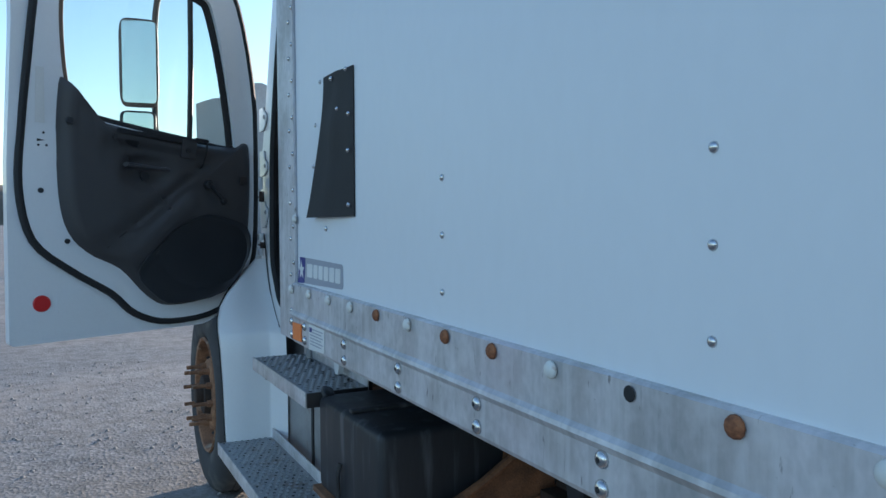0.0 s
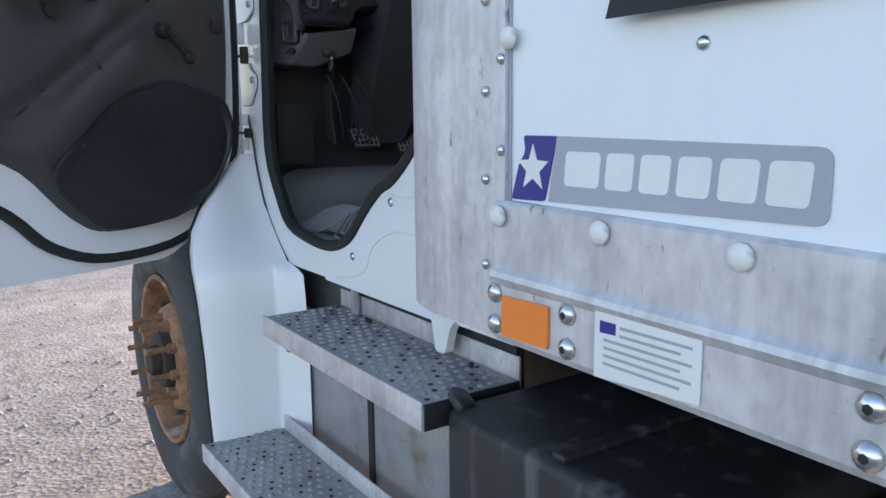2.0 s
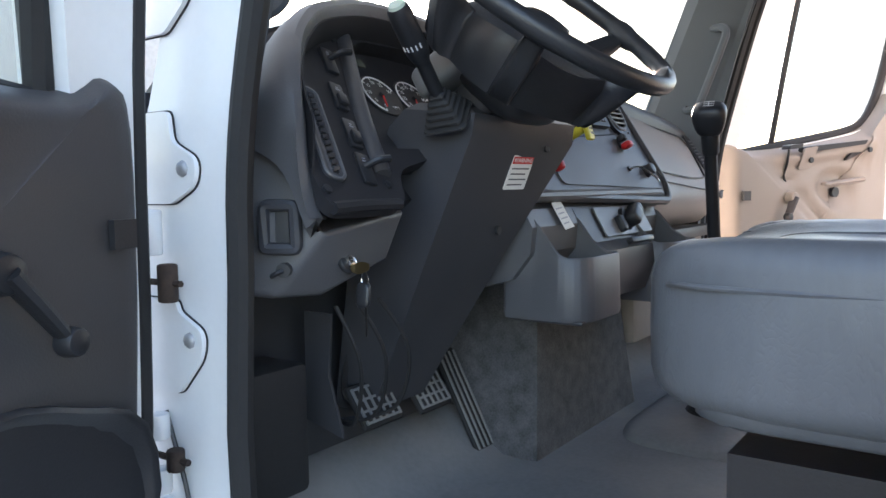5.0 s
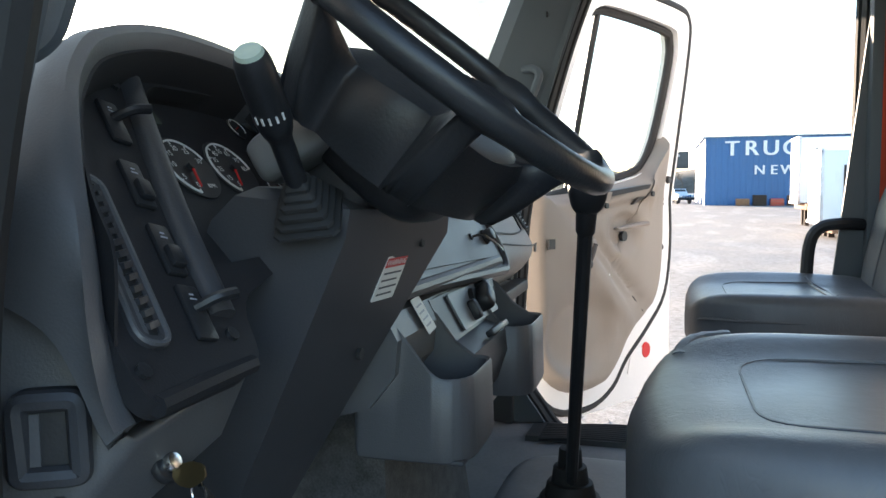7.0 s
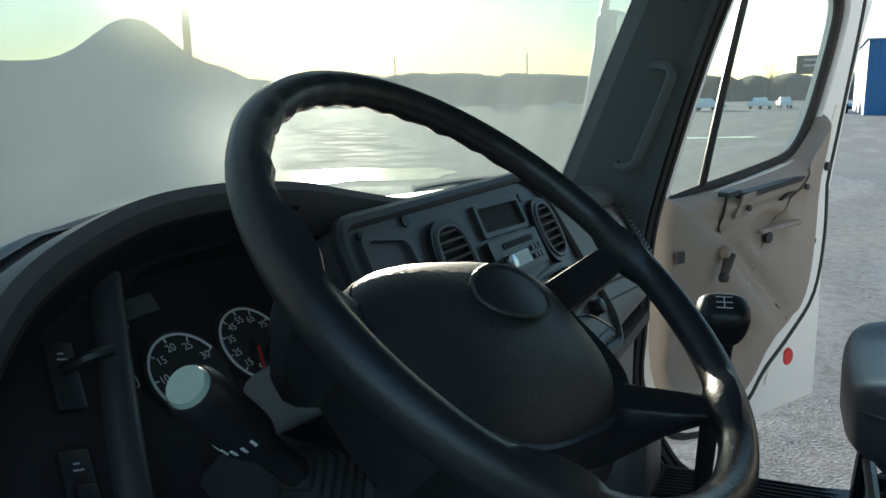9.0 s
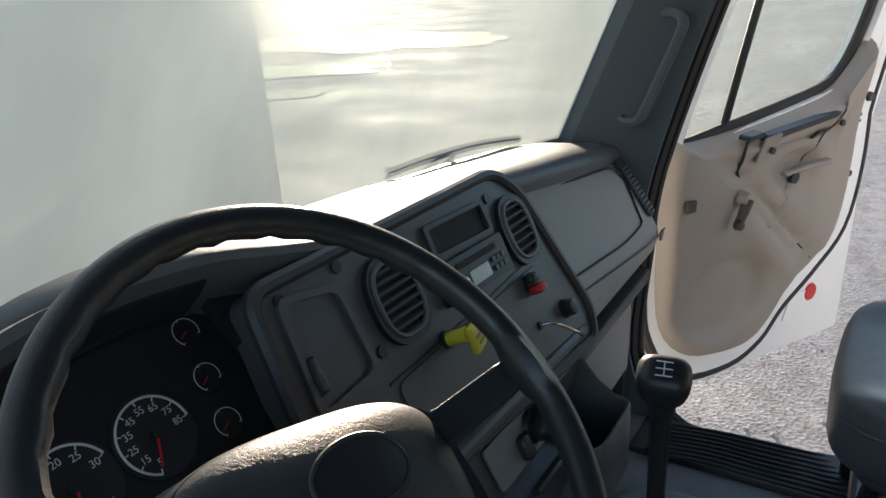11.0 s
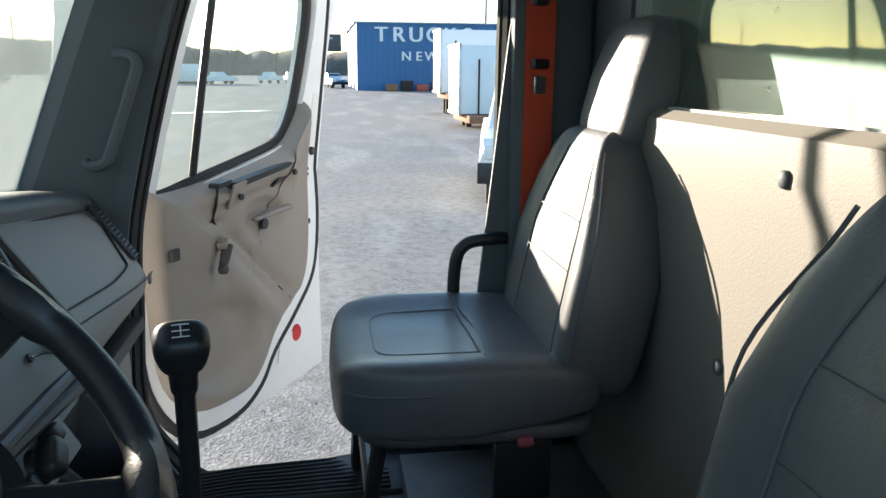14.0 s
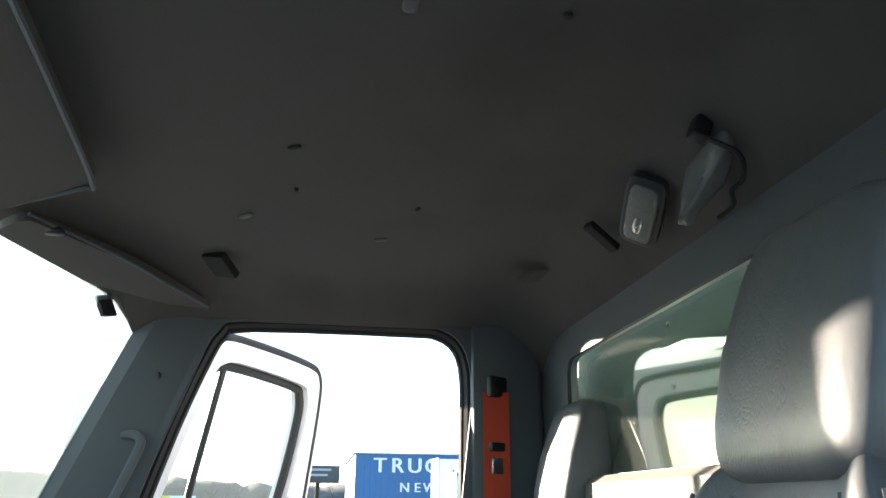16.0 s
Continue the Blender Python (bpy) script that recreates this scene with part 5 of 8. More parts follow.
part("lock", moved(cyl(0.0175, 0.008, 20, 0.0155, 0.002), Matrix.Translation(KO) @ pose(0, 0, 0, 62, 0, 0)), BLACK, key, "black lock collar")
part("barrel", moved(cyl(0.0095, 0.016, 18, 0.0085, 0.002), Matrix.Translation(KO) @ pose(0, 0, 0, 62, 0, 0)), STEEL, key, "bright lock barrel")
part("bow", moved(plate(rounded([(-0.005, 0.012), (0.005, 0.012), (0.012, 0.022), (0.012, 0.036), (0.0, 0.044), (-0.012, 0.036), (-0.012, 0.022)], 0.005), [], lambda u, v, w: (u * 0.8 + w, -v, u * 0.6 - 0.15 * v), -0.0012, 0.0012), Matrix.Translation(KO)), BRASS, key, "brass key bow")
part("ring", tube([(-0.746 + 0.004 * math.cos(a), 1.516 + 0.010 * math.cos(a), 1.468 + 0.012 * math.sin(a)) for a in (k * math.pi / 8 for k in range(16))], 0.0010, 5, closed=True, smoothed=False), STEEL, key)
part("fob", moved(superpad(0.0055, 0.011, 0.018, 0.5, 16, 10), pose(-0.748, 1.518, 1.446, 0, 8, 10)), BLACK, key, "small black fob")
part("blade", plate([(-0.0035, 0), (0.0035, 0), (0.003, 0.044), (0.0, 0.048), (-0.003, 0.044)], [], lambda u, v, w: (-0.742 + w + u * 0.5, 1.519 + u, 1.431 - v), -0.0008, 0.0008), STEEL, key, "spare key blade")

# ---- steering column ----
col = thing("steering_column", "dark plastic steering column cover with a warning sticker", "steering column")
COVER = [[(-0.540, 1.475, 1.728), (-0.300, 1.445, 1.722), (-0.310, 1.555, 1.74), (-0.545, 1.565, 1.738)], [(-0.556, 1.449, 1.712), (-0.272, 1.418, 1.706), (-0.285, 1.57, 1.73), (-0.560, 1.585, 1.728)], [(-0.556, 1.455, 1.68), (-0.272, 1.422, 1.672), (-0.275, 1.60, 1.70), (-0.570, 1.61, 1.70)], [(-0.56, 1.55, 1.47), (-0.34, 1.53, 1.47), (-0.315, 1.66, 1.50), (-0.585, 1.69, 1.50)], [(-0.55, 1.68, 1.20), (-0.40, 1.68, 1.20), (-0.385, 1.76, 1.20), (-0.56, 1.76, 1.20)]]
part("cover", loft(COVER), DASHK, col, "tapering dark cover", sharp=30)
for x, y, z in ((-0.345, 1.440, 1.665), (-0.40, 1.508, 1.52)):
    part("screw", moved(cyl(0.008, 0.006, 10), Matrix.Translation((x, y, z)) @ ON_BACK), RUBBER, col)
part("upper_shroud", moved(superpad(0.055, 0.07, 0.04, 0.45), pose(-0.47, 1.475, 1.745, -38, 0, 0)), DASHK, col)
# lighter than the cover: the sky's sheen on the column top is in its colour
part("shroud_cap", moved(superpad(0.052, 0.052, 0.028, 0.4), pose(-0.522, 1.517, 1.785, -30, 0, 0)), mat("sky_sheen_cap", (0.17, 0.175, 0.18), 0.28, vary=0.05, fine=300), col, "satin grey cap, its paler tone a painted sky reflection")
sx = Vector((0.993, -0.118, 0)).normalized()
sd = Vector((0.0, 0.41, -0.912))
sn = sx.cross(-sd).normalized()
sm = basis((-0.397, 1.4635, 1.622), sx, sn.cross(sx), sn)


def sticker():
    return moved(plate(rounded([(-0.03, -0.032), (0.03, -0.032), (0.03, 0.032), (-0.03, 0.032)], 0.003), [], lambda u, v, w: (u, v, w), 0.0, 0.0015), sm)


stk = part("sticker", sticker(), PAPER, col, "white warning sticker with a red heading", smooth=False)
part("heading", moved(box(-0.028, 0.028, 0.016, 0.029, 0.0016, 0.002), sm), RED, stk, smooth=False)
part("writing", moved(text_mesh("WARNING", 0.011), sm @ Matrix.Translation((0, 0.0225, 0.0024))), PAPER, stk, smooth=False)
for k in range(4):
    part("bar", moved(box(-0.024, 0.024 - 0.006 * (k % 2), 0.006 - 0.010 * k, 0.0085 - 0.010 * k, 0.0016, 0.002), sm), INK, stk, smooth=False)
lever = thing("column_stalk", "black column stalk with a rubber boot and pale tip", "stalk")
S0, S1 = Vector((-0.596, 1.488, 1.735)), Vector((-0.716, 1.472, 1.850))
part("grip", tube([S0.lerp(S1, k / 5) for k in range(6)], [0.0115] * 13 + [0.0125, 0.0145, 0.0165, 0.0175] + [0.018] * 10 + [0.0175, 0.017, 0.016, 0.0145], 14, n=6), BLACK, lever)
tipd = (S1 - S0).normalized()
tm = tipd.to_track_quat("Z", "Y").to_matrix().to_4x4()
tm.translation = S1
part("tip", moved(cyl(0.0135, 0.004, 20, 0.012), tm), mat("pale_green_tip", (0.42, 0.50, 0.42), 0.4), lever, "pale round tip")
for k in range(5):
    part("mark", moved(box(0.0165, 0.0186, -0.001, 0.001, -0.066, -0.058), tm @ pose(0, 0, 0, 0, 0, -120 + 22 * k)), DIALW, lever, smooth=False)
bellows = []
for k in range(24):
    mk = tm.copy()
    mk.translation = S0 + tipd * (-0.040 + 0.0024 * k)
    s_ = (0.036 - 0.00115 * k) * (1.0, 1.0, 0.86, 0.86)[k % 4]
    bellows.append([mk @ pose(0, 0, 0, 0, 0, 8) @ Vector((s_ * a, s_ * b, 0)) for a, b in ((-1, -0.8), (-0.8, -1), (0.8, -1), (1, -0.8), (1, 0.8), (0.8, 1), (-0.8, 1), (-1, 0.8))])
part("boot", loft(bellows), RUBBER, lever, "ribbed rubber boot", sharp=30)

# ---- console with cup holders ----
con = thing("centre_console", "dark grey console with two cup holders under the dashboard", "console")
part("apron", loft([[(x, 1.60, 1.568), (x, 1.525, 1.566), (x, 1.503, 1.553), (x, 1.485, 1.52), (x, 1.49, 1.47), (x, 1.53, 1.42), (x, 1.60, 1.40)] for x in (-0.31, -0.295, 0.335, 0.35)]), DASH, con, sharp=30)
part("ledge_roll", tube([(-0.305, 1.512, 1.577), (-0.1, 1.500, 1.577), (0.15, 1.490, 1.577), (0.345, 1.482, 1.577)], 0.0125, 10), DASH, con, "rounded ledge under the centre panel")


def cup(x0, x1, zb, yf):
    """Open-fronted cup well with a scooped rim."""
    outer = rounded([(x0, 1.56), (x0, yf), (x1, yf), (x1, 1.56)], [0.01, 0.06, 0.035, 0.01], 6)
    outer = [((1 - k) * a[0] + k * b[0], (1 - k) * a[1] + k * b[1]) for a, b in zip(outer, outer[1:] + outer[:1]) for k in (0, 0.25, 0.5, 0.75)]
    inner = inset(outer, 0.008)
    n = len(outer)

    def rim(p):
        f = smoothstep(yf + 0.035, 1.515, p[1])
        return 1.464 + 0.085 * f
    rings = [[(u, v, zb) for u, v in outer], [(u, v, zb + 0.01) for u, v in inset(outer, -0.003)], [(u, v, rim((u, v)) - 0.004) for u, v in outer], [(u, v, rim((u, v))) for u, v in inset(outer, 0.003)], [(u, v, rim((u, v)) - 0.004) for u, v in inner], [(u, v, zb + 0.02) for u, v in inset(outer, 0.014)]]
    return loft(rings)


part("cup_holder", cup(-0.292, -0.108, 1.343, 1.388), DASH, con, "deep scooped cup holder", sharp=40)
part("cup_holder", cup(0.150, 0.348, 1.325, 1.376), DASH, con, "deep scooped cup holder", sharp=40)
part("cup_base", box(-0.286, -0.113, 1.396, 1.55, 1.338, 1.346, 0.003), DASHK, con)
part("middle_pocket", loft([[(x, 1.56, 1.562), (x, 1.500, 1.550), (x, 1.462, 1.478), (x, 1.425, 1.462), (x, 1.42, 1.42), (x, 1.44, 1.36), (x, 1.56, 1.35)] for x in (-0.112, 0.155)]), DASHK, con, sharp=30)
vm = basis(Vector((0.107, 1.4775, 1.517)), Vector((1, -0.02, 0)).normalized(), Vector((0.009, 0.466, 0.885)).normalized(), Vector((-0.018, -0.885, 0.466)).normalized())
vplate = part("valve_plate", moved(plate(rounded([(-0.13, -0.036), (0.125, -0.036), (0.12, 0.034), (-0.135, 0.034)], 0.008), [], lambda u, v, w: (u, v, w), 0.0, 0.004), vm), mat("silver_grey_plate", (0.16, 0.165, 0.175), 0.4, vary=0.08, fine=300), con, "control plate with a dark knob", sharp=20)
part("knob", moved(superpad(0.030, 0.018, 0.018, 0.5, 18, 10), vm @ pose(0.01, 0.0, 0.022, 0, 0, 30)), BLACK, vplate)
part("base", moved(cyl(0.03, 0.012, 20, 0.024), vm), BLACK, vplate)
part("knob", moved(superpad(0.017, 0.014, 0.016, 0.5, 16, 10), vm @ pose(0.055, 0.018, 0.014)), BLACK, vplate)
part("knob", moved(superpad(0.012, 0.02, 0.010, 0.5, 16, 10), vm @ pose(-0.045, -0.012, 0.010)), BLACK, vplate)
part("ash_pull", moved(box(-0.06, 0.06, -0.006, 0.006, 0, 0.016, 0.003), vm @ pose(-0.035, -0.062, 0.022)), BLACK, con)
part("pale_label", moved(box(-0.022, 0.022, -0.03, 0.03, 0, 0.001), basis(Vector((-0.18, 1.4945, 1.542)), Vector((1, 0, 0)), Vector((0, 0.48, 0.877)), Vector((0, -0.877, 0.48))) @ pose(0, -0.006, 0.004, 0, 0, 6)), PAPER, con, "pale paper label", smooth=False)
for k in range(4):
    part("label_bar", moved(box(-0.016, 0.014 - 0.004 * (k % 2), 0.014 - 0.011 * k, 0.017 - 0.011 * k, 0.001, 0.0014), basis(Vector((-0.18, 1.4945, 1.542)), Vector((1, 0, 0)), Vector((0, 0.48, 0.877)), Vector((0, -0.877, 0.48))) @ pose(0, -0.006, 0.004, 0, 0, 6)), GREY, con, smooth=False)
part("tunnel", loft([[(-0.22 + 0.12 * k, 1.80 - 0.02, z), (-0.18 + 0.10 * k, 1.60 - 0.05 * (1 - k), z), (0.36 - 0.05 * k, 1.60 - 0.05 * (1 - k), z), (0.42 - 0.06 * k, 1.78, z)] for k, z in ((0, 1.02), (0.4, 1.2), (0.7, 1.36), (0.8, 1.44))]), CARPET, con, "carpeted engine tunnel", sharp=30)

# ---- steering wheel ----
WM = Matrix.Translation((-0.476, 1.364, 1.880)) @ pose(0, 0, 0, 39.5, 0, -3.5)
TURN = -14.0                    # the wheel stands a little turned to the right
WB = WM @ pose(0, 0, 0, 0, 0, TURN)
wheel = thing("steering_wheel", "black worn four-spoke steering wheel with a padded hub", "steering wheel")


def rim():
    """Round rim with finger grips on its far side."""
    n, seg = 96, 12
    rings = []
    for i in range(n):
        a = 2 * math.pi * i / n
        grip = 0.0016 * math.sin(a * 36) if radians(20) < a < radians(150) else 0.0
        off = min(abs((math.degrees(a) - m_ - TURN + 180) % 360 - 180) for m_ in (4.5, 175.5, -50, 230))
        grip += 0.007 * (1 - smoothstep(3, 11, off)) ** 1.5
        rings.append([])
        for k in range(seg):
            t = 2 * math.pi * k / seg
            r = 0.0148 + (grip if math.cos(t) < -0.2 else 0)
            rings[-1].append(((0.2205 + r * math.cos(t)) * math.cos(a), (0.2205 + r * math.cos(t)) * math.sin(a), r * 1.05 * math.sin(t)))
    rings.append(rings[0])
    b = loft(rings, cap=False)
    bmesh.ops.remove_doubles(b, verts=b.verts, dist=1e-6)
    return moved(b, WM)


WHEELM = mat("wheel_plastic", (0.022, 0.023, 0.026), 0.38, vary=0.15, fine=260, bump=0.10, dirt=(0.11, 0.11, 0.105), dirt_at=(0.68, 0.74), dirt_scale=16)
PADM = mat("hub_pad_vinyl", (0.034, 0.035, 0.037), 0.47, vary=0.12, fine=200, bump=0.08, wrinkle=0.18, grain=260.0)
part("rim", rim(), WHEELM, wheel, "worn black rim")


HUBC = Vector((0.0, -0.015))


def hub_edge(a):
    """Distance from the hub's middle to the pad's rounded outline."""
    d = Vector((math.cos(a), math.sin(a)))
    return d, 1.0 / (abs(d.x / 0.138) ** 3 + abs(d.y / (0.074 if d.y > 0 else 0.120)) ** 3) ** (1 / 3)


def hub_pad():
    rings, n = [], 96
    for t, z in ((0.985, -0.084), (1.0, -0.070), (0.99, -0.060), (0.955, -0.0525), (0.90, -0.0465), (0.80, -0.040), (0.68, -0.0345), (0.54, -0.0298), (0.40, -0.0265), (0.25, -0.0240), (0.12, -0.023), (0.02, -0.023)):
        rings.append([])
        for i in range(n):
            d, r = hub_edge(2 * math.pi * i / n)
            p = HUBC + d * (r * 0.985 * t)
            rings[-1].append((p.x, p.y, z))
    return moved(loft(rings), WB)


part("hub_pad", hub_pad(), PADM, wheel, "padded grained vinyl hub cover", sharp=180)


def wheel_body():
    """Deep dished body under the pad, with four filleted spokes running out to the rim."""
    n, c = 288, HUBC
    rings = []
    for i in range(n):
        a = 360.0 * i / n
        d, hub = hub_edge(radians(a))
        b_ = c.dot(d)
        far = -b_ + math.sqrt(b_ * b_ - c.length_squared + 0.2165 ** 2)
        off = min(abs((a - mid + 180) % 360 - 180) for mid in (9, 171, -47, 227))
        k = 1 - smoothstep(3.5, 8.5, off)
        out = hub + (far - hub) * k ** 1.3
        top, low = [], []
        for t in (0.25, 0.55, 0.75, 0.88, 0.96, 1.0):
            p = c + d * (out * t)
            r = p.length
            lift = min(1.0, max(0.0, (r - 0.115) / 0.095)) ** 1.2
            zt = -0.054 + 0.052 * lift
            zb = -0.130 + 0.118 * smoothstep(0.150, 0.220, r) ** 1.5
            if t == 1.0:
                zt, zb = zt * 0.75 + zb * 0.25, zt * 0.25 + zb * 0.75
            elif t == 0.96:
                zt -= 0.002
            top.append((p.x, p.y, zt))
            low.append((p.x * (1 - 0.05 * t), p.y * (1 - 0.05 * t), zb))
        rings.append(top + low[::-1])
    rings.append(rings[0])
    b = loft(rings, cap=False)
    bmesh.ops.remove_doubles(b, verts=b.verts, dist=1e-6)
    return moved(b, WB)


part("spokes", wheel_body(), WHEELM, wheel, "smooth black spokes and hub underside", sharp=60)
part("hub_collar", moved(superpad(0.085, 0.085, 0.05, 0.6), WM @ pose(0, -0.02, -0.125)), BLACK, wheel)
em = [(0.046 * math.cos(k * math.pi / 16), 0.028 * math.sin(k * math.pi / 16)) for k in range(32)]
emb = part("emblem", moved(plate(em, [], lambda u, v, w: (u, v, w - 2.0 * u * u), -0.004, 0.003), WB @ pose(0.012, -0.008, -0.0215, 0, 0, 0)), BLACK, wheel, "dark oval emblem", sharp=30)
part("emblem_rim", moved(tube([(u, v, 0.003 - 2.0 * u * u) for u, v in em], 0.0022, 6, closed=True, smoothed=False), WB @ pose(0.012, -0.008, -0.0215, 0, 0, 0)), PADM, emb)
part("shaft", moved(cyl(0.035, 0.12, 18), WM @ pose(0, 0, -0.23)), BLACK, wheel)

# ---- seats ----
def pad_y(x, z, sx, sy, sz, e):
    k = 1 - abs(x / sx) ** (2 / e) - abs(z / sz) ** (2 / e)
    return sy * max(k, 0.0) ** (e / 2)


def make_seat(cx, y0, z0, label, worn, back_at):
    """High-back seat: cushion front at y0, cushion top at z0."""
    seat = thing("driver_seat" if worn else "passenger_seat", label, "seat", "cab seats")
    T = Matrix.Translation((cx, y0 - 0.27, z0))

    def cush(p):
        x, y, z = p
        up = z > 0
        z2 = z + (0.022 * smoothstep(0.13, 0.25, abs(x)) if up else 0) - (0.02 * smoothstep(-0.05, -0.27, y) if up else 0) + (0.03 * smoothstep(0.0, -0.2, y) if not up else 0)
        z2 -= 0.012 * (1 - (x / 0.27) ** 2) * (1 if up else 0)
        return (x * (1 - 0.06 * smoothstep(0.1, 0.27, y)), y + (0.045 if worn else 0.015) * (1 - (x / 0.272) ** 2) * smoothstep(0.0, 0.22, y), z2)
    hz = 0.105 if worn else 0.080
    c = part("cushion", moved(superpad(0.272, 0.275, hz, 0.34, 44, 20, cush), T @ pose(0, 0, 0.005 - hz)), LEATHER, seat, "grey vinyl seat cushion", sharp=180)
    # stitched insert and side seam
    ztop = lambda x, y: cush(Vector((x, y, hz * max(0.0, 1 - abs(x / 0.272) ** 5.88 - abs(y / 0.275) ** 5.88) ** 0.17)))[2] + 0.005 - hz
    ins = rounded([(-0.15, -0.02), (-0.14, 0.195), (0.14, 0.195), (0.15, -0.02)], [0.01, 0.06, 0.06, 0.01])
    part("seam", moved(tube([(u, v, ztop(u, v) + 0.0005) for u, v in ins], 0.0022, 5, closed=True, smoothed=False), T), LEATHERD, c)
    part("seam", moved(tube([(u, -0.02 - 0.02 * math.cos(u * 8), ztop(u, -0.03) + 0.0005) for u in (-0.2 + 0.02 * k for k in range(21))], 0.0022, 5, smoothed=False), T), LEATHERD, c)
    edge = [(0.262 * math.copysign(abs(math.cos(a)) ** 0.34, math.cos(a)), 0.268 * math.copysign(abs(math.sin(a)) ** 0.34, math.sin(a))) for a in (k * math.pi / 48 for k in range(-12, 61))]
    part("piping", moved(tube([(u * 1.02, v * 1.02, -0.062 + 0.02 * smoothstep(0.13, 0.25, abs(u)) - 0.02 * smoothstep(-0.05, -0.27, v)) for u, v in edge], 0.0035, 6, smoothed=False), T), LEATHERD, c)
    part("seat_skirt", moved(superpad(0.255, 0.25, 0.034 if worn else 0.02, 0.3, 32, 12), T @ pose(0, -0.01, -0.175 if worn else -0.142)), LEATHERD, seat, sharp=180)
    # backrest, narrowing to the shoulders
    L = Matrix.Translation((cx, y0 - back_at, z0 - 0.05)) @ pose(0, 0, 0, 11, 0, 0)

    def back(p):
        x, y, z = p
        k = 1 - 0.40 * smoothstep(0.02, 0.27, z)
        side = 0.030 * smoothstep(0.12, 0.24, abs(x)) if y > 0 else 0
        return (x * k, y * (1 - 0.25 * smoothstep(0.0, 0.27, z)) + side, z)
    b = part("backrest", moved(superpad(0.258, 0.085, 0.275, 0.34, 40, 22, back), L @ pose(0, -0.095, 0.245)), LEATHER, seat, "grey vinyl backrest", sharp=180)
    fy = lambda x, z: back(Vector((x, pad_y(x, z, 0.258, 0.085, 0.275, 0.34), z)))
    for zz in (-0.03, 0.075):
        part("seam", moved(tube([Vector(fy(u, zz)) + Vector((0, 0.001, 0)) for u in (-0.15 + 0.0125 * k for k in range(25))], 0.0025, 5, smoothed=False), L @ pose(0, -0.095, 0.245)), LEATHERD, b)
    for sx in (-1, 1):
        part("seam", moved(tube([Vector(fy(sx * (0.155 - 0.01 * k / 18), -0.20 + 0.025 * k)) + Vector((0, 0.001, 0)) for k in range(18)], 0.0025, 5, smoothed=False), L @ pose(0, -0.095, 0.245)), LEATHERD, b)
        part("piping", moved(tube([Vector(back(Vector((sx * 0.252, 0.055, -0.20 + 0.025 * k)))) + Vector((sx * 0.003, 0.004, 0)) for k in range(18)], 0.003, 5, smoothed=False), L @ pose(0, -0.095, 0.245)), LEATHER, b)

    def head(p):
        x, y, z = p
        return (x * (1 - 0.10 * smoothstep(0.0, 0.15, z)), y - 0.02 * smoothstep(-0.05, 0.15, z), z)
    part("headrest", moved(superpad(0.148, 0.060, 0.155 if worn else 0.142, 0.36, 32, 16, head), L @ pose(0, -0.075 if worn else -0.105, 0.635 if worn else 0.620)), LEATHER, seat, "grey vinyl headrest", sharp=180)
    part("neck_seam", moved(tube([(-0.135, -0.105, 0.478), (-0.13, -0.050, 0.476), (0, -0.042, 0.476), (0.13, -0.050, 0.476), (0.135, -0.105, 0.478)], 0.004, 6), L), mat("pale_thread", (0.4, 0.38, 0.33), 0.7), seat)
    if worn:
        # suspension base, tape over the torn front edge, lever
        part("suspension", loft([[(cx - 0.20, y0 - 0.46, z), (cx + 0.20, y0 - 0.46, z), (cx + 0.20, y0 - 0.08 - 0.05 * k, z), (cx - 0.20, y0 - 0.08 - 0.05 * k, z)] for k, z in ((1, FLOOR), (1, 1.14), (0, 1.16), (0, 1.28))]), BLACK, seat, "black suspension base", sharp=20)
        part("slide_rail", box(cx - 0.24, cx - 0.20, y0 - 0.50, y0 - 0.02, 1.06, 1.09, 0.006), STEEL, seat)
        part("slide_rail", box(cx + 0.20, cx + 0.24, y0 - 0.50, y0 - 0.02, 1.06, 1.09, 0.006), STEEL, seat)
        part("lever", tube([(cx + 0.22, y0 - 0.02, 1.24), (cx + 0.245, y0 + 0.02, 1.25), (cx + 0.25, y0 + 0.05, 1.235)], 0.012, 8), BLACK, seat)
        part("tag", moved(box(-0.03, 0.03, -0.002, 0.002, -0.02, 0.02), pose(-0.681, 0.977, 1.357, 0, 8, -60)), PAPER, seat, "white paper tag", smooth=False)
        tape = [(0.262 * math.copysign(abs(math.cos(a)) ** 0.34, math.cos(a)), 0.268 * math.copysign(abs(math.sin(a)) ** 0.34, math.sin(a))) for a in (k * math.pi / 60 for k in range(8, 26))]
        part("torn_edge", moved(tube([(u * 1.0, v * 0.985, -0.012 + 0.018 * smoothstep(0.13, 0.25, abs(u)) + 0.004 * noise.noise((u * 30, v * 30, 0))) for u, v in tape], [0.010 + 0.004 * noise.noise((k * 0.7, 0, 3)) for k in range(18)], 8, smoothed=False, flat=0.5), T), LEATHER, seat, "frayed torn seat edge")
    else:
        for sx in (-1, 1):
            leg = part("leg_frame", tube([(cx + sx * 0.20, y0 - 0.08, 1.345), (cx + sx * 0.215, y0 - 0.055, 1.20), (cx + sx * 0.215, y0 - 0.045, 1.08), (cx + sx * 0.225, y0 - 0.05, FLOOR + 0.005)], 0.016, 8), BLACK, seat, "black tube leg")
            part("brace", tube([(cx + sx * 0.215, y0 - 0.05, 1.11), (cx + sx * 0.215, y0 - 0.28, 1.14), (cx + sx * 0.215, y0 - 0.42, 1.17)], 0.015, 8), BLACK, leg)
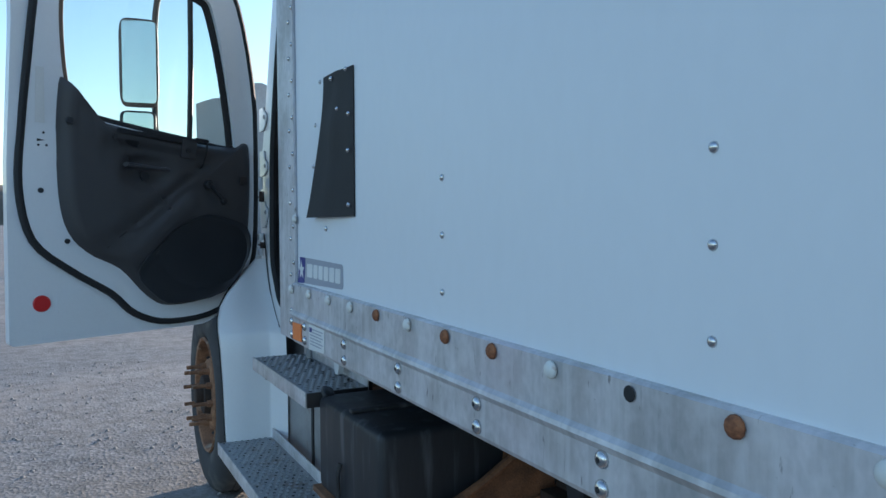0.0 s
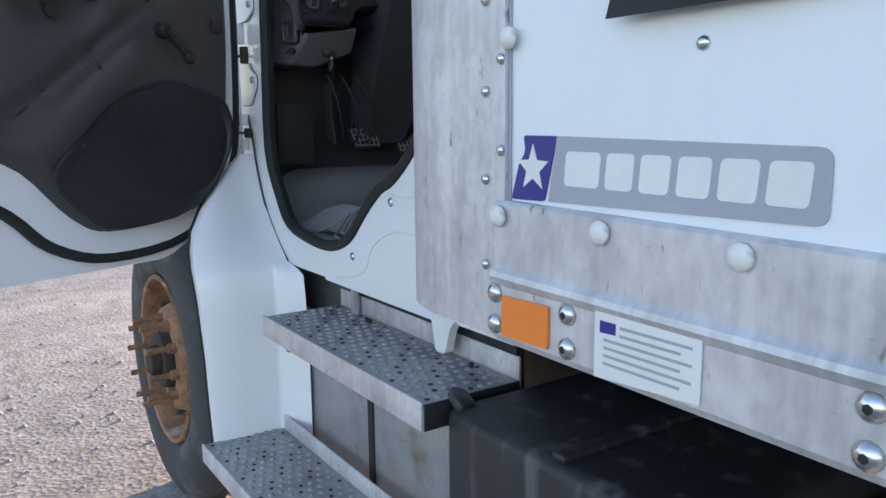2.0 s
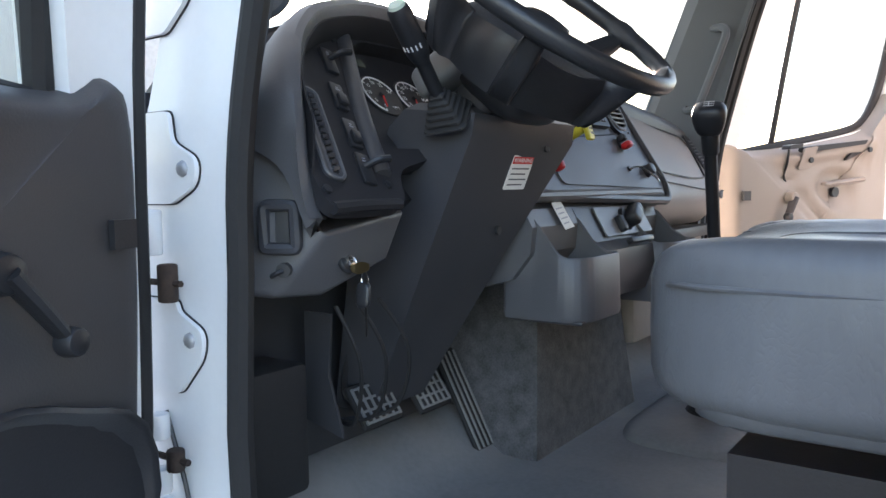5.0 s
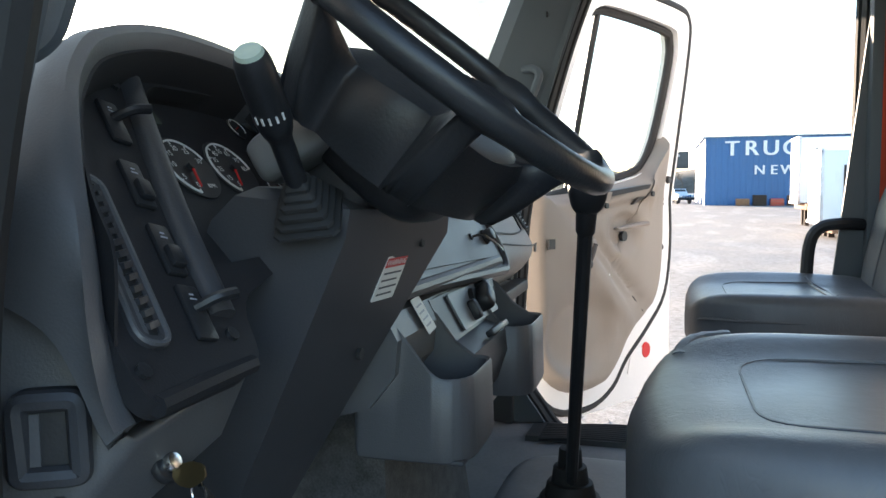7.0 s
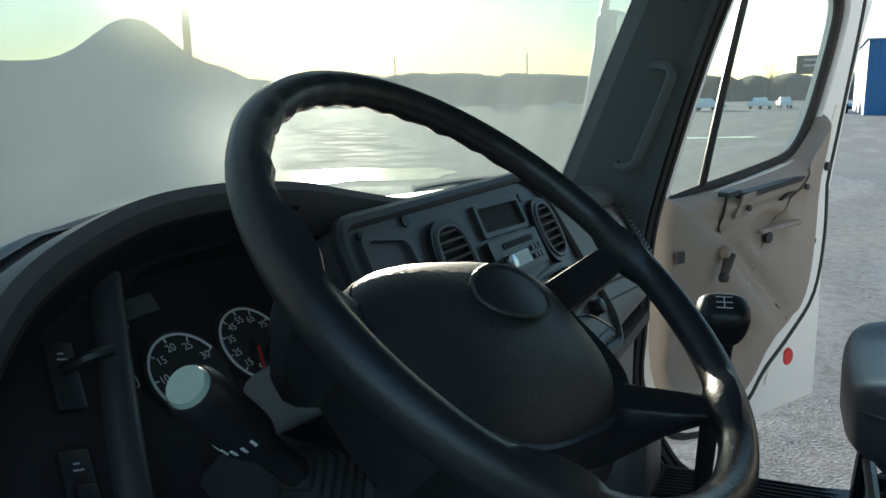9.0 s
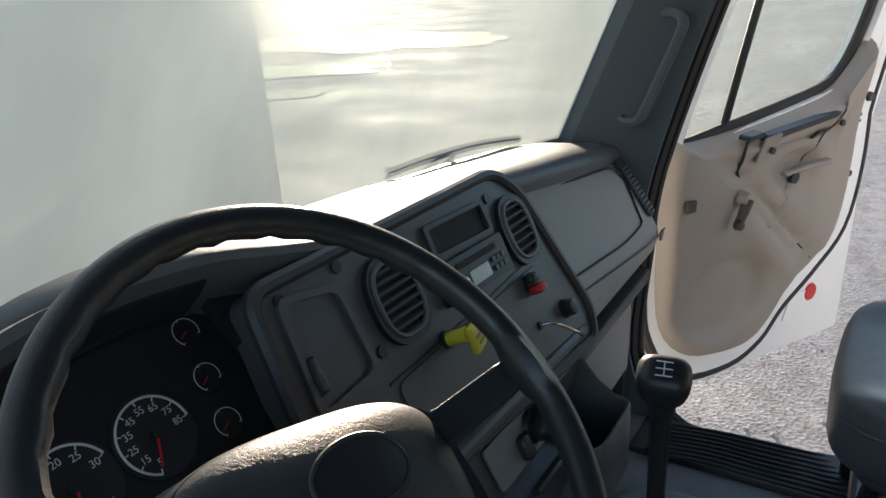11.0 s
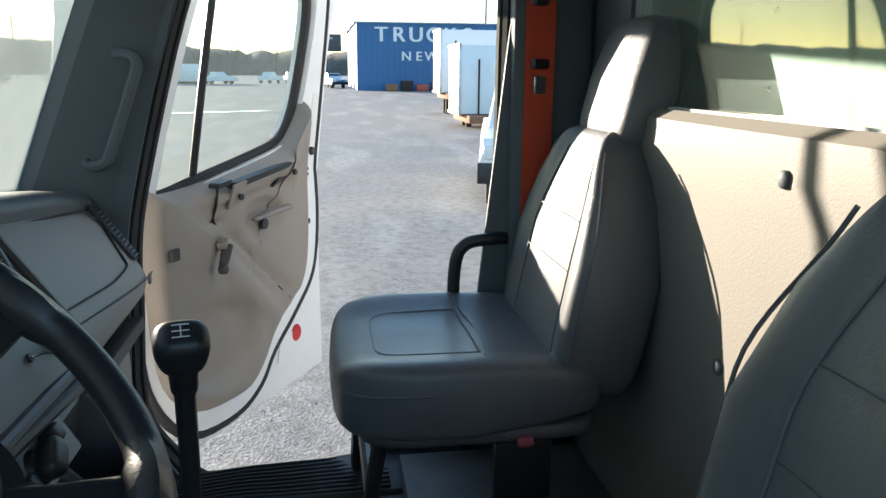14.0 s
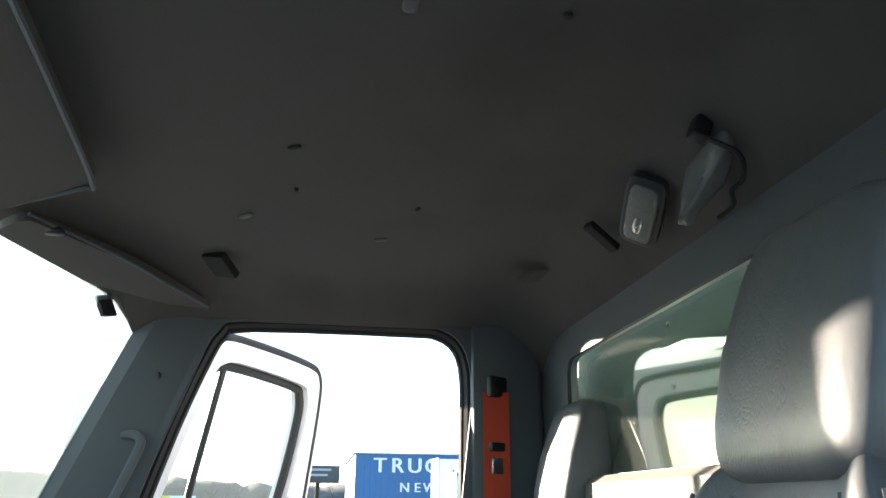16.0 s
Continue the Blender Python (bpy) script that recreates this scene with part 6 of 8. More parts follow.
            part("rear_leg", tube([(cx + sx * 0.205, y0 - 0.36, 1.345), (cx + sx * 0.21, y0 - 0.41, 1.16), (cx + sx * 0.215, y0 - 0.47, FLOOR + 0.005)], 0.016, 8), BLACK, leg)
        part("cross_bar", tube([(cx - 0.21, y0 - 0.06, 1.17), (cx + 0.21, y0 - 0.06, 1.17)], 0.014, 8), BLACK, seat)
        part("release", moved(superpad(0.010, 0.018, 0.010, 0.6, 12, 8), pose(cx - 0.262, y0 - 0.36, 1.335, 0, 0, 0)), mat("dull_red_tag", (0.42, 0.10, 0.13), 0.6), seat, "dull red release tab")
        part("bracket", box(cx - 0.255, cx - 0.235, y0 - 0.42, y0 - 0.30, 1.20, 1.33, 0.008), BLACK, seat)
    return seat


make_seat(0.695, 1.055, 1.487, "grey vinyl high-back passenger seat on a black tube frame", False, 0.425)
make_seat(-0.455, 1.115, 1.525, "worn grey vinyl driver seat with a frayed front edge", True, 0.415)

# ---- belts ----
belt = thing("seat_belt", "orange seat belt hanging on the door pillar", "seat belt")
part("webbing", loft([[(0.938 + 0.012 * k, 0.510, z), (0.945 + 0.012 * k, 0.582, z), (0.949 + 0.012 * k, 0.582, z), (0.942 + 0.012 * k, 0.510, z)] for k, z in ((0, 2.22), (0, 2.05), (0.3, 1.8), (0.6, 1.5), (0.6, 1.15))]), BELT, belt, "orange webbing", smooth=False)
part("loop", moved(box(-0.035, 0.035, -0.012, 0.012, -0.03, 0.03, 0.008), pose(0.945, 0.542, 2.235, 0, 0, -58)), BLACK, belt, "black belt loop")
part("tongue", moved(box(-0.028, 0.028, -0.004, 0.004, -0.022, 0.022, 0.004), pose(0.938, 0.540, 2.02, 0, 0, -58)), STEEL, belt, "steel buckle tongue")
part("keeper", moved(box(-0.034, 0.034, -0.008, 0.008, -0.012, 0.012, 0.004), pose(0.938, 0.540, 2.07, 0, 0, -58)), BLACK, belt)
bk = thing("belt_buckle", "black belt buckle with a red button on a floor stalk", "belt buckle")
BKM = pose(0.235, 0.565, 1.225, -18, 12, 20)
part("stalk", loft([[BKM @ Vector((-0.026 * k, -0.016, z)), BKM @ Vector((0.026 * k, -0.016, z)), BKM @ Vector((0.026 * k, 0.016, z)), BKM @ Vector((-0.026 * k, 0.016, z))] for k, z in ((0.75, -0.21), (0.8, -0.1), (1.1, 0.0))]), BLACK, bk, "black stalk", sharp=30)
part("buckle", moved(box(-0.032, 0.032, -0.020, 0.020, -0.005, 0.07, 0.006), BKM), BLACK, bk)
part("rim", moved(plate(rounded([(-0.033, -0.021), (0.033, -0.021), (0.033, 0.021), (-0.033, 0.021)], 0.006), [rounded([(-0.024, -0.012), (0.024, -0.012), (0.024, 0.012), (-0.024, 0.012)], 0.004)], lambda u, v, w: (u, v, w), 0.066, 0.073), BKM), STEEL, bk, "worn bright edge", sharp=30)
part("button", moved(box(-0.023, 0.023, -0.011, 0.011, 0.062, 0.0705, 0.003), BKM), RED, bk)

# ---- gear lever ----
gear = thing("gear_lever", "black gear lever with a rubber boot and a shift knob", "gear lever")
G0, G1 = Vector((0.335, 1.318, 1.05)), Vector((-0.006, 1.252, 1.71))
part("rod", tube([G0, G0.lerp(G1, 0.5), G1], 0.0135, 10), BLACK, gear)
kd = (G1 - G0).normalized()
km = kd.to_track_quat("Z", "X").to_matrix().to_4x4()
km.translation = G1
kn = part("knob", moved(superpad(0.027, 0.033, 0.034, 0.6, 28, 16, lambda p: (p.x * (0.78 + 0.25 * smoothstep(-0.04, 0.02, p.z)), p.y * (0.78 + 0.25 * smoothstep(-0.04, 0.02, p.z)), p.z)), km @ pose(0, 0, 0.015)), BLACK, gear, "black knob with a shift pattern")
part("neck", moved(cyl(0.017, 0.07, 16, 0.019, 0.004), km @ pose(0, 0, -0.06)), BLACK, gear)
for k in range(3):
    part("pattern", moved(box(-0.012 + 0.010 * k, -0.0105 + 0.010 * k, -0.010, 0.010, 0.0485, 0.0493), km), DIALW, kn, smooth=False)
part("pattern", moved(box(-0.012, 0.010, -0.0008, 0.0008, 0.0485, 0.0493), km), DIALW, kn, smooth=False)
b = None
for k, (r, z0_, z1_) in enumerate(((0.095, 0.0, 0.02), (0.075, 0.015, 0.045), (0.058, 0.04, 0.075), (0.042, 0.07, 0.11), (0.028, 0.10, 0.15))):
    b2 = cyl(r, z1_ - z0_, 20, r * 0.86, 0.004, m=Matrix.Translation((G0.x, G0.y, FLOOR + z0_)))
    b = merged(b, b2) if b else b2
part("boot", b, RUBBER, gear, "stepped rubber boot", sharp=30)

# ---- floor ribs and humps, pedals ----
ribs = thing("floor_mat_ribs", "raised ribs of the rubber floor at the door steps", "floor mat")
on_floor = lambda x, y: (x, y, well(x, y) + 0.003)
for k in range(8):
    x = -0.885 + 0.024 * k
    part("rib", tube([on_floor(x, 1.02 + 0.012 * k), on_floor(x, 1.13), on_floor(x, 1.24 - 0.004 * k), on_floor(x + 0.03, 1.29 - 0.004 * k), on_floor(x + 0.09, 1.33 - 0.004 * k)], 0.0042, 6, n=4), FLOORM, ribs)
for k in range(7):
    y = 1.34 + 0.024 * k
    part("rib", tube([on_floor(-0.885, y + 0.03), on_floor(-0.84, y + 0.015), on_floor(-0.80, y), on_floor(-0.74, y - 0.02)], 0.0042, 6, n=3), FLOORM, ribs)
sill = thing("sill_plate", "black ribbed sill plate at the passenger door", "sill plate")
part("plate", loft([[(0.80, y, FLOOR), (0.805, y, FLOOR + 0.014), (0.985, y, FLOOR + 0.014 - d), (1.0, y, FLOOR - 0.02 - d), (0.80, y, FLOOR - 0.03)] for y, d in ((0.85, -0.03), (1.0, -0.012), (1.10, 0.0), (1.3, 0.012), (1.5, 0.012))]), BLACK, sill, sharp=30)
for k in range(9):
    x = 0.818 + 0.020 * k
    part("rib", tube([(x, 0.93, FLOOR + 0.017), (x, 1.05, FLOOR + 0.014), (x, 1.2, FLOOR + 0.012 - 0.0003 * k), (x, 1.32, FLOOR + 0.013 - 0.0011 * k), (x - 0.03, 1.46, FLOOR + 0.013 - 0.0011 * k)], 0.0055, 6, n=3), RUBBER, sill)
hump = part("floor_hump", superpad(0.34, 0.20, 0.03, 0.5, 32, 10), FLOORM, cab, sharp=180)
hump.matrix_world = Matrix.Translation((0.36, 1.30, FLOOR - 0.012))
part("floor_step", loft([[(-0.20, y, FLOOR - 0.005), (-0.20, y, FLOOR + 0.03), (-0.14, y, FLOOR + 0.055), (0.9, y, FLOOR + 0.055), (0.9, y, FLOOR - 0.005)] for y in (0.42, 0.60, 0.86, 0.90)]), FLOORM, cab, "raised floor by the seats", sharp=40)


def pedal(cx, y, z, w, h, tilt, label):
    p = thing("pedal", label, "pedal", "pedals")
    m = pose(cx, y, z, tilt, 0, 0)
    part("pad", moved(box(-w / 2, w / 2, -h / 2, h / 2, 0, 0.012, 0.008), m), RUBBER, p, "ribbed rubber pad")
    n = max(3, int(w / 0.016))
    for k in range(n):
        x = -w / 2 + w * (k + 0.5) / n
        part("rib", moved(box(x - 0.002, x + 0.002, -h / 2 + 0.008, h / 2 - 0.008, 0.011, 0.0155), m), FLOORM, p, smooth=False)
    if h < 0.12:
        for k in range(4):
            yy = -h / 2 + h * (k + 0.5) / 4
            part("rib", moved(box(-w / 2 + 0.008, w / 2 - 0.008, yy - 0.002, yy + 0.002, 0.011, 0.015), m), FLOORM, p, smooth=False)
        part("arm", tube([m @ Vector((0, 0.0, -0.003)), m @ Vector((0, 0.05, -0.04)), (cx, y + 0.02, z + 0.20), (cx, y + 0.04, z + 0.30)], 0.011, 8), BLACK, p)
    else:
        part("hinge", moved(box(-w / 2, w / 2, -h / 2 - 0.005, -h / 2 + 0.02, -0.03, 0.0, 0.004), m), BLACK, p)
    return p


pedal(-0.556, 1.675, 1.215, 0.105, 0.085, 55, "black ribbed clutch pedal")
pedal(-0.365, 1.70, 1.19, 0.105, 0.08, 55, "black ribbed brake pedal")
pedal(-0.215, 1.715, 1.135, 0.068, 0.235, 62, "long black accelerator treadle")
fb = thing("fuse_box", "dark boxes and wiring under the dashboard", "fuse box")
part("case", box(-0.89, -0.76, 1.62, 1.72, 1.14, 1.34, 0.012), RUBBER, fb)
part("bracket", plate([(1.62, 1.20), (1.70, 1.22), (1.70, 1.40), (1.64, 1.40), (1.65, 1.30)], [], lambda u, v, w: (w, u, v), -0.69, -0.685), DASHK, fb, smooth=False)
for k in range(3):
    part("wire", tube([(-0.72 + 0.05 * k, 1.60, 1.42), (-0.70 + 0.06 * k, 1.57, 1.33), (-0.66 + 0.05 * k, 1.62, 1.22), (-0.62, 1.70, 1.20)], 0.0035, 6), RUBBER, fb)

# ---- back wall trim, ledge, buttons ----
part("lower_trim", loft([[(x, BACK + 0.002, 1.975), (x, BACK + 0.02, 1.982), (x, BACK + 0.042, 1.965), (x, BACK + 0.046, 1.90), (x, BACK + 0.036, 1.84), (x, BACK + 0.036, FLOOR), (x, BACK + 0.002, FLOOR)] for x in (XL + 0.10, XR - 0.14)]), BACKTRIM, cab, "pale grey vinyl back wall trim", sharp=40)
for x, z in ((0.062, 1.906), (0.207, 1.568), (-0.4, 1.894), (0.62, 1.894), (0.55, 1.55)):
    bt = part("trim_button", superpad(0.012, 0.008, 0.014, 0.8, 12, 8), PILLAR, cab)
    bt.matrix_world = Matrix.Translation((x, BACK + 0.046 if z > 1.86 else BACK + 0.037, z))

# ---- ceiling fittings ----
def slab(pts, z0, z1, t, tilt):
    pts = rounded(pts, 0.03)
    return plate(pts, [], lambda u, v, w: (u, v, z0 + (z1 - z0) * smoothstep(1.42, 1.66, v) + w), -t, 0.0)


vis = thing("sun_visor", "grey flat overhead panel above the windscreen", "overhead panel", "overhead panels")
part("panel", slab([(-0.55, 1.37), (0.10, 1.43), (0.16, 1.61), (-0.55, 1.64)], 2.452, 2.405, 0.016, 0), LINER, vis, sharp=30)
part("edge", tube([(-0.55, 1.375, 2.434), (-0.2, 1.405, 2.434), (0.09, 1.435, 2.432), (0.118, 1.46, 2.432), (0.155, 1.59, 2.405)], 0.005, 6), PILLAR, vis)
vis2 = thing("sun_visor", "grey folded sun visor above the passenger windscreen", "sun visor", "overhead panels")
part("panel", slab([(0.18, 1.565), (0.55, 1.455), (0.93, 1.345), (0.945, 1.43), (0.60, 1.57), (0.22, 1.63)], 2.442, 2.395, 0.018, 0), LINER, vis2, sharp=30)
part("pivot", superpad(0.012, 0.02, 0.008, 0.6, 12, 8), BLACK, vis2).matrix_world = Matrix.Translation((0.27, 1.545, 2.402))
part("edge", tube([(0.19, 1.563, 2.405), (0.40, 1.498, 2.416), (0.55, 1.455, 2.422), (0.92, 1.35, 2.424)], 0.004, 6), PILLAR, vis2)
part("ceiling_recess", moved(box(-0.036, 0.036, -0.036, 0.036, -0.012, 0.008, 0.003), pose(0.645, 1.288, 2.466, 14, 30, -32)), RUBBER, cab, "black square recess in the headliner", smooth=False)
part("ceiling_slot", moved(box(-0.012, 0.012, -0.04, 0.04, -0.010, 0.006, 0.003), pose(0.18, 0.50, 2.425, 30, 0, 20)), RUBBER, cab, smooth=False)
tag = thing("windscreen_tag", "small black square fixed to the windscreen", "sensor")
part("body", moved(box(-0.030, 0.030, -0.006, 0.006, -0.028, 0.028, 0.004), pose(0.771, 1.572, 2.381, -20, -14, -18)), BLACK, tag)
lamp = thing("dome_lamp", "clear unlit dome lamp on the headliner", "ceiling lamp")
lm = pose(0.003, 0.490, 2.412, 30, 26, -12)
part("bezel", moved(superpad(0.078, 0.036, 0.012, 0.35, 28, 10), lm), DASHK, lamp, "dark bezel")
lens = part("lens", moved(superpad(0.064, 0.027, 0.016, 0.4, 28, 10), lm @ pose(0, 0, -0.006)), mat("frosted_lens", (0.20, 0.205, 0.20), 0.18, vary=0.15, fine=160, bump=0.5), lamp, "ribbed clear lens")
part("bulb", moved(superpad(0.020, 0.009, 0.006, 0.8, 14, 8), lm @ pose(0.02, 0, -0.020)), STEEL, lens)
mic = thing("radio_handset", "grey plastic-wrapped radio handset hanging from the headliner", "handset")
HM = pose(-0.192, 0.476, 2.392, 8, -38, 6)
part("body", moved(superpad(0.026, 0.017, 0.080, 0.5, 28, 18, lambda p: (p.x * (1 + 0.25 * math.sin(p.z * 30)) + 0.006 * math.sin(p.z * 60 + p.y * 90), p.y + 0.006 * math.sin(p.x * 110 + p.z * 45), p.z)), HM), mat("grey_handset", (0.17, 0.18, 0.18), 0.22, vary=0.25, fine=50, bump=0.5), mic, "crumpled grey body")
part("clip", moved(box(-0.016, 0.016, -0.014, 0.014, -0.022, 0.014, 0.006), pose(-0.242, 0.502, 2.448, 20, 0, 0)), BLACK, mic)
part("cord", tube([(-0.245, 0.50, 2.43), (-0.262, 0.46, 2.40), (-0.235, 0.44, 2.375), (-0.215, 0.448, 2.362), (-0.20, 0.44, 2.345), (-0.172, 0.45, 2.335)], 0.004, 6), BLACK, mic)
for x, y, w, l_, turn in ((-0.412, 0.952, 0.016, 0.010, 0), (0.452, 0.919, 0.016, 0.004, 70), (0.004, 1.099, 0.013, 0.004, 60), (0.349, 1.206, 0.02, 0.008, 40), (0.25, 0.86, 0.008, 0.004, 20), (0.19, 1.10, 0.006, 0.004, 0), (-0.42, 0.76, 0.006, 0.006, 0)):
    part("liner_clip", moved(superpad(w, l_, 0.004, 0.6, 14, 8), pose(x, y, 2.4855, 0, 0, turn)), DASH if w > 0.013 else RUBBER, cab)
part("liner_disc", moved(cyl(0.05, 0.006, 24, bev=0.002), pose(0.575, 0.525, 2.455, -14, 0, 0)), LINER, cab, "round cloth-covered disc in the headliner")

# ---- box details ----


def shared(name, me, material, parent, m):
    ob = new(name, me)
    if not me.materials:
        me.materials.append(material)
    ob.matrix_world = m
    ob.parent = parent
    return ob


def head_mesh(r, h, material, seg=10):
    b = dome(r, h, seg)
    me = mesh_from(b, "head")
    me.polygons.foreach_set("use_smooth", [True] * len(me.polygons))
    me.materials.append(material)
    return me


RIVET = head_mesh(0.0066, 0.0045, STEEL)
BUTTON = head_mesh(0.012, 0.008, STEEL, 12)
WBOLT, RBOLT = head_mesh(0.0125, 0.009, BOLTW, 12), head_mesh(0.0125, 0.009, RUSTBOLT, 12)
RECESS = head_mesh(0.0042, 0.0012, RUBBER, 6)
HOLE = head_mesh(0.010, 0.001, RUBBER)
y = -0.008
k = 0
while y > -6.4:
    me = (RBOLT if k in (4, 6, 7, 10, 13, 15) else HOLE if k == 9 else WBOLT)
    shared("rail_bolt", me, None, cargo, Matrix.Translation((RAIL + (-0.002 if k else -0.004), y, 1.179 + 0.008 * y)) @ ON_LEFT)
    y -= 0.152
    k += 1
y = -0.118
for k in range(22):
    for dz in (0.0, -0.036):
        shared("rail_screw", BUTTON, None, cargo, Matrix.Translation((RAIL - 0.001, y, 1.090 + dz + 0.008 * y)) @ ON_LEFT)
        shared("screw_recess", RECESS, None, cargo, Matrix.Translation((RAIL - 0.0086, y, 1.090 + dz + 0.008 * y)) @ ON_LEFT)
        if k == 0:
            shared("rail_screw", BUTTON, None, cargo, Matrix.Translation((RAIL - 0.001, 0.0, 1.090 + dz)) @ ON_LEFT)
    y -= 0.3025
for y in (-0.878, -1.482, -2.086, -2.69, -3.294):
    for k in range(3):
        shared("panel_rivet", RIVET, None, cargo, Matrix.Translation((WALL, y, 1.241 + 0.0985 * k)) @ ON_LEFT)
for k in range(24):
    shared("post_rivet", RIVET, None, cargo, Matrix.Translation((-1.289, 0.028, 1.118 + 0.0985 * k)) @ ON_LEFT)
    shared("post_rivet", RIVET, None, cargo, Matrix.Translation((-1.289, 0.0, 1.152 + 0.0985 * k)) @ ON_LEFT if k != 0 else Matrix.Translation((-1.289, 0.0, 1.25)) @ ON_LEFT)
shared("post_bolt", WBOLT, None, cargo, Matrix.Translation((-1.288, -0.012, 1.37)) @ ON_LEFT)
part("panel_edge", box(WALL - 0.003, WALL - 0.0005, -0.009, -0.006, 1.195, BOXTOP), GREY, cargo, smooth=False)
for x in (0.734, 0.36, -0.02, -0.4):
    for k in range(10):
        shared("front_rivet", RIVET, None, cargo, Matrix.Translation((x, FRONT_Y, 1.35 + 0.135 * k)) @ ON_FRONT)
# rubber flap with its rivets
flap = thing("rubber_flap", "black rubber flap riveted to the white box wall", "flap")


def flap_mesh():
    b = bmesh.new()
    n, m = 10, 16
    g = []
    for j in range(m + 1):
        row = []
        for i in range(n + 1):
            u, v = i / n, j / m
            y = -0.242 - 0.215 * u + 0.075 * (1 - v) ** 1.5 * (1 - u) - 0.0 + 0.012 * math.sin(v * 5) * (1 - u)
            z = 1.372 + 0.338 * v - 0.008 * u * (v - 0.3)
            w = 0.004 + 0.012 * (0.5 + 0.5 * noise.noise((u * 3, v * 4, 7))) * (1 - abs(2 * u - 1)) + 0.02 * (1 - v) ** 3 * (1 - u)
            row.append(b.verts.new((WALL - w, y, z)))
        g.append(row)
    for r, s in zip(g, g[1:]):
        for i in range(n):
            b.faces.new((r[i], r[i + 1], s[i + 1], s[i]))
    ex = bmesh.ops.extrude_face_region(b, geom=b.faces[:])
    bmesh.ops.translate(b, vec=(0.003, 0, 0), verts=[v for v in ex["geom"] if isinstance(v, bmesh.types.BMVert)])
    return b


part("sheet", flap_mesh(), RUBBER, flap)
for y, z in ((-0.25, 1.70), (-0.33, 1.695), (-0.43, 1.70), (-0.445, 1.60), (-0.44, 1.52), (-0.44, 1.40), (-0.21, 1.60), (-0.19, 1.50), (-0.37, 1.62)):
    part("rivet", dome(0.006, 0.005, 8, m=Matrix.Translation((WALL - 0.010, y, z)) @ ON_LEFT), STEEL, flap)
part("rivet", dome(0.007, 0.005, 8, m=Matrix.Translation((WALL, -0.255, 1.345)) @ ON_LEFT), STEEL, flap)
# badge: a blue field, a grey field and pale bars
W_ = WALL - 0.0005
badge = thing("badge", "blue and grey maker's badge sticker with pale marks", "sticker")
PL = lambda u, v, w: (W_ - w, u, v)
part("grey_field", plate(rounded([(-0.07, 1.1985), (-0.372, 1.205), (-0.372, 1.263), (-0.082, 1.267)], [0.002, 0.012, 0.012, 0.002]), [], PL, 0.0, 0.0012), GREY, badge, smooth=False)
part("blue_field", plate(rounded([(-0.010, 1.197), (-0.064, 1.1985), (-0.082, 1.267), (-0.030, 1.267), (-0.033, 1.25), (-0.022, 1.235)], 0.004), [], PL, 0.0, 0.0014), BLUE, badge, smooth=False)
star = [(-0.046 + (0.026 if k % 2 == 0 else 0.011) * math.sin(k * math.pi / 5), 1.2325 + (0.026 if k % 2 == 0 else 0.011) * math.cos(k * math.pi / 5)) for k in range(10)]
part("white_mark", plate(star, [], PL, 0.0014, 0.0022), PAPER, badge, smooth=False)
for k, (a, c) in enumerate(((-0.094, -0.142), (-0.150, -0.184), (-0.192, -0.226), (-0.234, -0.268), (-0.276, -0.312), (-0.320, -0.356))):
    part("pale_bar", plate(rounded([(a, 1.217), (c, 1.217), (c - 0.003, 1.252), (a - 0.003, 1.252)], 0.006), [], PL, 0.0012, 0.0020), PAPER, badge, smooth=False)
R_ = RAIL - 0.002
RL = lambda u, v, w: (R_ - w, u, v)
refl = thing("side_reflector", "orange square reflector on the rail", "reflector")
part("square", plate(rounded([(-0.015, 1.044), (-0.091, 1.046), (-0.091, 1.092), (-0.015, 1.090)], 0.003), [], RL, 0.0, 0.003), ORANGE, refl, smooth=False)
lab = thing("data_label", "worn metal data label with small print on the rail", "label")
part("plate", plate([(-0.158, 1.036), (-0.281, 1.044), (-0.281, 1.103), (-0.158, 1.103)], [], RL, 0.0, 0.0015), PAPER, lab, smooth=False)
part("logo", plate([(-0.165, 1.082), (-0.185, 1.083), (-0.185, 1.094), (-0.165, 1.094)], [], RL, 0.0015, 0.002), BLUE, lab, smooth=False)
for k in range(6):
    z = 1.090 - 0.0078 * k
    part("bar", plate([(-0.19 + 0.02 * (k > 1), z), (-0.272 + 0.012 * (k % 2), z + 0.0004), (-0.272 + 0.012 * (k % 2), z + 0.0032), (-0.19 + 0.02 * (k > 1), z + 0.0028)], [], RL, 0.0015, 0.002), GREY, lab, smooth=False)

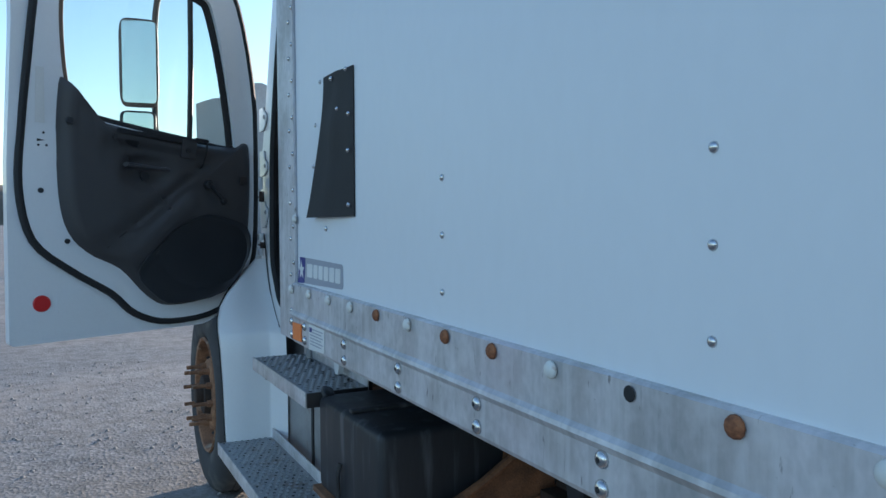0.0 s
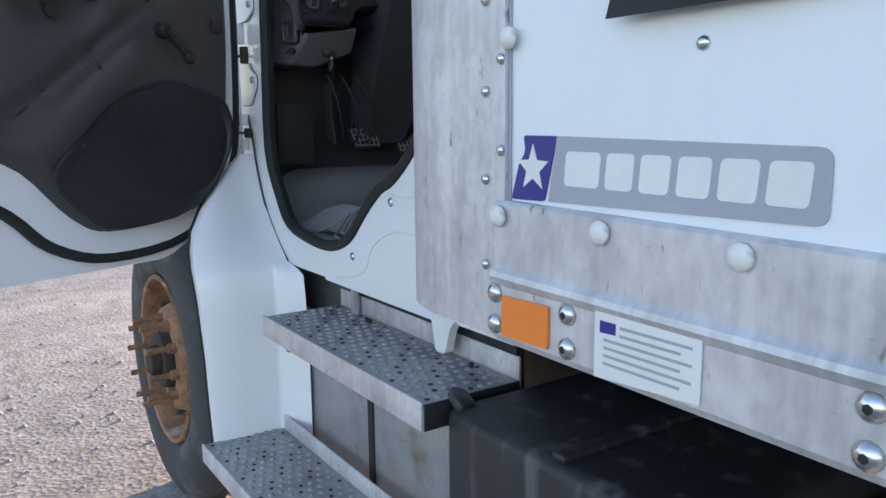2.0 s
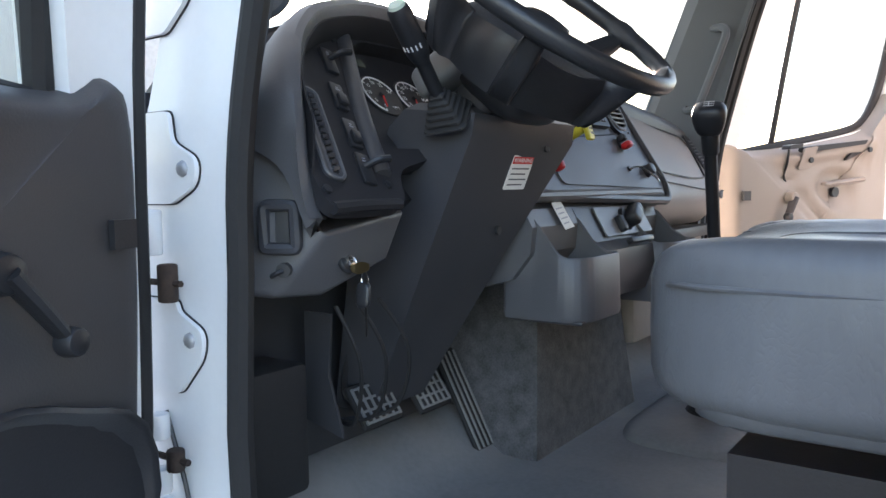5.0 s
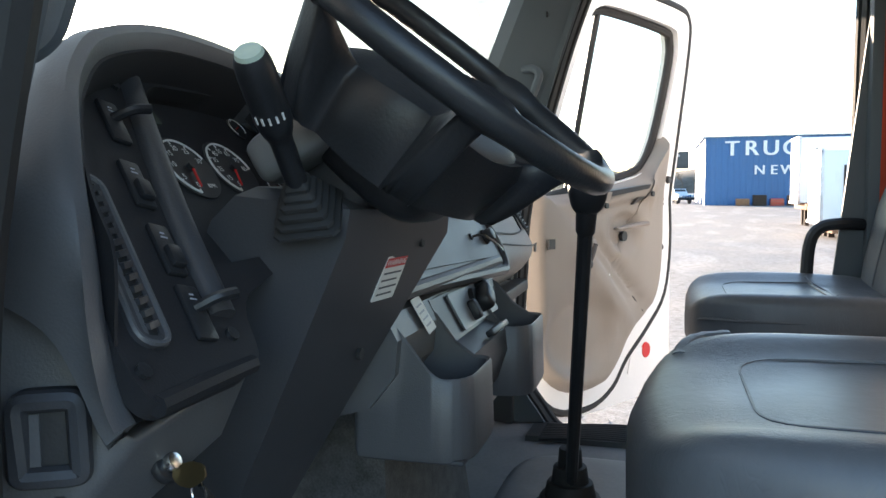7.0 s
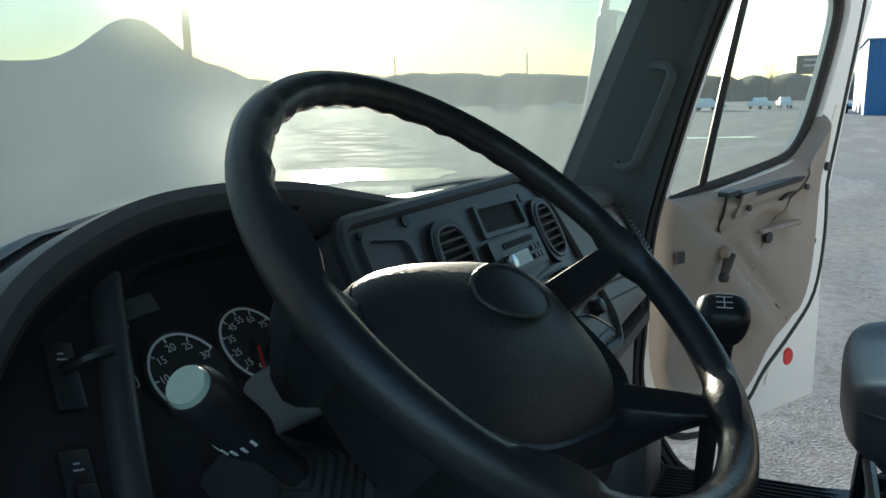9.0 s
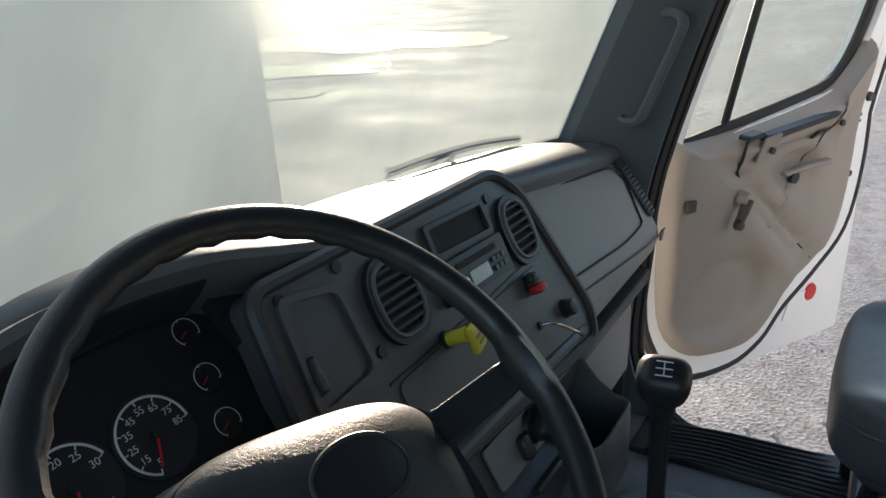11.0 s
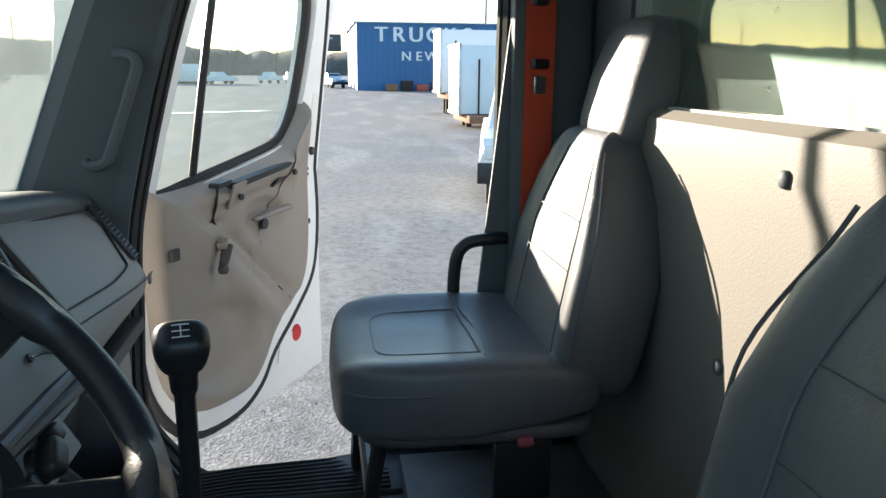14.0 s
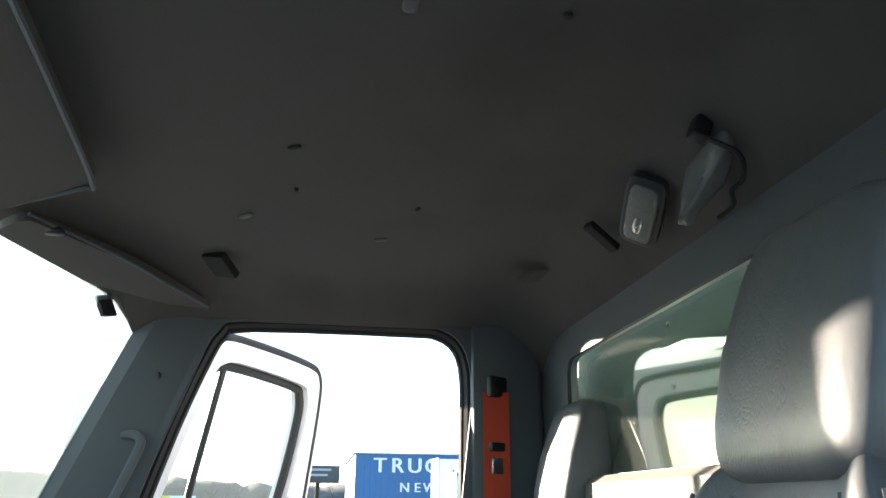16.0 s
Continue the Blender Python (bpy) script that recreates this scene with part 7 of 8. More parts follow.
# ---- steps, tank, fender ----
def step(name, x0, x1, y0, y1, z, label, holes):
    st = thing(name, label, "step", "cab steps")
    part("tread", box(x0, x1, y0, y1, z - 0.006, z, 0.002), GALV, st, "perforated grip tread")
    part("front_lip", box(x0 - 0.006, x0, y0, y1, z - 0.05, z + 0.004, 0.002), ALU, st)
    part("rear_lip", box(x1, x1 + 0.006, y0, y1, z - 0.02, z + 0.045, 0.002), ALU, st)
    part("end_plate", box(x0, x1, y0 - 0.004, y0, z - 0.05, z, 0.001), BLACK, st)
    rb = dome(0.0085, 0.005, 8)
    me = mesh_from(rb, "grip")
    me.polygons.foreach_set("use_smooth", [True] * len(me.polygons))
    me.materials.append(GALV)
    hm = mesh_from(cyl(0.0055, 0.0012, 8), "hole")
    hm.materials.append(RUBBER)
    nx, ny = 8, int((y1 - y0) / 0.031)
    for j in range(ny):
        for i in range(nx):
            x, y = x0 + 0.018 + (x1 - x0 - 0.036) * (i + 0.5 * (j % 2)) / (nx - 0.5), y0 + 0.016 + 0.031 * j
            shared("grip_stud", me if (i + j * 3) % 4 else hm, None, st, Matrix.Translation((x, y, z)))
    return st


step("cab_step", -1.135, -0.918, 0.41, 1.16, 0.79, "galvanised upper cab step with raised grip studs", 1)
step("cab_step", -1.235, -1.0, 0.395, 1.425, 0.372, "galvanised lower cab step with raised grip studs", 1)
tank = thing("battery_box", "black rubber-covered box on a rusty bracket under the truck", "battery box")
part("cover", box(-1.10, -0.45, -0.14, 0.40, 0.475, 0.785, 0.025, 3), TANKM, tank, "black scuffed cover")
part("top_ridge", box(-1.09, -0.46, 0.10, 0.13, 0.783, 0.797, 0.006), TANKM, tank)
part("latch", tube([(-1.108, 0.16, 0.62), (-1.116, 0.16, 0.58), (-1.112, 0.165, 0.53), (-1.116, 0.16, 0.50), (-1.112, 0.13, 0.455)], 0.011, 8, flat=0.5), RUBBER, tank, "rubber latch strap")
part("base_strip", box(-1.115, -0.45, -0.155, 0.42, 0.458, 0.478, 0.003), RUSTB, tank, "rusty base strip")
part("front_ear", moved(superpad(0.022, 0.03, 0.012, 0.6, 14, 8), Matrix.Translation((-1.07, 0.385, 0.79)) @ pose(0, 0, 0, 25, 20, 0)), TANKM, tank)
BR = lambda u, v, w: (u, w, v)
part("rear_bracket", plate([(-1.10, 0.46), (-0.66, 0.44), (-0.52, 0.46), (-0.475, 0.56), (-0.475, 0.79), (-0.52, 0.79), (-0.80, 0.62), (-1.06, 0.50)], [rounded([(-0.72, 0.52), (-0.53, 0.56), (-0.53, 0.70)], 0.02)], BR, -0.175, -0.16), RUSTB, tank, "rusty triangular bracket", sharp=20)
part("bracket_lip", tube([(-1.08, -0.185, 0.49), (-0.80, -0.185, 0.62), (-0.52, -0.185, 0.785)], 0.012, 6, smoothed=False), RUSTB, tank)
part("bracket_plate", box(-0.72, -0.54, -0.162, -0.158, 0.50, 0.72), RUSTB, tank, smooth=False)
part("bracket_plate", box(-0.50, -0.455, -0.20, -0.155, 0.46, 0.86, 0.005), RUSTDARK, tank)
side = thing("step_bracket_panel", "grey metal panel behind the cab steps", "panel")
part("panel", box(-0.945, -0.92, 0.42, 1.40, 0.30, 0.745, 0.004), GALV, side)
part("backing", box(-0.916, -0.896, 0.42, 1.62, 0.50, 0.90), BLACK, side, "dark backing under the sill", smooth=False)
part("seam_strip", box(-0.95, -0.944, 0.94, 0.965, 0.36, 0.80), RUBBER, side, smooth=False)
part("seam_strip", box(-0.95, -0.944, 0.52, 0.53, 0.36, 0.80), RUBBER, side, smooth=False)
part("tie_rod", tube([(-0.93, 1.05, 0.76), (-0.93, 1.05, 0.92)], 0.013, 8), GALV, side)
lamp_ = thing("step_latch", "small steel latch under the upper cab step", "latch")
part("body", box(-1.10, -1.06, 1.10, 1.125, 0.70, 0.755, 0.006), STEEL, lamp_)
part("bolt", moved(dome(0.012, 0.01, 8), Matrix.Translation((-1.10, 1.112, 0.725)) @ ON_LEFT), STEEL, lamp_)
fen = thing("fender_panel", "white plastic fender panel behind the front wheel", "fender")
FSEC = [(0.30, (-0.954, 1.30), (-1.005, 1.408), (-1.193, 1.42)), (0.45, (-0.954, 1.30), (-1.004, 1.408), (-1.20, 1.42)), (0.62, (-0.954, 1.30), (-1.003, 1.41), (-1.205, 1.422)), (0.78, (-0.954, 1.31), (-1.001, 1.412), (-1.212, 1.435)), (0.848, (-0.954, 1.32), (-1.0, 1.416), (-1.217, 1.446)), (0.862, (-0.954, 1.36), (-1.004, 1.425), (-1.218, 1.45)), (0.874, (-0.954, 1.43), (-1.014, 1.44), (-1.218, 1.454)), (0.92, (-0.954, 1.488), (-1.034, 1.478), (-1.214, 1.472)), (0.97, (-0.954, 1.54), (-1.042, 1.515), (-1.198, 1.50)), (1.03, (-0.954, 1.593), (-1.04, 1.558), (-1.158, 1.535)), (1.09, (-0.954, 1.625), (-1.028, 1.598), (-1.104, 1.58)), (1.14, (-0.954, 1.645), (-1.008, 1.63), (-1.048, 1.622)), (1.18, (-0.954, 1.66), (-0.985, 1.655), (-1.005, 1.652))]


def fender():
    """Flared skin from the cab seam over a soft fold to the rolled wheel-arch edge."""
    rings = []
    for z, a, f, c in FSEC:
        a, f, c = Vector((*a, z)), Vector((*f, z)), Vector((*c, z))
        crisp = 0.06 if z < 0.87 else 0.22
        g = (c - a).length / 0.3
        rings.append([a, a.lerp(f, 0.5), a.lerp(f, 1 - crisp), f.lerp(a, crisp * 0.3).lerp(f.lerp(c, crisp * 0.3), 0.5), f.lerp(c, crisp * 0.7), f.lerp(c, 0.5) + Vector((0, -0.006 * g, 0)), f.lerp(c, 0.92) + Vector((0, -0.002, 0)), c + Vector((-0.002, 0.006, 0)), c + Vector((-0.003, 0.035, 0)), c + Vector((0.006, 0.035, 0)), f.lerp(c, 0.8) + Vector((0, 0.02, 0)), f + Vector((0.004, 0.03, 0)), a + Vector((0.002, 0.06, 0))])
    return loft(rings)


part("panel", fender(), WHITE, fen, "glossy white flared fender", sharp=50)
part("arch_edge", tube([(c[0] - 0.004, c[1] + 0.036, z) for z, a, f, c in FSEC[:11]], 0.006, 6, smoothed=False), RUBBER, fen, "black wheel-arch edging")
part("liner", box(-1.14, -0.95, 1.68, 1.71, 0.35, 1.0, 0.01), BLACK, fen)


# ---- wheels and chassis ----
ch_ = thing("truck_chassis", "dark rusty truck frame with axles and hoses", "truck chassis")
def make_wheel(x_face, y, side, label):
    """Truck wheel: tyre with tread grooves, dished rusty disc, hub and studs with nuts."""
    M = Matrix.Translation((x_face, y, 0.478)) @ (ON_LEFT if side < 0 else ON_RIGHT)
    R = 0.492
    prof = [(0.285, -0.03), (0.30, -0.005), (0.33, 0.006), (0.39, 0.010), (0.44, 0.002), (0.468, -0.012), (R - 0.006, -0.035), (R, -0.05), (R, -0.20), (R - 0.006, -0.22), (0.44, -0.25), (0.33, -0.25), (0.285, -0.22)]
    n = 72
    rings = [[(r * math.cos(2 * math.pi * i / n), r * math.sin(2 * math.pi * i / n), z) for r, z in prof] for i in range(n)]
    rings.append(rings[0])
    b = loft(rings, cap=False)
    bmesh.ops.remove_doubles(b, verts=b.verts, dist=1e-6)
    w = part("wheel", moved(b, M), TYRE, ch_, label, sharp=40)
    for z in (-0.085, -0.125, -0.165):
        part("groove", moved(tube([((R - 0.001) * math.cos(a), (R - 0.001) * math.sin(a), z) for a in (k * math.pi / 36 for k in range(72))], 0.005, 5, closed=True, smoothed=False), M), RUBBER, w)
    prof = [(0.292, -0.005), (0.288, 0.004), (0.276, 0.0), (0.268, -0.03), (0.262, -0.09), (0.235, -0.115), (0.21, -0.095), (0.175, -0.02), (0.16, -0.012), (0.115, -0.012), (0.110, -0.02), (0.108, -0.05), (0.10, -0.06)]
    rings = [[(r * math.cos(2 * math.pi * i / n), r * math.sin(2 * math.pi * i / n), z) for r, z in prof] for i in range(n)]
    rings.append(rings[0])
    b = loft(rings, close=False, cap=False)
    bmesh.ops.remove_doubles(b, verts=b.verts, dist=1e-6)
    part("rim", moved(b, M), RUST, w, "rusty dished steel rim", sharp=40)
    part("hub", moved(cyl(0.108, 0.075, 28, 0.095, 0.006), M @ pose(0, 0, -0.06)), RUSTDARK, w, "dark hub")
    part("hub_cap", moved(cyl(0.055, 0.05, 20, 0.05, 0.008), M @ pose(0, 0, 0.0)), RUSTDARK, w)
    for k in range(10):
        a = 2 * math.pi * (k + 0.3) / 10
        part("stud", moved(cyl(0.010, 0.095, 8), M @ pose(0.142 * math.cos(a), 0.142 * math.sin(a), -0.012)), RUST, w)
        part("nut", moved(cyl(0.019, 0.026, 6, 0.017), M @ pose(0.142 * math.cos(a), 0.142 * math.sin(a), -0.012)), RUST, w)
    for k in range(5):
        a = 2 * math.pi * (k + 0.5) / 5
        part("hand_hole", moved(superpad(0.03, 0.022, 0.006, 0.8, 16, 6), M @ pose(0.195 * math.cos(a), 0.195 * math.sin(a), -0.058) @ pose(0, 0, 0, 0, 0, math.degrees(a)) @ pose(0, 0, 0, 0, -65, 0)), RUBBER, w)
    return w


make_wheel(-1.20, 1.97, -1, "worn dusty truck tyre on a rusty rim")
make_wheel(1.27, 1.97, 1, "worn dusty truck tyre on a rusty rim")
make_wheel(-1.20, -4.6, -1, "worn dusty truck tyre on a rusty rim")
make_wheel(1.27, -4.6, 1, "worn dusty truck tyre on a rusty rim")
for x in (-0.43, 0.36):
    part("frame_rail", box(x, x + 0.07, -6.5, 2.3, 0.70, 0.95, 0.01), RUSTDARK, ch_, "dark steel frame rail")
for yy in (-5.5, -3.5, -1.7, -0.6):
    part("cross_member", box(-1.1, 1.1, yy - 0.04, yy + 0.04, 0.94, 1.005, 0.005), RUSTDARK, ch_)
part("cross_member", box(-0.7, 0.75, 0.5, 0.62, 0.90, 0.975, 0.01), RUSTDARK, ch_)
part("cross_member", box(-0.7, 0.75, 1.3, 1.42, 0.90, 0.975, 0.01), RUSTDARK, ch_)
part("underbody", box(-0.88, 0.92, 0.22, 1.70, 0.86, 0.965, 0.01), BLACK, ch_, "dark cab underbody")
part("underbody", box(-0.62, 0.7, -0.9, 0.22, 0.80, 0.99, 0.01), BLACK, ch_)
part("underbody", box(-0.45, 0.6, 0.42, 1.4, 0.45, 0.86, 0.02), BLACK, ch_)
for yy in (1.97, -4.6):
    part("axle", tube([(-1.15, yy, 0.478), (0.0, yy, 0.46), (1.2, yy, 0.478)], 0.06, 10), RUSTDARK, ch_)
    for x in (-0.40, 0.40):
        part("spring", box(x - 0.04, x + 0.04, yy - 0.4, yy + 0.4, 0.50, 0.70, 0.02), RUSTDARK, ch_)
part("web_plate", box(-0.56, -0.545, -1.4, -0.20, 0.55, 0.99), RUSTDARK, ch_, smooth=False)
l1 = part("sticker", plate([(-0.30, 0.70), (-0.40, 0.70), (-0.40, 0.86), (-0.30, 0.86)], [], lambda u, v, w: (-0.561 - w, u, v), 0, 0.001), mat("yellowed_label", (0.5, 0.45, 0.3), 0.6), ch_, "yellowed instruction label", smooth=False)
for k in range(9):
    part("bar", box(-0.5632, -0.5622, -0.385 + 0.01 * (k % 3), -0.315, 0.712 + 0.0155 * k, 0.718 + 0.0155 * k), INK, l1, smooth=False)
l2 = part("sticker", plate([(-0.76, 0.80), (-1.0, 0.77), (-1.0, 0.87), (-0.76, 0.90)], [], lambda u, v, w: (-0.561 - w, u, v), 0, 0.001), mat("orange_warning_label", (0.5, 0.3, 0.14), 0.6), ch_, "worn orange warning label", smooth=False)
for k in range(4):
    part("bar", box(-0.5632, -0.5622, -0.985, -0.79, 0.795 + 0.02 * k, 0.803 + 0.02 * k), INK, l2, smooth=False)
for k in range(2):
    part("upright", box(-0.60, -0.565, -0.62 - 0.45 * k, -0.585 - 0.45 * k, 0.50, 0.99, 0.004), RUSTB if k else RUSTDARK, ch_)
part("ledge", box(-0.62, -0.55, -1.4, -0.2, 0.545, 0.575, 0.004), RUSTDARK, ch_)
part("clip", box(-0.68, -0.62, -0.86, -0.82, 0.46, 0.56, 0.006), RUST, ch_)
part("air_tank", moved(cyl(0.15, 0.9, 24, bev=0.03), Matrix.Translation((-0.52, -0.45, 0.42)) @ pose(0, 0, 0, 90, 0, 0)), BLACK, ch_, "black air tank")
hose = thing("air_hose", "red coiled air hose hanging under the truck", "hose")
part("hose", tube([(-0.60, -0.43, 0.60), (-0.60, -0.37, 0.58), (-0.62, -0.34, 0.54), (-0.62, -0.37, 0.50), (-0.61, -0.43, 0.49), (-0.60, -0.49, 0.52), (-0.60, -0.50, 0.57)], 0.015, 10, n=8), REDHOSE, hose, "red rubber hose")
part("hose", tube([(-0.60, -1.02, 0.60), (-0.66, -1.0, 0.50), (-0.70, -0.98, 0.42), (-0.70, -0.97, 0.38), (-0.62, -1.0, 0.36)], 0.015, 8), REDHOSE, hose)
part("fitting", cyl(0.024, 0.05, 12, m=Matrix.Translation((-0.68, -0.97, 0.40)) @ pose(0, 0, 0, 40, 0, 0)), RUSTDARK, hose)
strap = thing("hanging_strap", "weathered dark rubber strap hanging under the box", "strap")
part("hook", tube([(-0.708, -0.53, 1.0), (-0.708, -0.53, 0.955), (-0.69, -0.53, 0.935)], 0.006, 6), RUSTDARK, strap, "dark rusty hook")
part("strap", loft([[(-0.72 - 0.02 * math.sin(k * 0.8), -0.50 - 0.03 * k * 0.35 - 0.035, z), (-0.72 - 0.02 * math.sin(k * 0.8), -0.50 - 0.03 * k * 0.35 + 0.035, z), (-0.695 - 0.02 * math.sin(k * 0.8), -0.50 - 0.03 * k * 0.35 + 0.035, z), (-0.695 - 0.02 * math.sin(k * 0.8), -0.50 - 0.03 * k * 0.35 - 0.035, z)] for k, z in enumerate((0.96, 0.84, 0.74, 0.64, 0.54, 0.44, 0.34, 0.26))]), TANKM, strap, sharp=30)

# ---- open bonnet in front of the cab ----
hood = thing("bonnet", "white truck bonnet tilted open in front of the windscreen", "bonnet")


def hood_top(x):
    a = abs(x - 0.0)
    return 2.125 + 0.135 * math.exp(-((a - 0.66) / 0.17) ** 2) - 0.05 * smoothstep(0.95, 1.12, a)


def hood_shell():
    b = bmesh.new()
    nx, nz = 40, 12
    g = []
    for j in range(nz + 1):
        row = []
        for i in range(nx + 1):
            x = -1.07 + 2.14 * i / nx
            t = j / nz
            z = 0.75 + (hood_top(x) - 0.75) * t
            y = 2.82 + 0.13 * (1 - (x / 1.07) ** 4) * (1 - 0.25 * t) + 0.05 * t * t - 0.05 * math.exp(-((abs(x) - 0.66) / 0.2) ** 2) * (1 - t)
            row.append(b.verts.new((x, y, z)))
        g.append(row)
    for r, s in zip(g, g[1:]):
        for i in range(nx):
            b.faces.new((r[i], r[i + 1], s[i + 1], s[i]))
    ex = bmesh.ops.extrude_face_region(b, geom=b.faces[:])
    bmesh.ops.translate(b, vec=(0, 0.02, 0), verts=[v for v in ex["geom"] if isinstance(v, bmesh.types.BMVert)])
    return b


part("shell", hood_shell(), mat("pale_grey_bonnet_underside", (0.52, 0.55, 0.55), 0.7, vary=0.2, scale=3), hood, sharp=60)
part("hinge_frame", box(-0.45, 0.45, 2.2, 2.8, 0.60, 0.80, 0.02), RUSTDARK, hood)
eng = thing("engine", "dark engine block between the frame rails", "engine")
part("block", box(-0.32, 0.36, 1.86, 2.75, 0.75, 1.45, 0.06, 3), RUSTDARK, eng)
part("valve_cover", box(-0.22, 0.26, 1.88, 2.65, 1.44, 1.56, 0.04, 3), BLACK, eng)
wip = thing("wiper", "black wiper blade lying on the windscreen", "wiper")
part("blade", tube([(0.32, wsy(0.32, 1.838) + 0.016, 1.838), (0.45, wsy(0.45, 1.838) + 0.016, 1.838), (0.6, wsy(0.6, 1.832) + 0.016, 1.832), (0.78, wsy(0.78, 1.812) + 0.016, 1.812)], 0.007, 6), RUBBER, wip)
part("arm", tube([(0.30, wsy(0.3, 1.72) + 0.03, 1.72), (0.55, wsy(0.55, 1.83) + 0.03, 1.83)], 0.007, 6), BLACK, wip)
part("cowl", loft([[(x, wsy(x, 1.78) + 0.012, 1.785), (x, wsy(x, 1.70) + 0.10, 1.70), (x, wsy(x, 1.70) + 0.12, 1.55), (x, wsy(x, 1.70) - 0.05, 1.55)] for x in (-0.88, -0.5, 0.0, 0.5, 0.96)]), BLACK, cab, "black cowl under the windscreen", sharp=30)

# ---- far yard ----
def bearing(az, dist):
    """A place by its bearing from the cab, clockwise from ahead."""
    return (-1.0 + dist * math.sin(radians(az)), 1.1 + dist * math.cos(radians(az)))


shed = thing("warehouse", "blue corrugated metal warehouse with white lettering", "building")


def ribbed_wall(length, height, pitch):
    """Corrugated sheet, along x, standing on z 0, facing -y."""
    xs = []
    k = 0.0
    while k < length:
        for f, d in ((0, 0), (0.55, 0), (0.65, 0.035), (0.9, 0.035)):
            xs.append((k + f * pitch, -d))
        k += pitch
    return loft([[(x, y, z) for x, y in xs] for z in (0, height)], close=False)


SX, SY = 83.0, -2.9
wall = part("wall", moved(ribbed_wall(62, 7.0, 0.6), Matrix.Translation((SX, SY, 0)) @ pose(0, 0, 0, 0, 0, -90)), SHEETBLUE, shed, "ribbed blue sheet wall", smooth=False)
part("wall", box(SX + 0.1, SX + 26, SY - 0.2, SY, 0, 7.0), SHEETBLUE, shed, smooth=False)
part("roof", box(SX - 0.25, SX + 26, SY - 62, SY + 0.3, 7.0, 7.12), ALU, shed, smooth=False)
TW = mat("white_lettering", (0.8, 0.8, 0.8), 0.6)


def sign(body, size, y, z, sx=1.0, out=0.0):
    b = moved(text_mesh(body, size), Matrix.Diagonal((sx, 1, 1, 1)))
    return part("lettering", moved(b, Matrix.Translation((SX - 0.09 - out, y, z)) @ pose(0, 0, 0, 90, 0, -90)), TW, shed, "white painted lettering", smooth=False)


for i, chr_ in enumerate("TRUCKS"):
    for j, dx in enumerate((-0.06, 0.06)):
        sign(chr_, 2.15, -5.5 - 1.85 * i + dx, 5.75, 1.05, 0.03 * j)
for i, chr_ in enumerate("NEW"):
    sign(chr_, 1.35, -8.2 - 1.35 * i, 3.55, 1.05)
    sign(chr_, 1.35, -8.2 - 1.35 * i + 0.08, 3.55, 1.05, 0.03)


def trailer(name, label, cx, y_near, w, l, z0, z1):
    """Box trailer body lying along x, its near end at cx."""
    t = thing(name, label, "trailer", "parked trailers")
    part("body", box(cx, cx + l, y_near - w, y_near, z0, z1, 0.03), PANEL, t, "white sheet body")
    for y in (y_near, y_near - w):
        for z in (z0, z1):
            part("edge_rail", box(cx - 0.03, cx + l, y - 0.05, y + 0.05, z - 0.06, z + 0.06, 0.01), ALU, t)
        part("edge_post", box(cx - 0.03, cx + 0.06, y - 0.06, y + 0.06, z0, z1, 0.01), ALU, t)
    part("deck", box(cx - 0.9, cx + l, y_near - w + 0.2, y_near - 0.2, z0 - 0.3, z0 - 0.02, 0.02), RUST, t, "rusty deck frame")
    for k in (0.5, l - 1.2):
        for y in (y_near - 0.45, y_near - w + 0.45):
            part("prop", box(cx + k, cx + k + 0.18, y - 0.1, y + 0.1, 0, z0 - 0.3), RUSTDARK, t)
    part("door_bar", box(cx - 0.045, cx - 0.01, y_near - 0.75, y_near - 0.68, z0, z1 - 0.5, 0.005), RUSTDARK, t)
    return t


x, y = bearing(98.8, 38)
trailer("box_trailer", "white box trailer body on a rusty frame", x, y, 9, 2.5, 1.05, 4.0)
x, y = bearing(100.2, 29)
t2 = trailer("box_trailer", "white refrigerated box body with a drink can picture", x, y, 7, 2.5, 0.5, 3.0)
can = part("can_picture", plate(rounded([(-1.55, 1.05), (-2.2, 1.05), (-2.25, 2.05), (-2.15, 2.15), (-1.6, 2.15), (-1.5, 2.05)], 0.05), [], lambda u, v, w: (x - 0.03 - w, y + u + 0.1, v), 0, 0.004), mat("can_blue", (0.02, 0.12, 0.42), 0.4), t2, "blue drink can picture", smooth=False)
disc = lambda r, lo, hi: [(r * math.cos(a), r * math.sin(a)) for a in (lo + (hi - lo) * k / 16 for k in range(17))]
for nm, lo, hi, m_ in (("red_patch", 0.1, math.pi - 0.1, RED), ("white_patch", math.pi + 0.1, 2 * math.pi - 0.1, PAPER)):
    part(nm, plate(disc(0.24, lo, hi), [], lambda u, v, w: (x - 0.036 - w, y - 1.78 - u, 1.82 + v), 0, 0.003), m_, can, smooth=False)


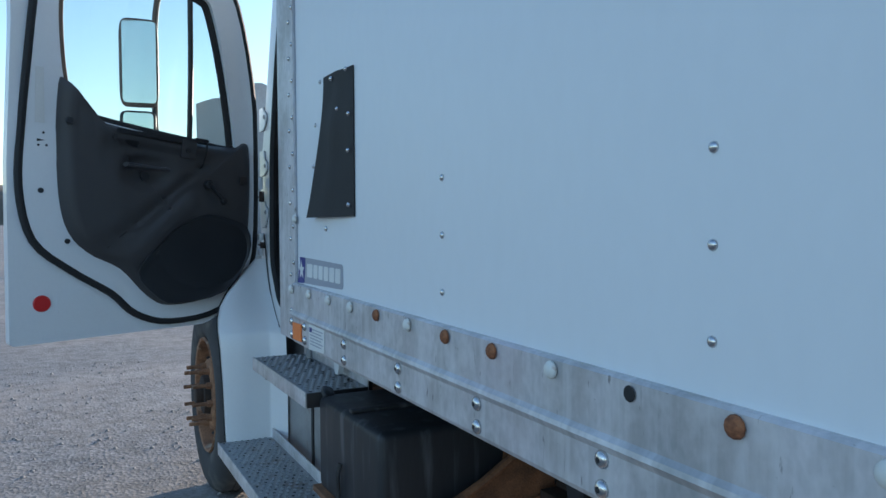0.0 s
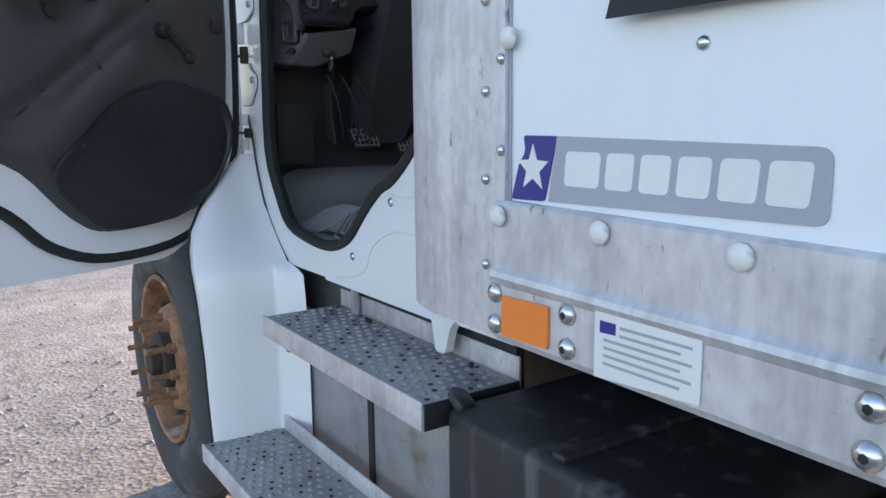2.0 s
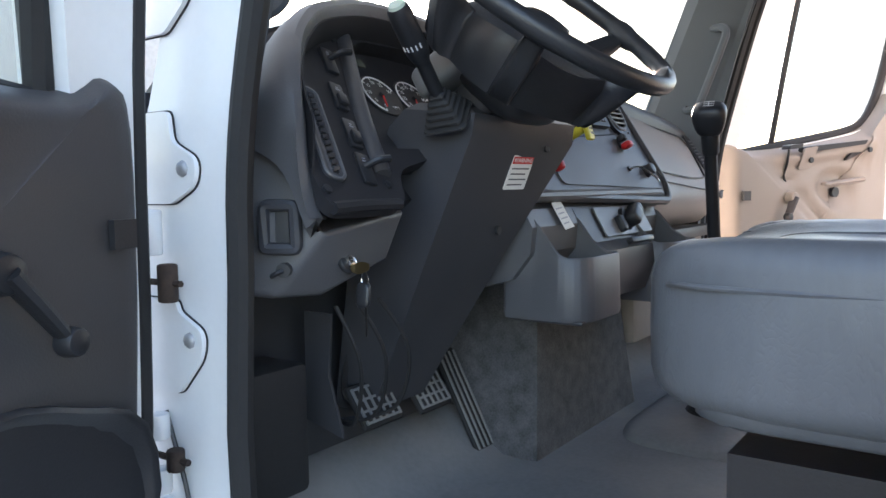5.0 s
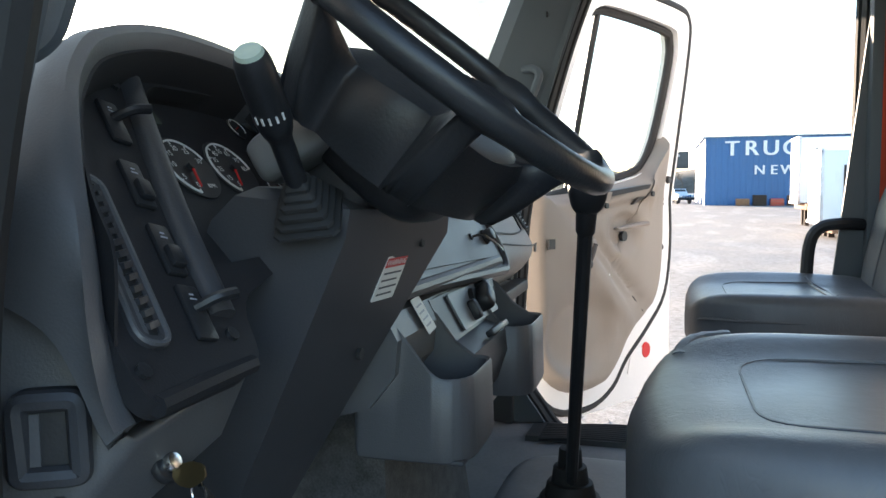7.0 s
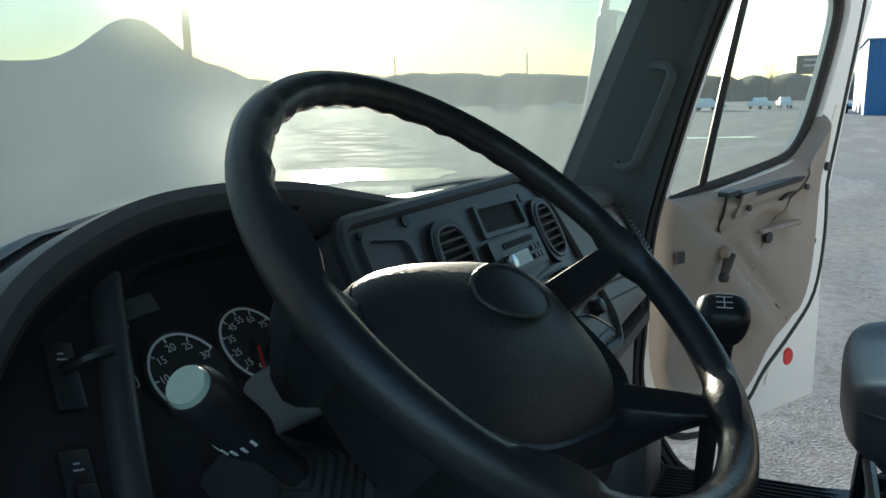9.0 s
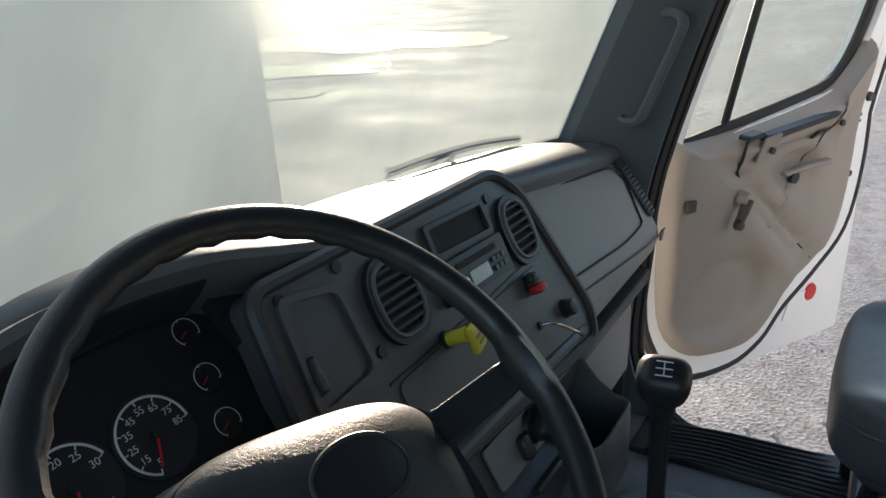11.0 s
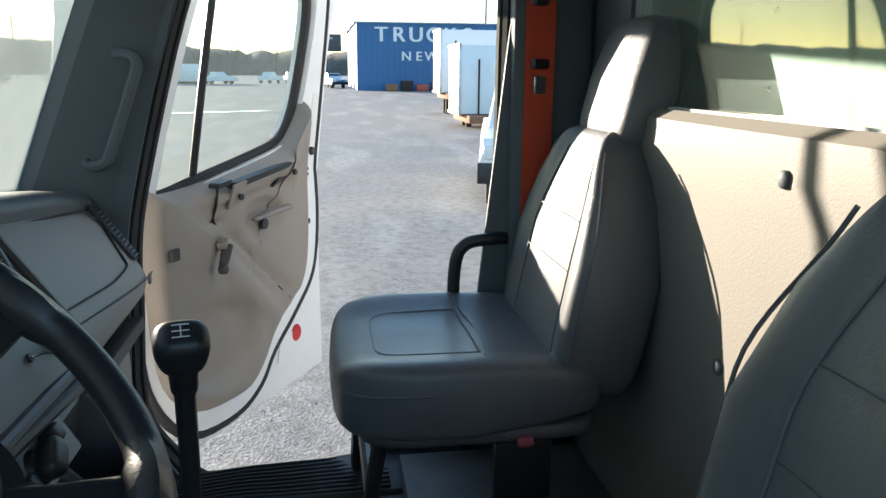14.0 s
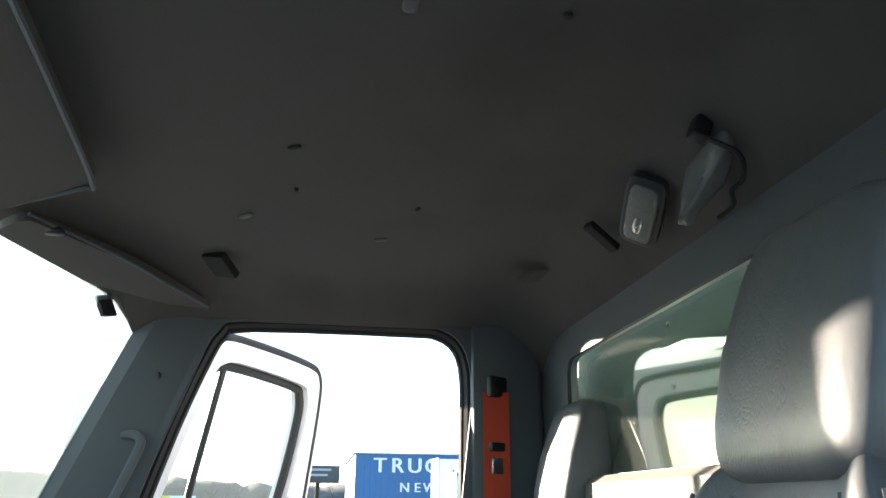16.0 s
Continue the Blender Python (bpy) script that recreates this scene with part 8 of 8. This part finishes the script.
def pickup(px, py, turn, body_m, label):
    """Parked pickup or car, seen small."""
    c = thing("parked_truck", label, "vehicle", "parked vehicles", at=pose(px, py, 0, 0, 0, turn))
    part("body", loft([[(xx, -0.95, 0.45), (xx, -0.98, 0.75), (xx, -0.92, h), (xx, 0.92, h), (xx, 0.98, 0.75), (xx, 0.95, 0.45)] for xx, h in ((-2.6, 0.95), (-2.5, 1.1), (-1.0, 1.15), (2.4, 1.12), (2.6, 0.95))]), body_m, c, sharp=40)
    part("cabin", loft([[(xx, -0.85 + k, 1.1), (xx + s, -0.72 + k, 1.75), (xx + s, 0.72 - k, 1.75), (xx, 0.85 - k, 1.1)] for xx, s, k in ((-1.1, 0.6, 0.0), (-0.3, 0.0, 0.0), (1.0, -0.1, 0.0))]), body_m, c, sharp=30)
    part("windscreen", loft([[(-1.03, -0.74, 1.17), (-0.57, -0.66, 1.68)], [(-1.03, 0.74, 1.17), (-0.57, 0.66, 1.68)]], close=False), DASHK, c)
    bp = part("bumper", loft([[(-2.75 + 0.1 * abs(yy), yy, 0.45), (-2.78 + 0.1 * abs(yy), yy, 0.55), (-2.75 + 0.1 * abs(yy), yy, 0.75), (-2.6, yy, 0.75), (-2.6, yy, 0.45)] for yy in (-1.0, -0.6, 0, 0.6, 1.0)]), BLACK, c, "black bumper", sharp=30)
    part("grille", box(-2.66, -2.58, -0.6, 0.6, 0.78, 1.02, 0.02), STEEL, c, "chrome grille")
    for s in (-1, 1):
        part("headlight", box(-2.64, -2.55, s * 0.78 - 0.14, s * 0.78 + 0.14, 0.80, 1.0, 0.03), PAPER, c)
        for xx in (-1.7, 1.7):
            part("wheel", cyl(0.38, 0.24, 24, bev=0.03, m=Matrix.Translation((xx, s * 0.75 + 0.12, 0.38)) @ pose(0, 0, 0, 90, 0, 0)), TYRE, c)
    return c


pickup(12.4, -2.69, -12, WHITE, "white pickup with a black bumper")
px, py = bearing(90.9, 95)
pickup(px, py, 20, WHITE, "small white vehicle by the warehouse")
px, py = bearing(90.1, 105)
pickup(px, py, 10, mat("car_red", (0.4, 0.03, 0.03), 0.4), "red vehicle far off in the yard")
for k, (az, m_) in enumerate(((64, WHITE), (69, mat("car_grey", (0.3, 0.31, 0.33), 0.4)), (73, WHITE), (83, WHITE), (86.5, WHITE), (88, WHITE))):
    px, py = bearing(az, 120 + 9 * (k % 3))
    pickup(px, py, 40 + 30 * k, m_, "parked vehicle far across the yard")
for k, (az, s) in enumerate(((78.5, 8), (80.5, 6))):
    px, py = bearing(az, 125)
    t = thing("freight_container", "yellow freight box far across the yard" if k == 0 else "white freight box far across the yard", "container")
    part("body", box(px - 1.2, px + 1.2, py - s / 2, py + s / 2, 0.3, 2.9, 0.05), YELLOW if k == 0 else PANEL, t)
    part("skid", box(px - 1.1, px + 1.1, py - s / 2 + 0.2, py + s / 2 - 0.2, 0, 0.31), RUSTDARK, t)
for k in range(6):
    yy = SY - 3.5 - 1.6 * k
    p = thing("scrap_pile", "rusty scrap and pallets along the warehouse wall", "scrap")
    h = 0.7 + 0.7 * noise.noise((k * 1.7, 2, 0)) ** 2 + 0.3 * (k % 2)
    part("frame", box(SX - 2.4, SX - 1.2, yy - 0.6, yy + 0.6, 0, h, 0.04), (RUST, RUSTDARK, RED, RUST, TANKM, RUSTDARK)[k], p)
    for j in range(4):
        part("slat", box(SX - 2.46, SX - 2.40, yy - 0.65, yy + 0.65, h * (0.1 + 0.24 * j), h * (0.2 + 0.24 * j)), RUSTDARK if k % 2 else RUST, p, smooth=False)


def billboard(az, dist, z0, z1, w, n_posts, label, txt):
    px, py = bearing(az, dist)
    bb = thing("billboard", label, "billboard", "billboards", at=pose(px, py, 0, 0, 0, -az))
    part("board", box(-w / 2, w / 2, -0.3, 0.3, z0, z1, 0.03), mat("dark_board", (0.06, 0.065, 0.07), 0.6, vary=0.2, scale=1), bb, "dark advertising board")
    part("catwalk", box(-w / 2, w / 2, -1.0, -0.3, z0 - 0.25, z0 - 0.15), RUSTDARK, bb, smooth=False)
    part("post", cyl(0.45, z0, 16, m=Matrix.Translation((0 if txt else 0.3 - w / 2, 0.2, 0))), RUSTDARK, bb)
    for k in range(txt):
        part("bar", box(-w * 0.36, w * (0.30 - 0.08 * k), -0.33, -0.3, z1 - (z1 - z0) * (0.3 + 0.3 * k), z1 - (z1 - z0) * (0.18 + 0.3 * k)), GREY, bb, smooth=False)


billboard(90.1, 170, 6.0, 9.6, 9.0, 1, "dark billboard on a post far beyond the yard", 2)
billboard(50.1, 95, 14.9, 23.0, 12.6, 1, "dark billboard against the low sun", 0)
# power poles
for az, d, hgt in ((60.9, 160, 11), (70.5, 170, 12), (78, 190, 11), (102.0, 110, 17)):
    px, py = bearing(az, d)
    pl = thing("utility_pole", "wooden utility pole far off", "pole", "utility poles")
    part("mast", cyl(0.16, hgt, 10, 0.11, m=Matrix.Translation((px, py, 0))), RUSTDARK, pl)
    part("crossarm", box(px - 0.9, px + 0.9, py - 0.06, py + 0.06, hgt - 0.8, hgt - 0.65), RUSTDARK, pl, smooth=False)

# wooded ridge and bare trees round the yard
HILL = mat("winter_wood", (0.075, 0.065, 0.05), 0.95, vary=0.35, scale=0.05, fine=0.6, bump=0.2, tint=(0.13, 0.11, 0.085))


def ridge(r0, h0, seed, a0, a1, step_):
    b = bmesh.new()
    rows = []
    n = int((a1 - a0) / step_)
    for i in range(n + 1):
        az = a0 + step_ * i
        hh = h0 * (0.72 + 0.4 * noise.noise((az * 0.06, seed, 0)) + 0.10 * noise.noise((az * 0.9, seed, 3)) + 0.07 * noise.noise((az * 4.1, seed, 5)))
        row = []
        for k, (dr, f) in enumerate(((0, 0.0), (8, 0.35), (30, 0.8), (60, 1.0), (120, 0.9))):
            px, py = bearing(az, r0 + dr)
            row.append(b.verts.new((px, py, max(0, hh * f) - (0.3 if k == 0 else 0))))
        rows.append(row)
    for r, s in zip(rows, rows[1:]):
        for k in range(4):
            b.faces.new((r[k], r[k + 1], s[k + 1], s[k]))
    return b


tagged(part("far_woods", ridge(330, 20.0, 1.3, -180, 180, 0.5), HILL, sharp=180), "bare brown wooded ridge along the horizon", "woods", kind="stuff")


def bare_tree(rng, hgt):
    """Winter tree: trunk, limbs and twigs."""
    segs = []

    def grow(p, d, length, r, depth):
        q = p + d * length
        segs.append((p, q, r, r * 0.62, depth))
        if depth == 0:
            return
        for _ in range(3 if depth > 1 else 4):
            nd = (d + Vector((rng.uniform(-0.75, 0.75), rng.uniform(-0.75, 0.75), rng.uniform(-0.1, 0.5)))).normalized()
            grow(p + d * length * rng.uniform(0.55, 1.0), nd, length * rng.uniform(0.5, 0.75), r * 0.55, depth - 1)
    grow(Vector((0, 0, 0)), Vector((0, 0, 1)), hgt * 0.34, hgt * 0.018, 4)
    a, c = bmesh.new(), bmesh.new()
    for p, q, r0, r1, depth in segs:
        b = a if depth > 2 else c
        d = (q - p).normalized()
        u = d.orthogonal().normalized()
        v = d.cross(u)
        n = 5 if depth > 2 else 3
        lo = [b.verts.new(p + r0 * (math.cos(t) * u + math.sin(t) * v)) for t in (2 * math.pi * k / n for k in range(n))]
        hi = [b.verts.new(q + max(r1, 0.012) * (math.cos(t) * u + math.sin(t) * v)) for t in (2 * math.pi * k / n for k in range(n))]
        for k in range(n):
            b.faces.new((lo[k], lo[(k + 1) % n], hi[(k + 1) % n], hi[k]))
    return a, c


rng = random.Random(5)
BARK = mat("winter_bark", (0.11, 0.09, 0.07), 0.9, vary=0.3, scale=1, fine=8)
protos = []
for k in range(3):
    a, c = bare_tree(rng, 9.0)
    t = thing("bare_tree", "leafless winter tree at the edge of the yard", "tree", "bare trees", at=Matrix.Translation((0, 0, 0)))
    part("trunk", a, BARK, t)
    part("crown", c, BARK, t, "bare twigs")
    protos.append(t)
spots = [(30 + 1.0 * k + rng.uniform(-0.4, 0.4), rng.uniform(190, 300), rng.uniform(0.9, 1.5)) for k in range(75)]
spots += [(rng.uniform(-170, 25), rng.uniform(60, 200), rng.uniform(0.9, 1.4)) for k in range(12)]
for k, (az, d, s) in enumerate(spots):
    px, py = bearing(az, d)
    m = Matrix.Translation((px, py, -0.1)) @ pose(0, 0, 0, 0, 0, rng.uniform(0, 360)) @ Matrix.Scale(s, 4)
    if k < 3:
        protos[k].matrix_world = m
    else:
        o = copy_thing(protos[k % 3], m)
        o.scale = (s, s, s)

# loose stones on the ground near the truck
rs = random.Random(11)
verts, faces = [], []
for k in range(5200):
    if k < 3400:
        x, y = rs.uniform(-3.6, -1.0), rs.uniform(-2.5, 6.0)
    else:
        x, y = rs.uniform(1.2, 8.0), rs.uniform(-3.0, 4.0)
    r = 0.004 + 0.014 * rs.random() ** 4
    z = ground_height(x, y)
    base = len(verts)
    a0 = rs.uniform(0, 6.28)
    for j in range(5):
        a = a0 + j * 1.2566
        verts.append((x + r * math.cos(a) * rs.uniform(0.7, 1.3), y + r * math.sin(a) * rs.uniform(0.7, 1.3), z + r * rs.uniform(0.0, 0.25)))
    verts.append((x, y, z + r * rs.uniform(0.5, 0.9)))
    for j in range(5):
        faces.append((base + j, base + (j + 1) % 5, base + 5))
me = bpy.data.meshes.new("gravel_stones")
me.from_pydata(verts, [], faces)
me.materials.append(mat("loose_stone", (0.27, 0.26, 0.25), 0.85, vary=0.35, scale=12, fine=40))
tagged(new("gravel_stones", me), "loose grey gravel stones on the yard", "gravel", kind="stuff")

# ---- wet patches in the yard ----
WET = mat("wet_gravel", (0.16, 0.15, 0.14), 0.2, vary=0.2, scale=0.6, fine=3, bump=0.02)


def wet_patch(cx, cy, rx, ry, turn, seed):
    ring = []
    for k in range(72):
        a = 2 * math.pi * k / 72
        f = 1 + 0.35 * noise.noise((2.2 * math.cos(a), 2.2 * math.sin(a), seed)) + 0.12 * noise.noise((7 * math.cos(a), 7 * math.sin(a), seed))
        ring.append((rx * f * math.cos(a), ry * f * math.sin(a)))
    p = thing("puddle", "shallow wet patch on the gravel reflecting the low sun", "puddle", "puddles", at=pose(cx, cy, 0, 0, 0, turn))
    part("sheet", plate(ring, [], lambda u, v, w: (u, v, w), -0.004, 0.006), WET, p)


wet_patch(17.0, 13.4, 2.2, 3.6, 35, 1.0)
wet_patch(11.6, 11.9, 0.9, 1.9, 40, 2.0)
wet_patch(9.2, 10.3, 0.5, 0.9, 40, 3.0)
wet_patch(39.0, 6.2, 0.8, 3.2, 30, 5.0)
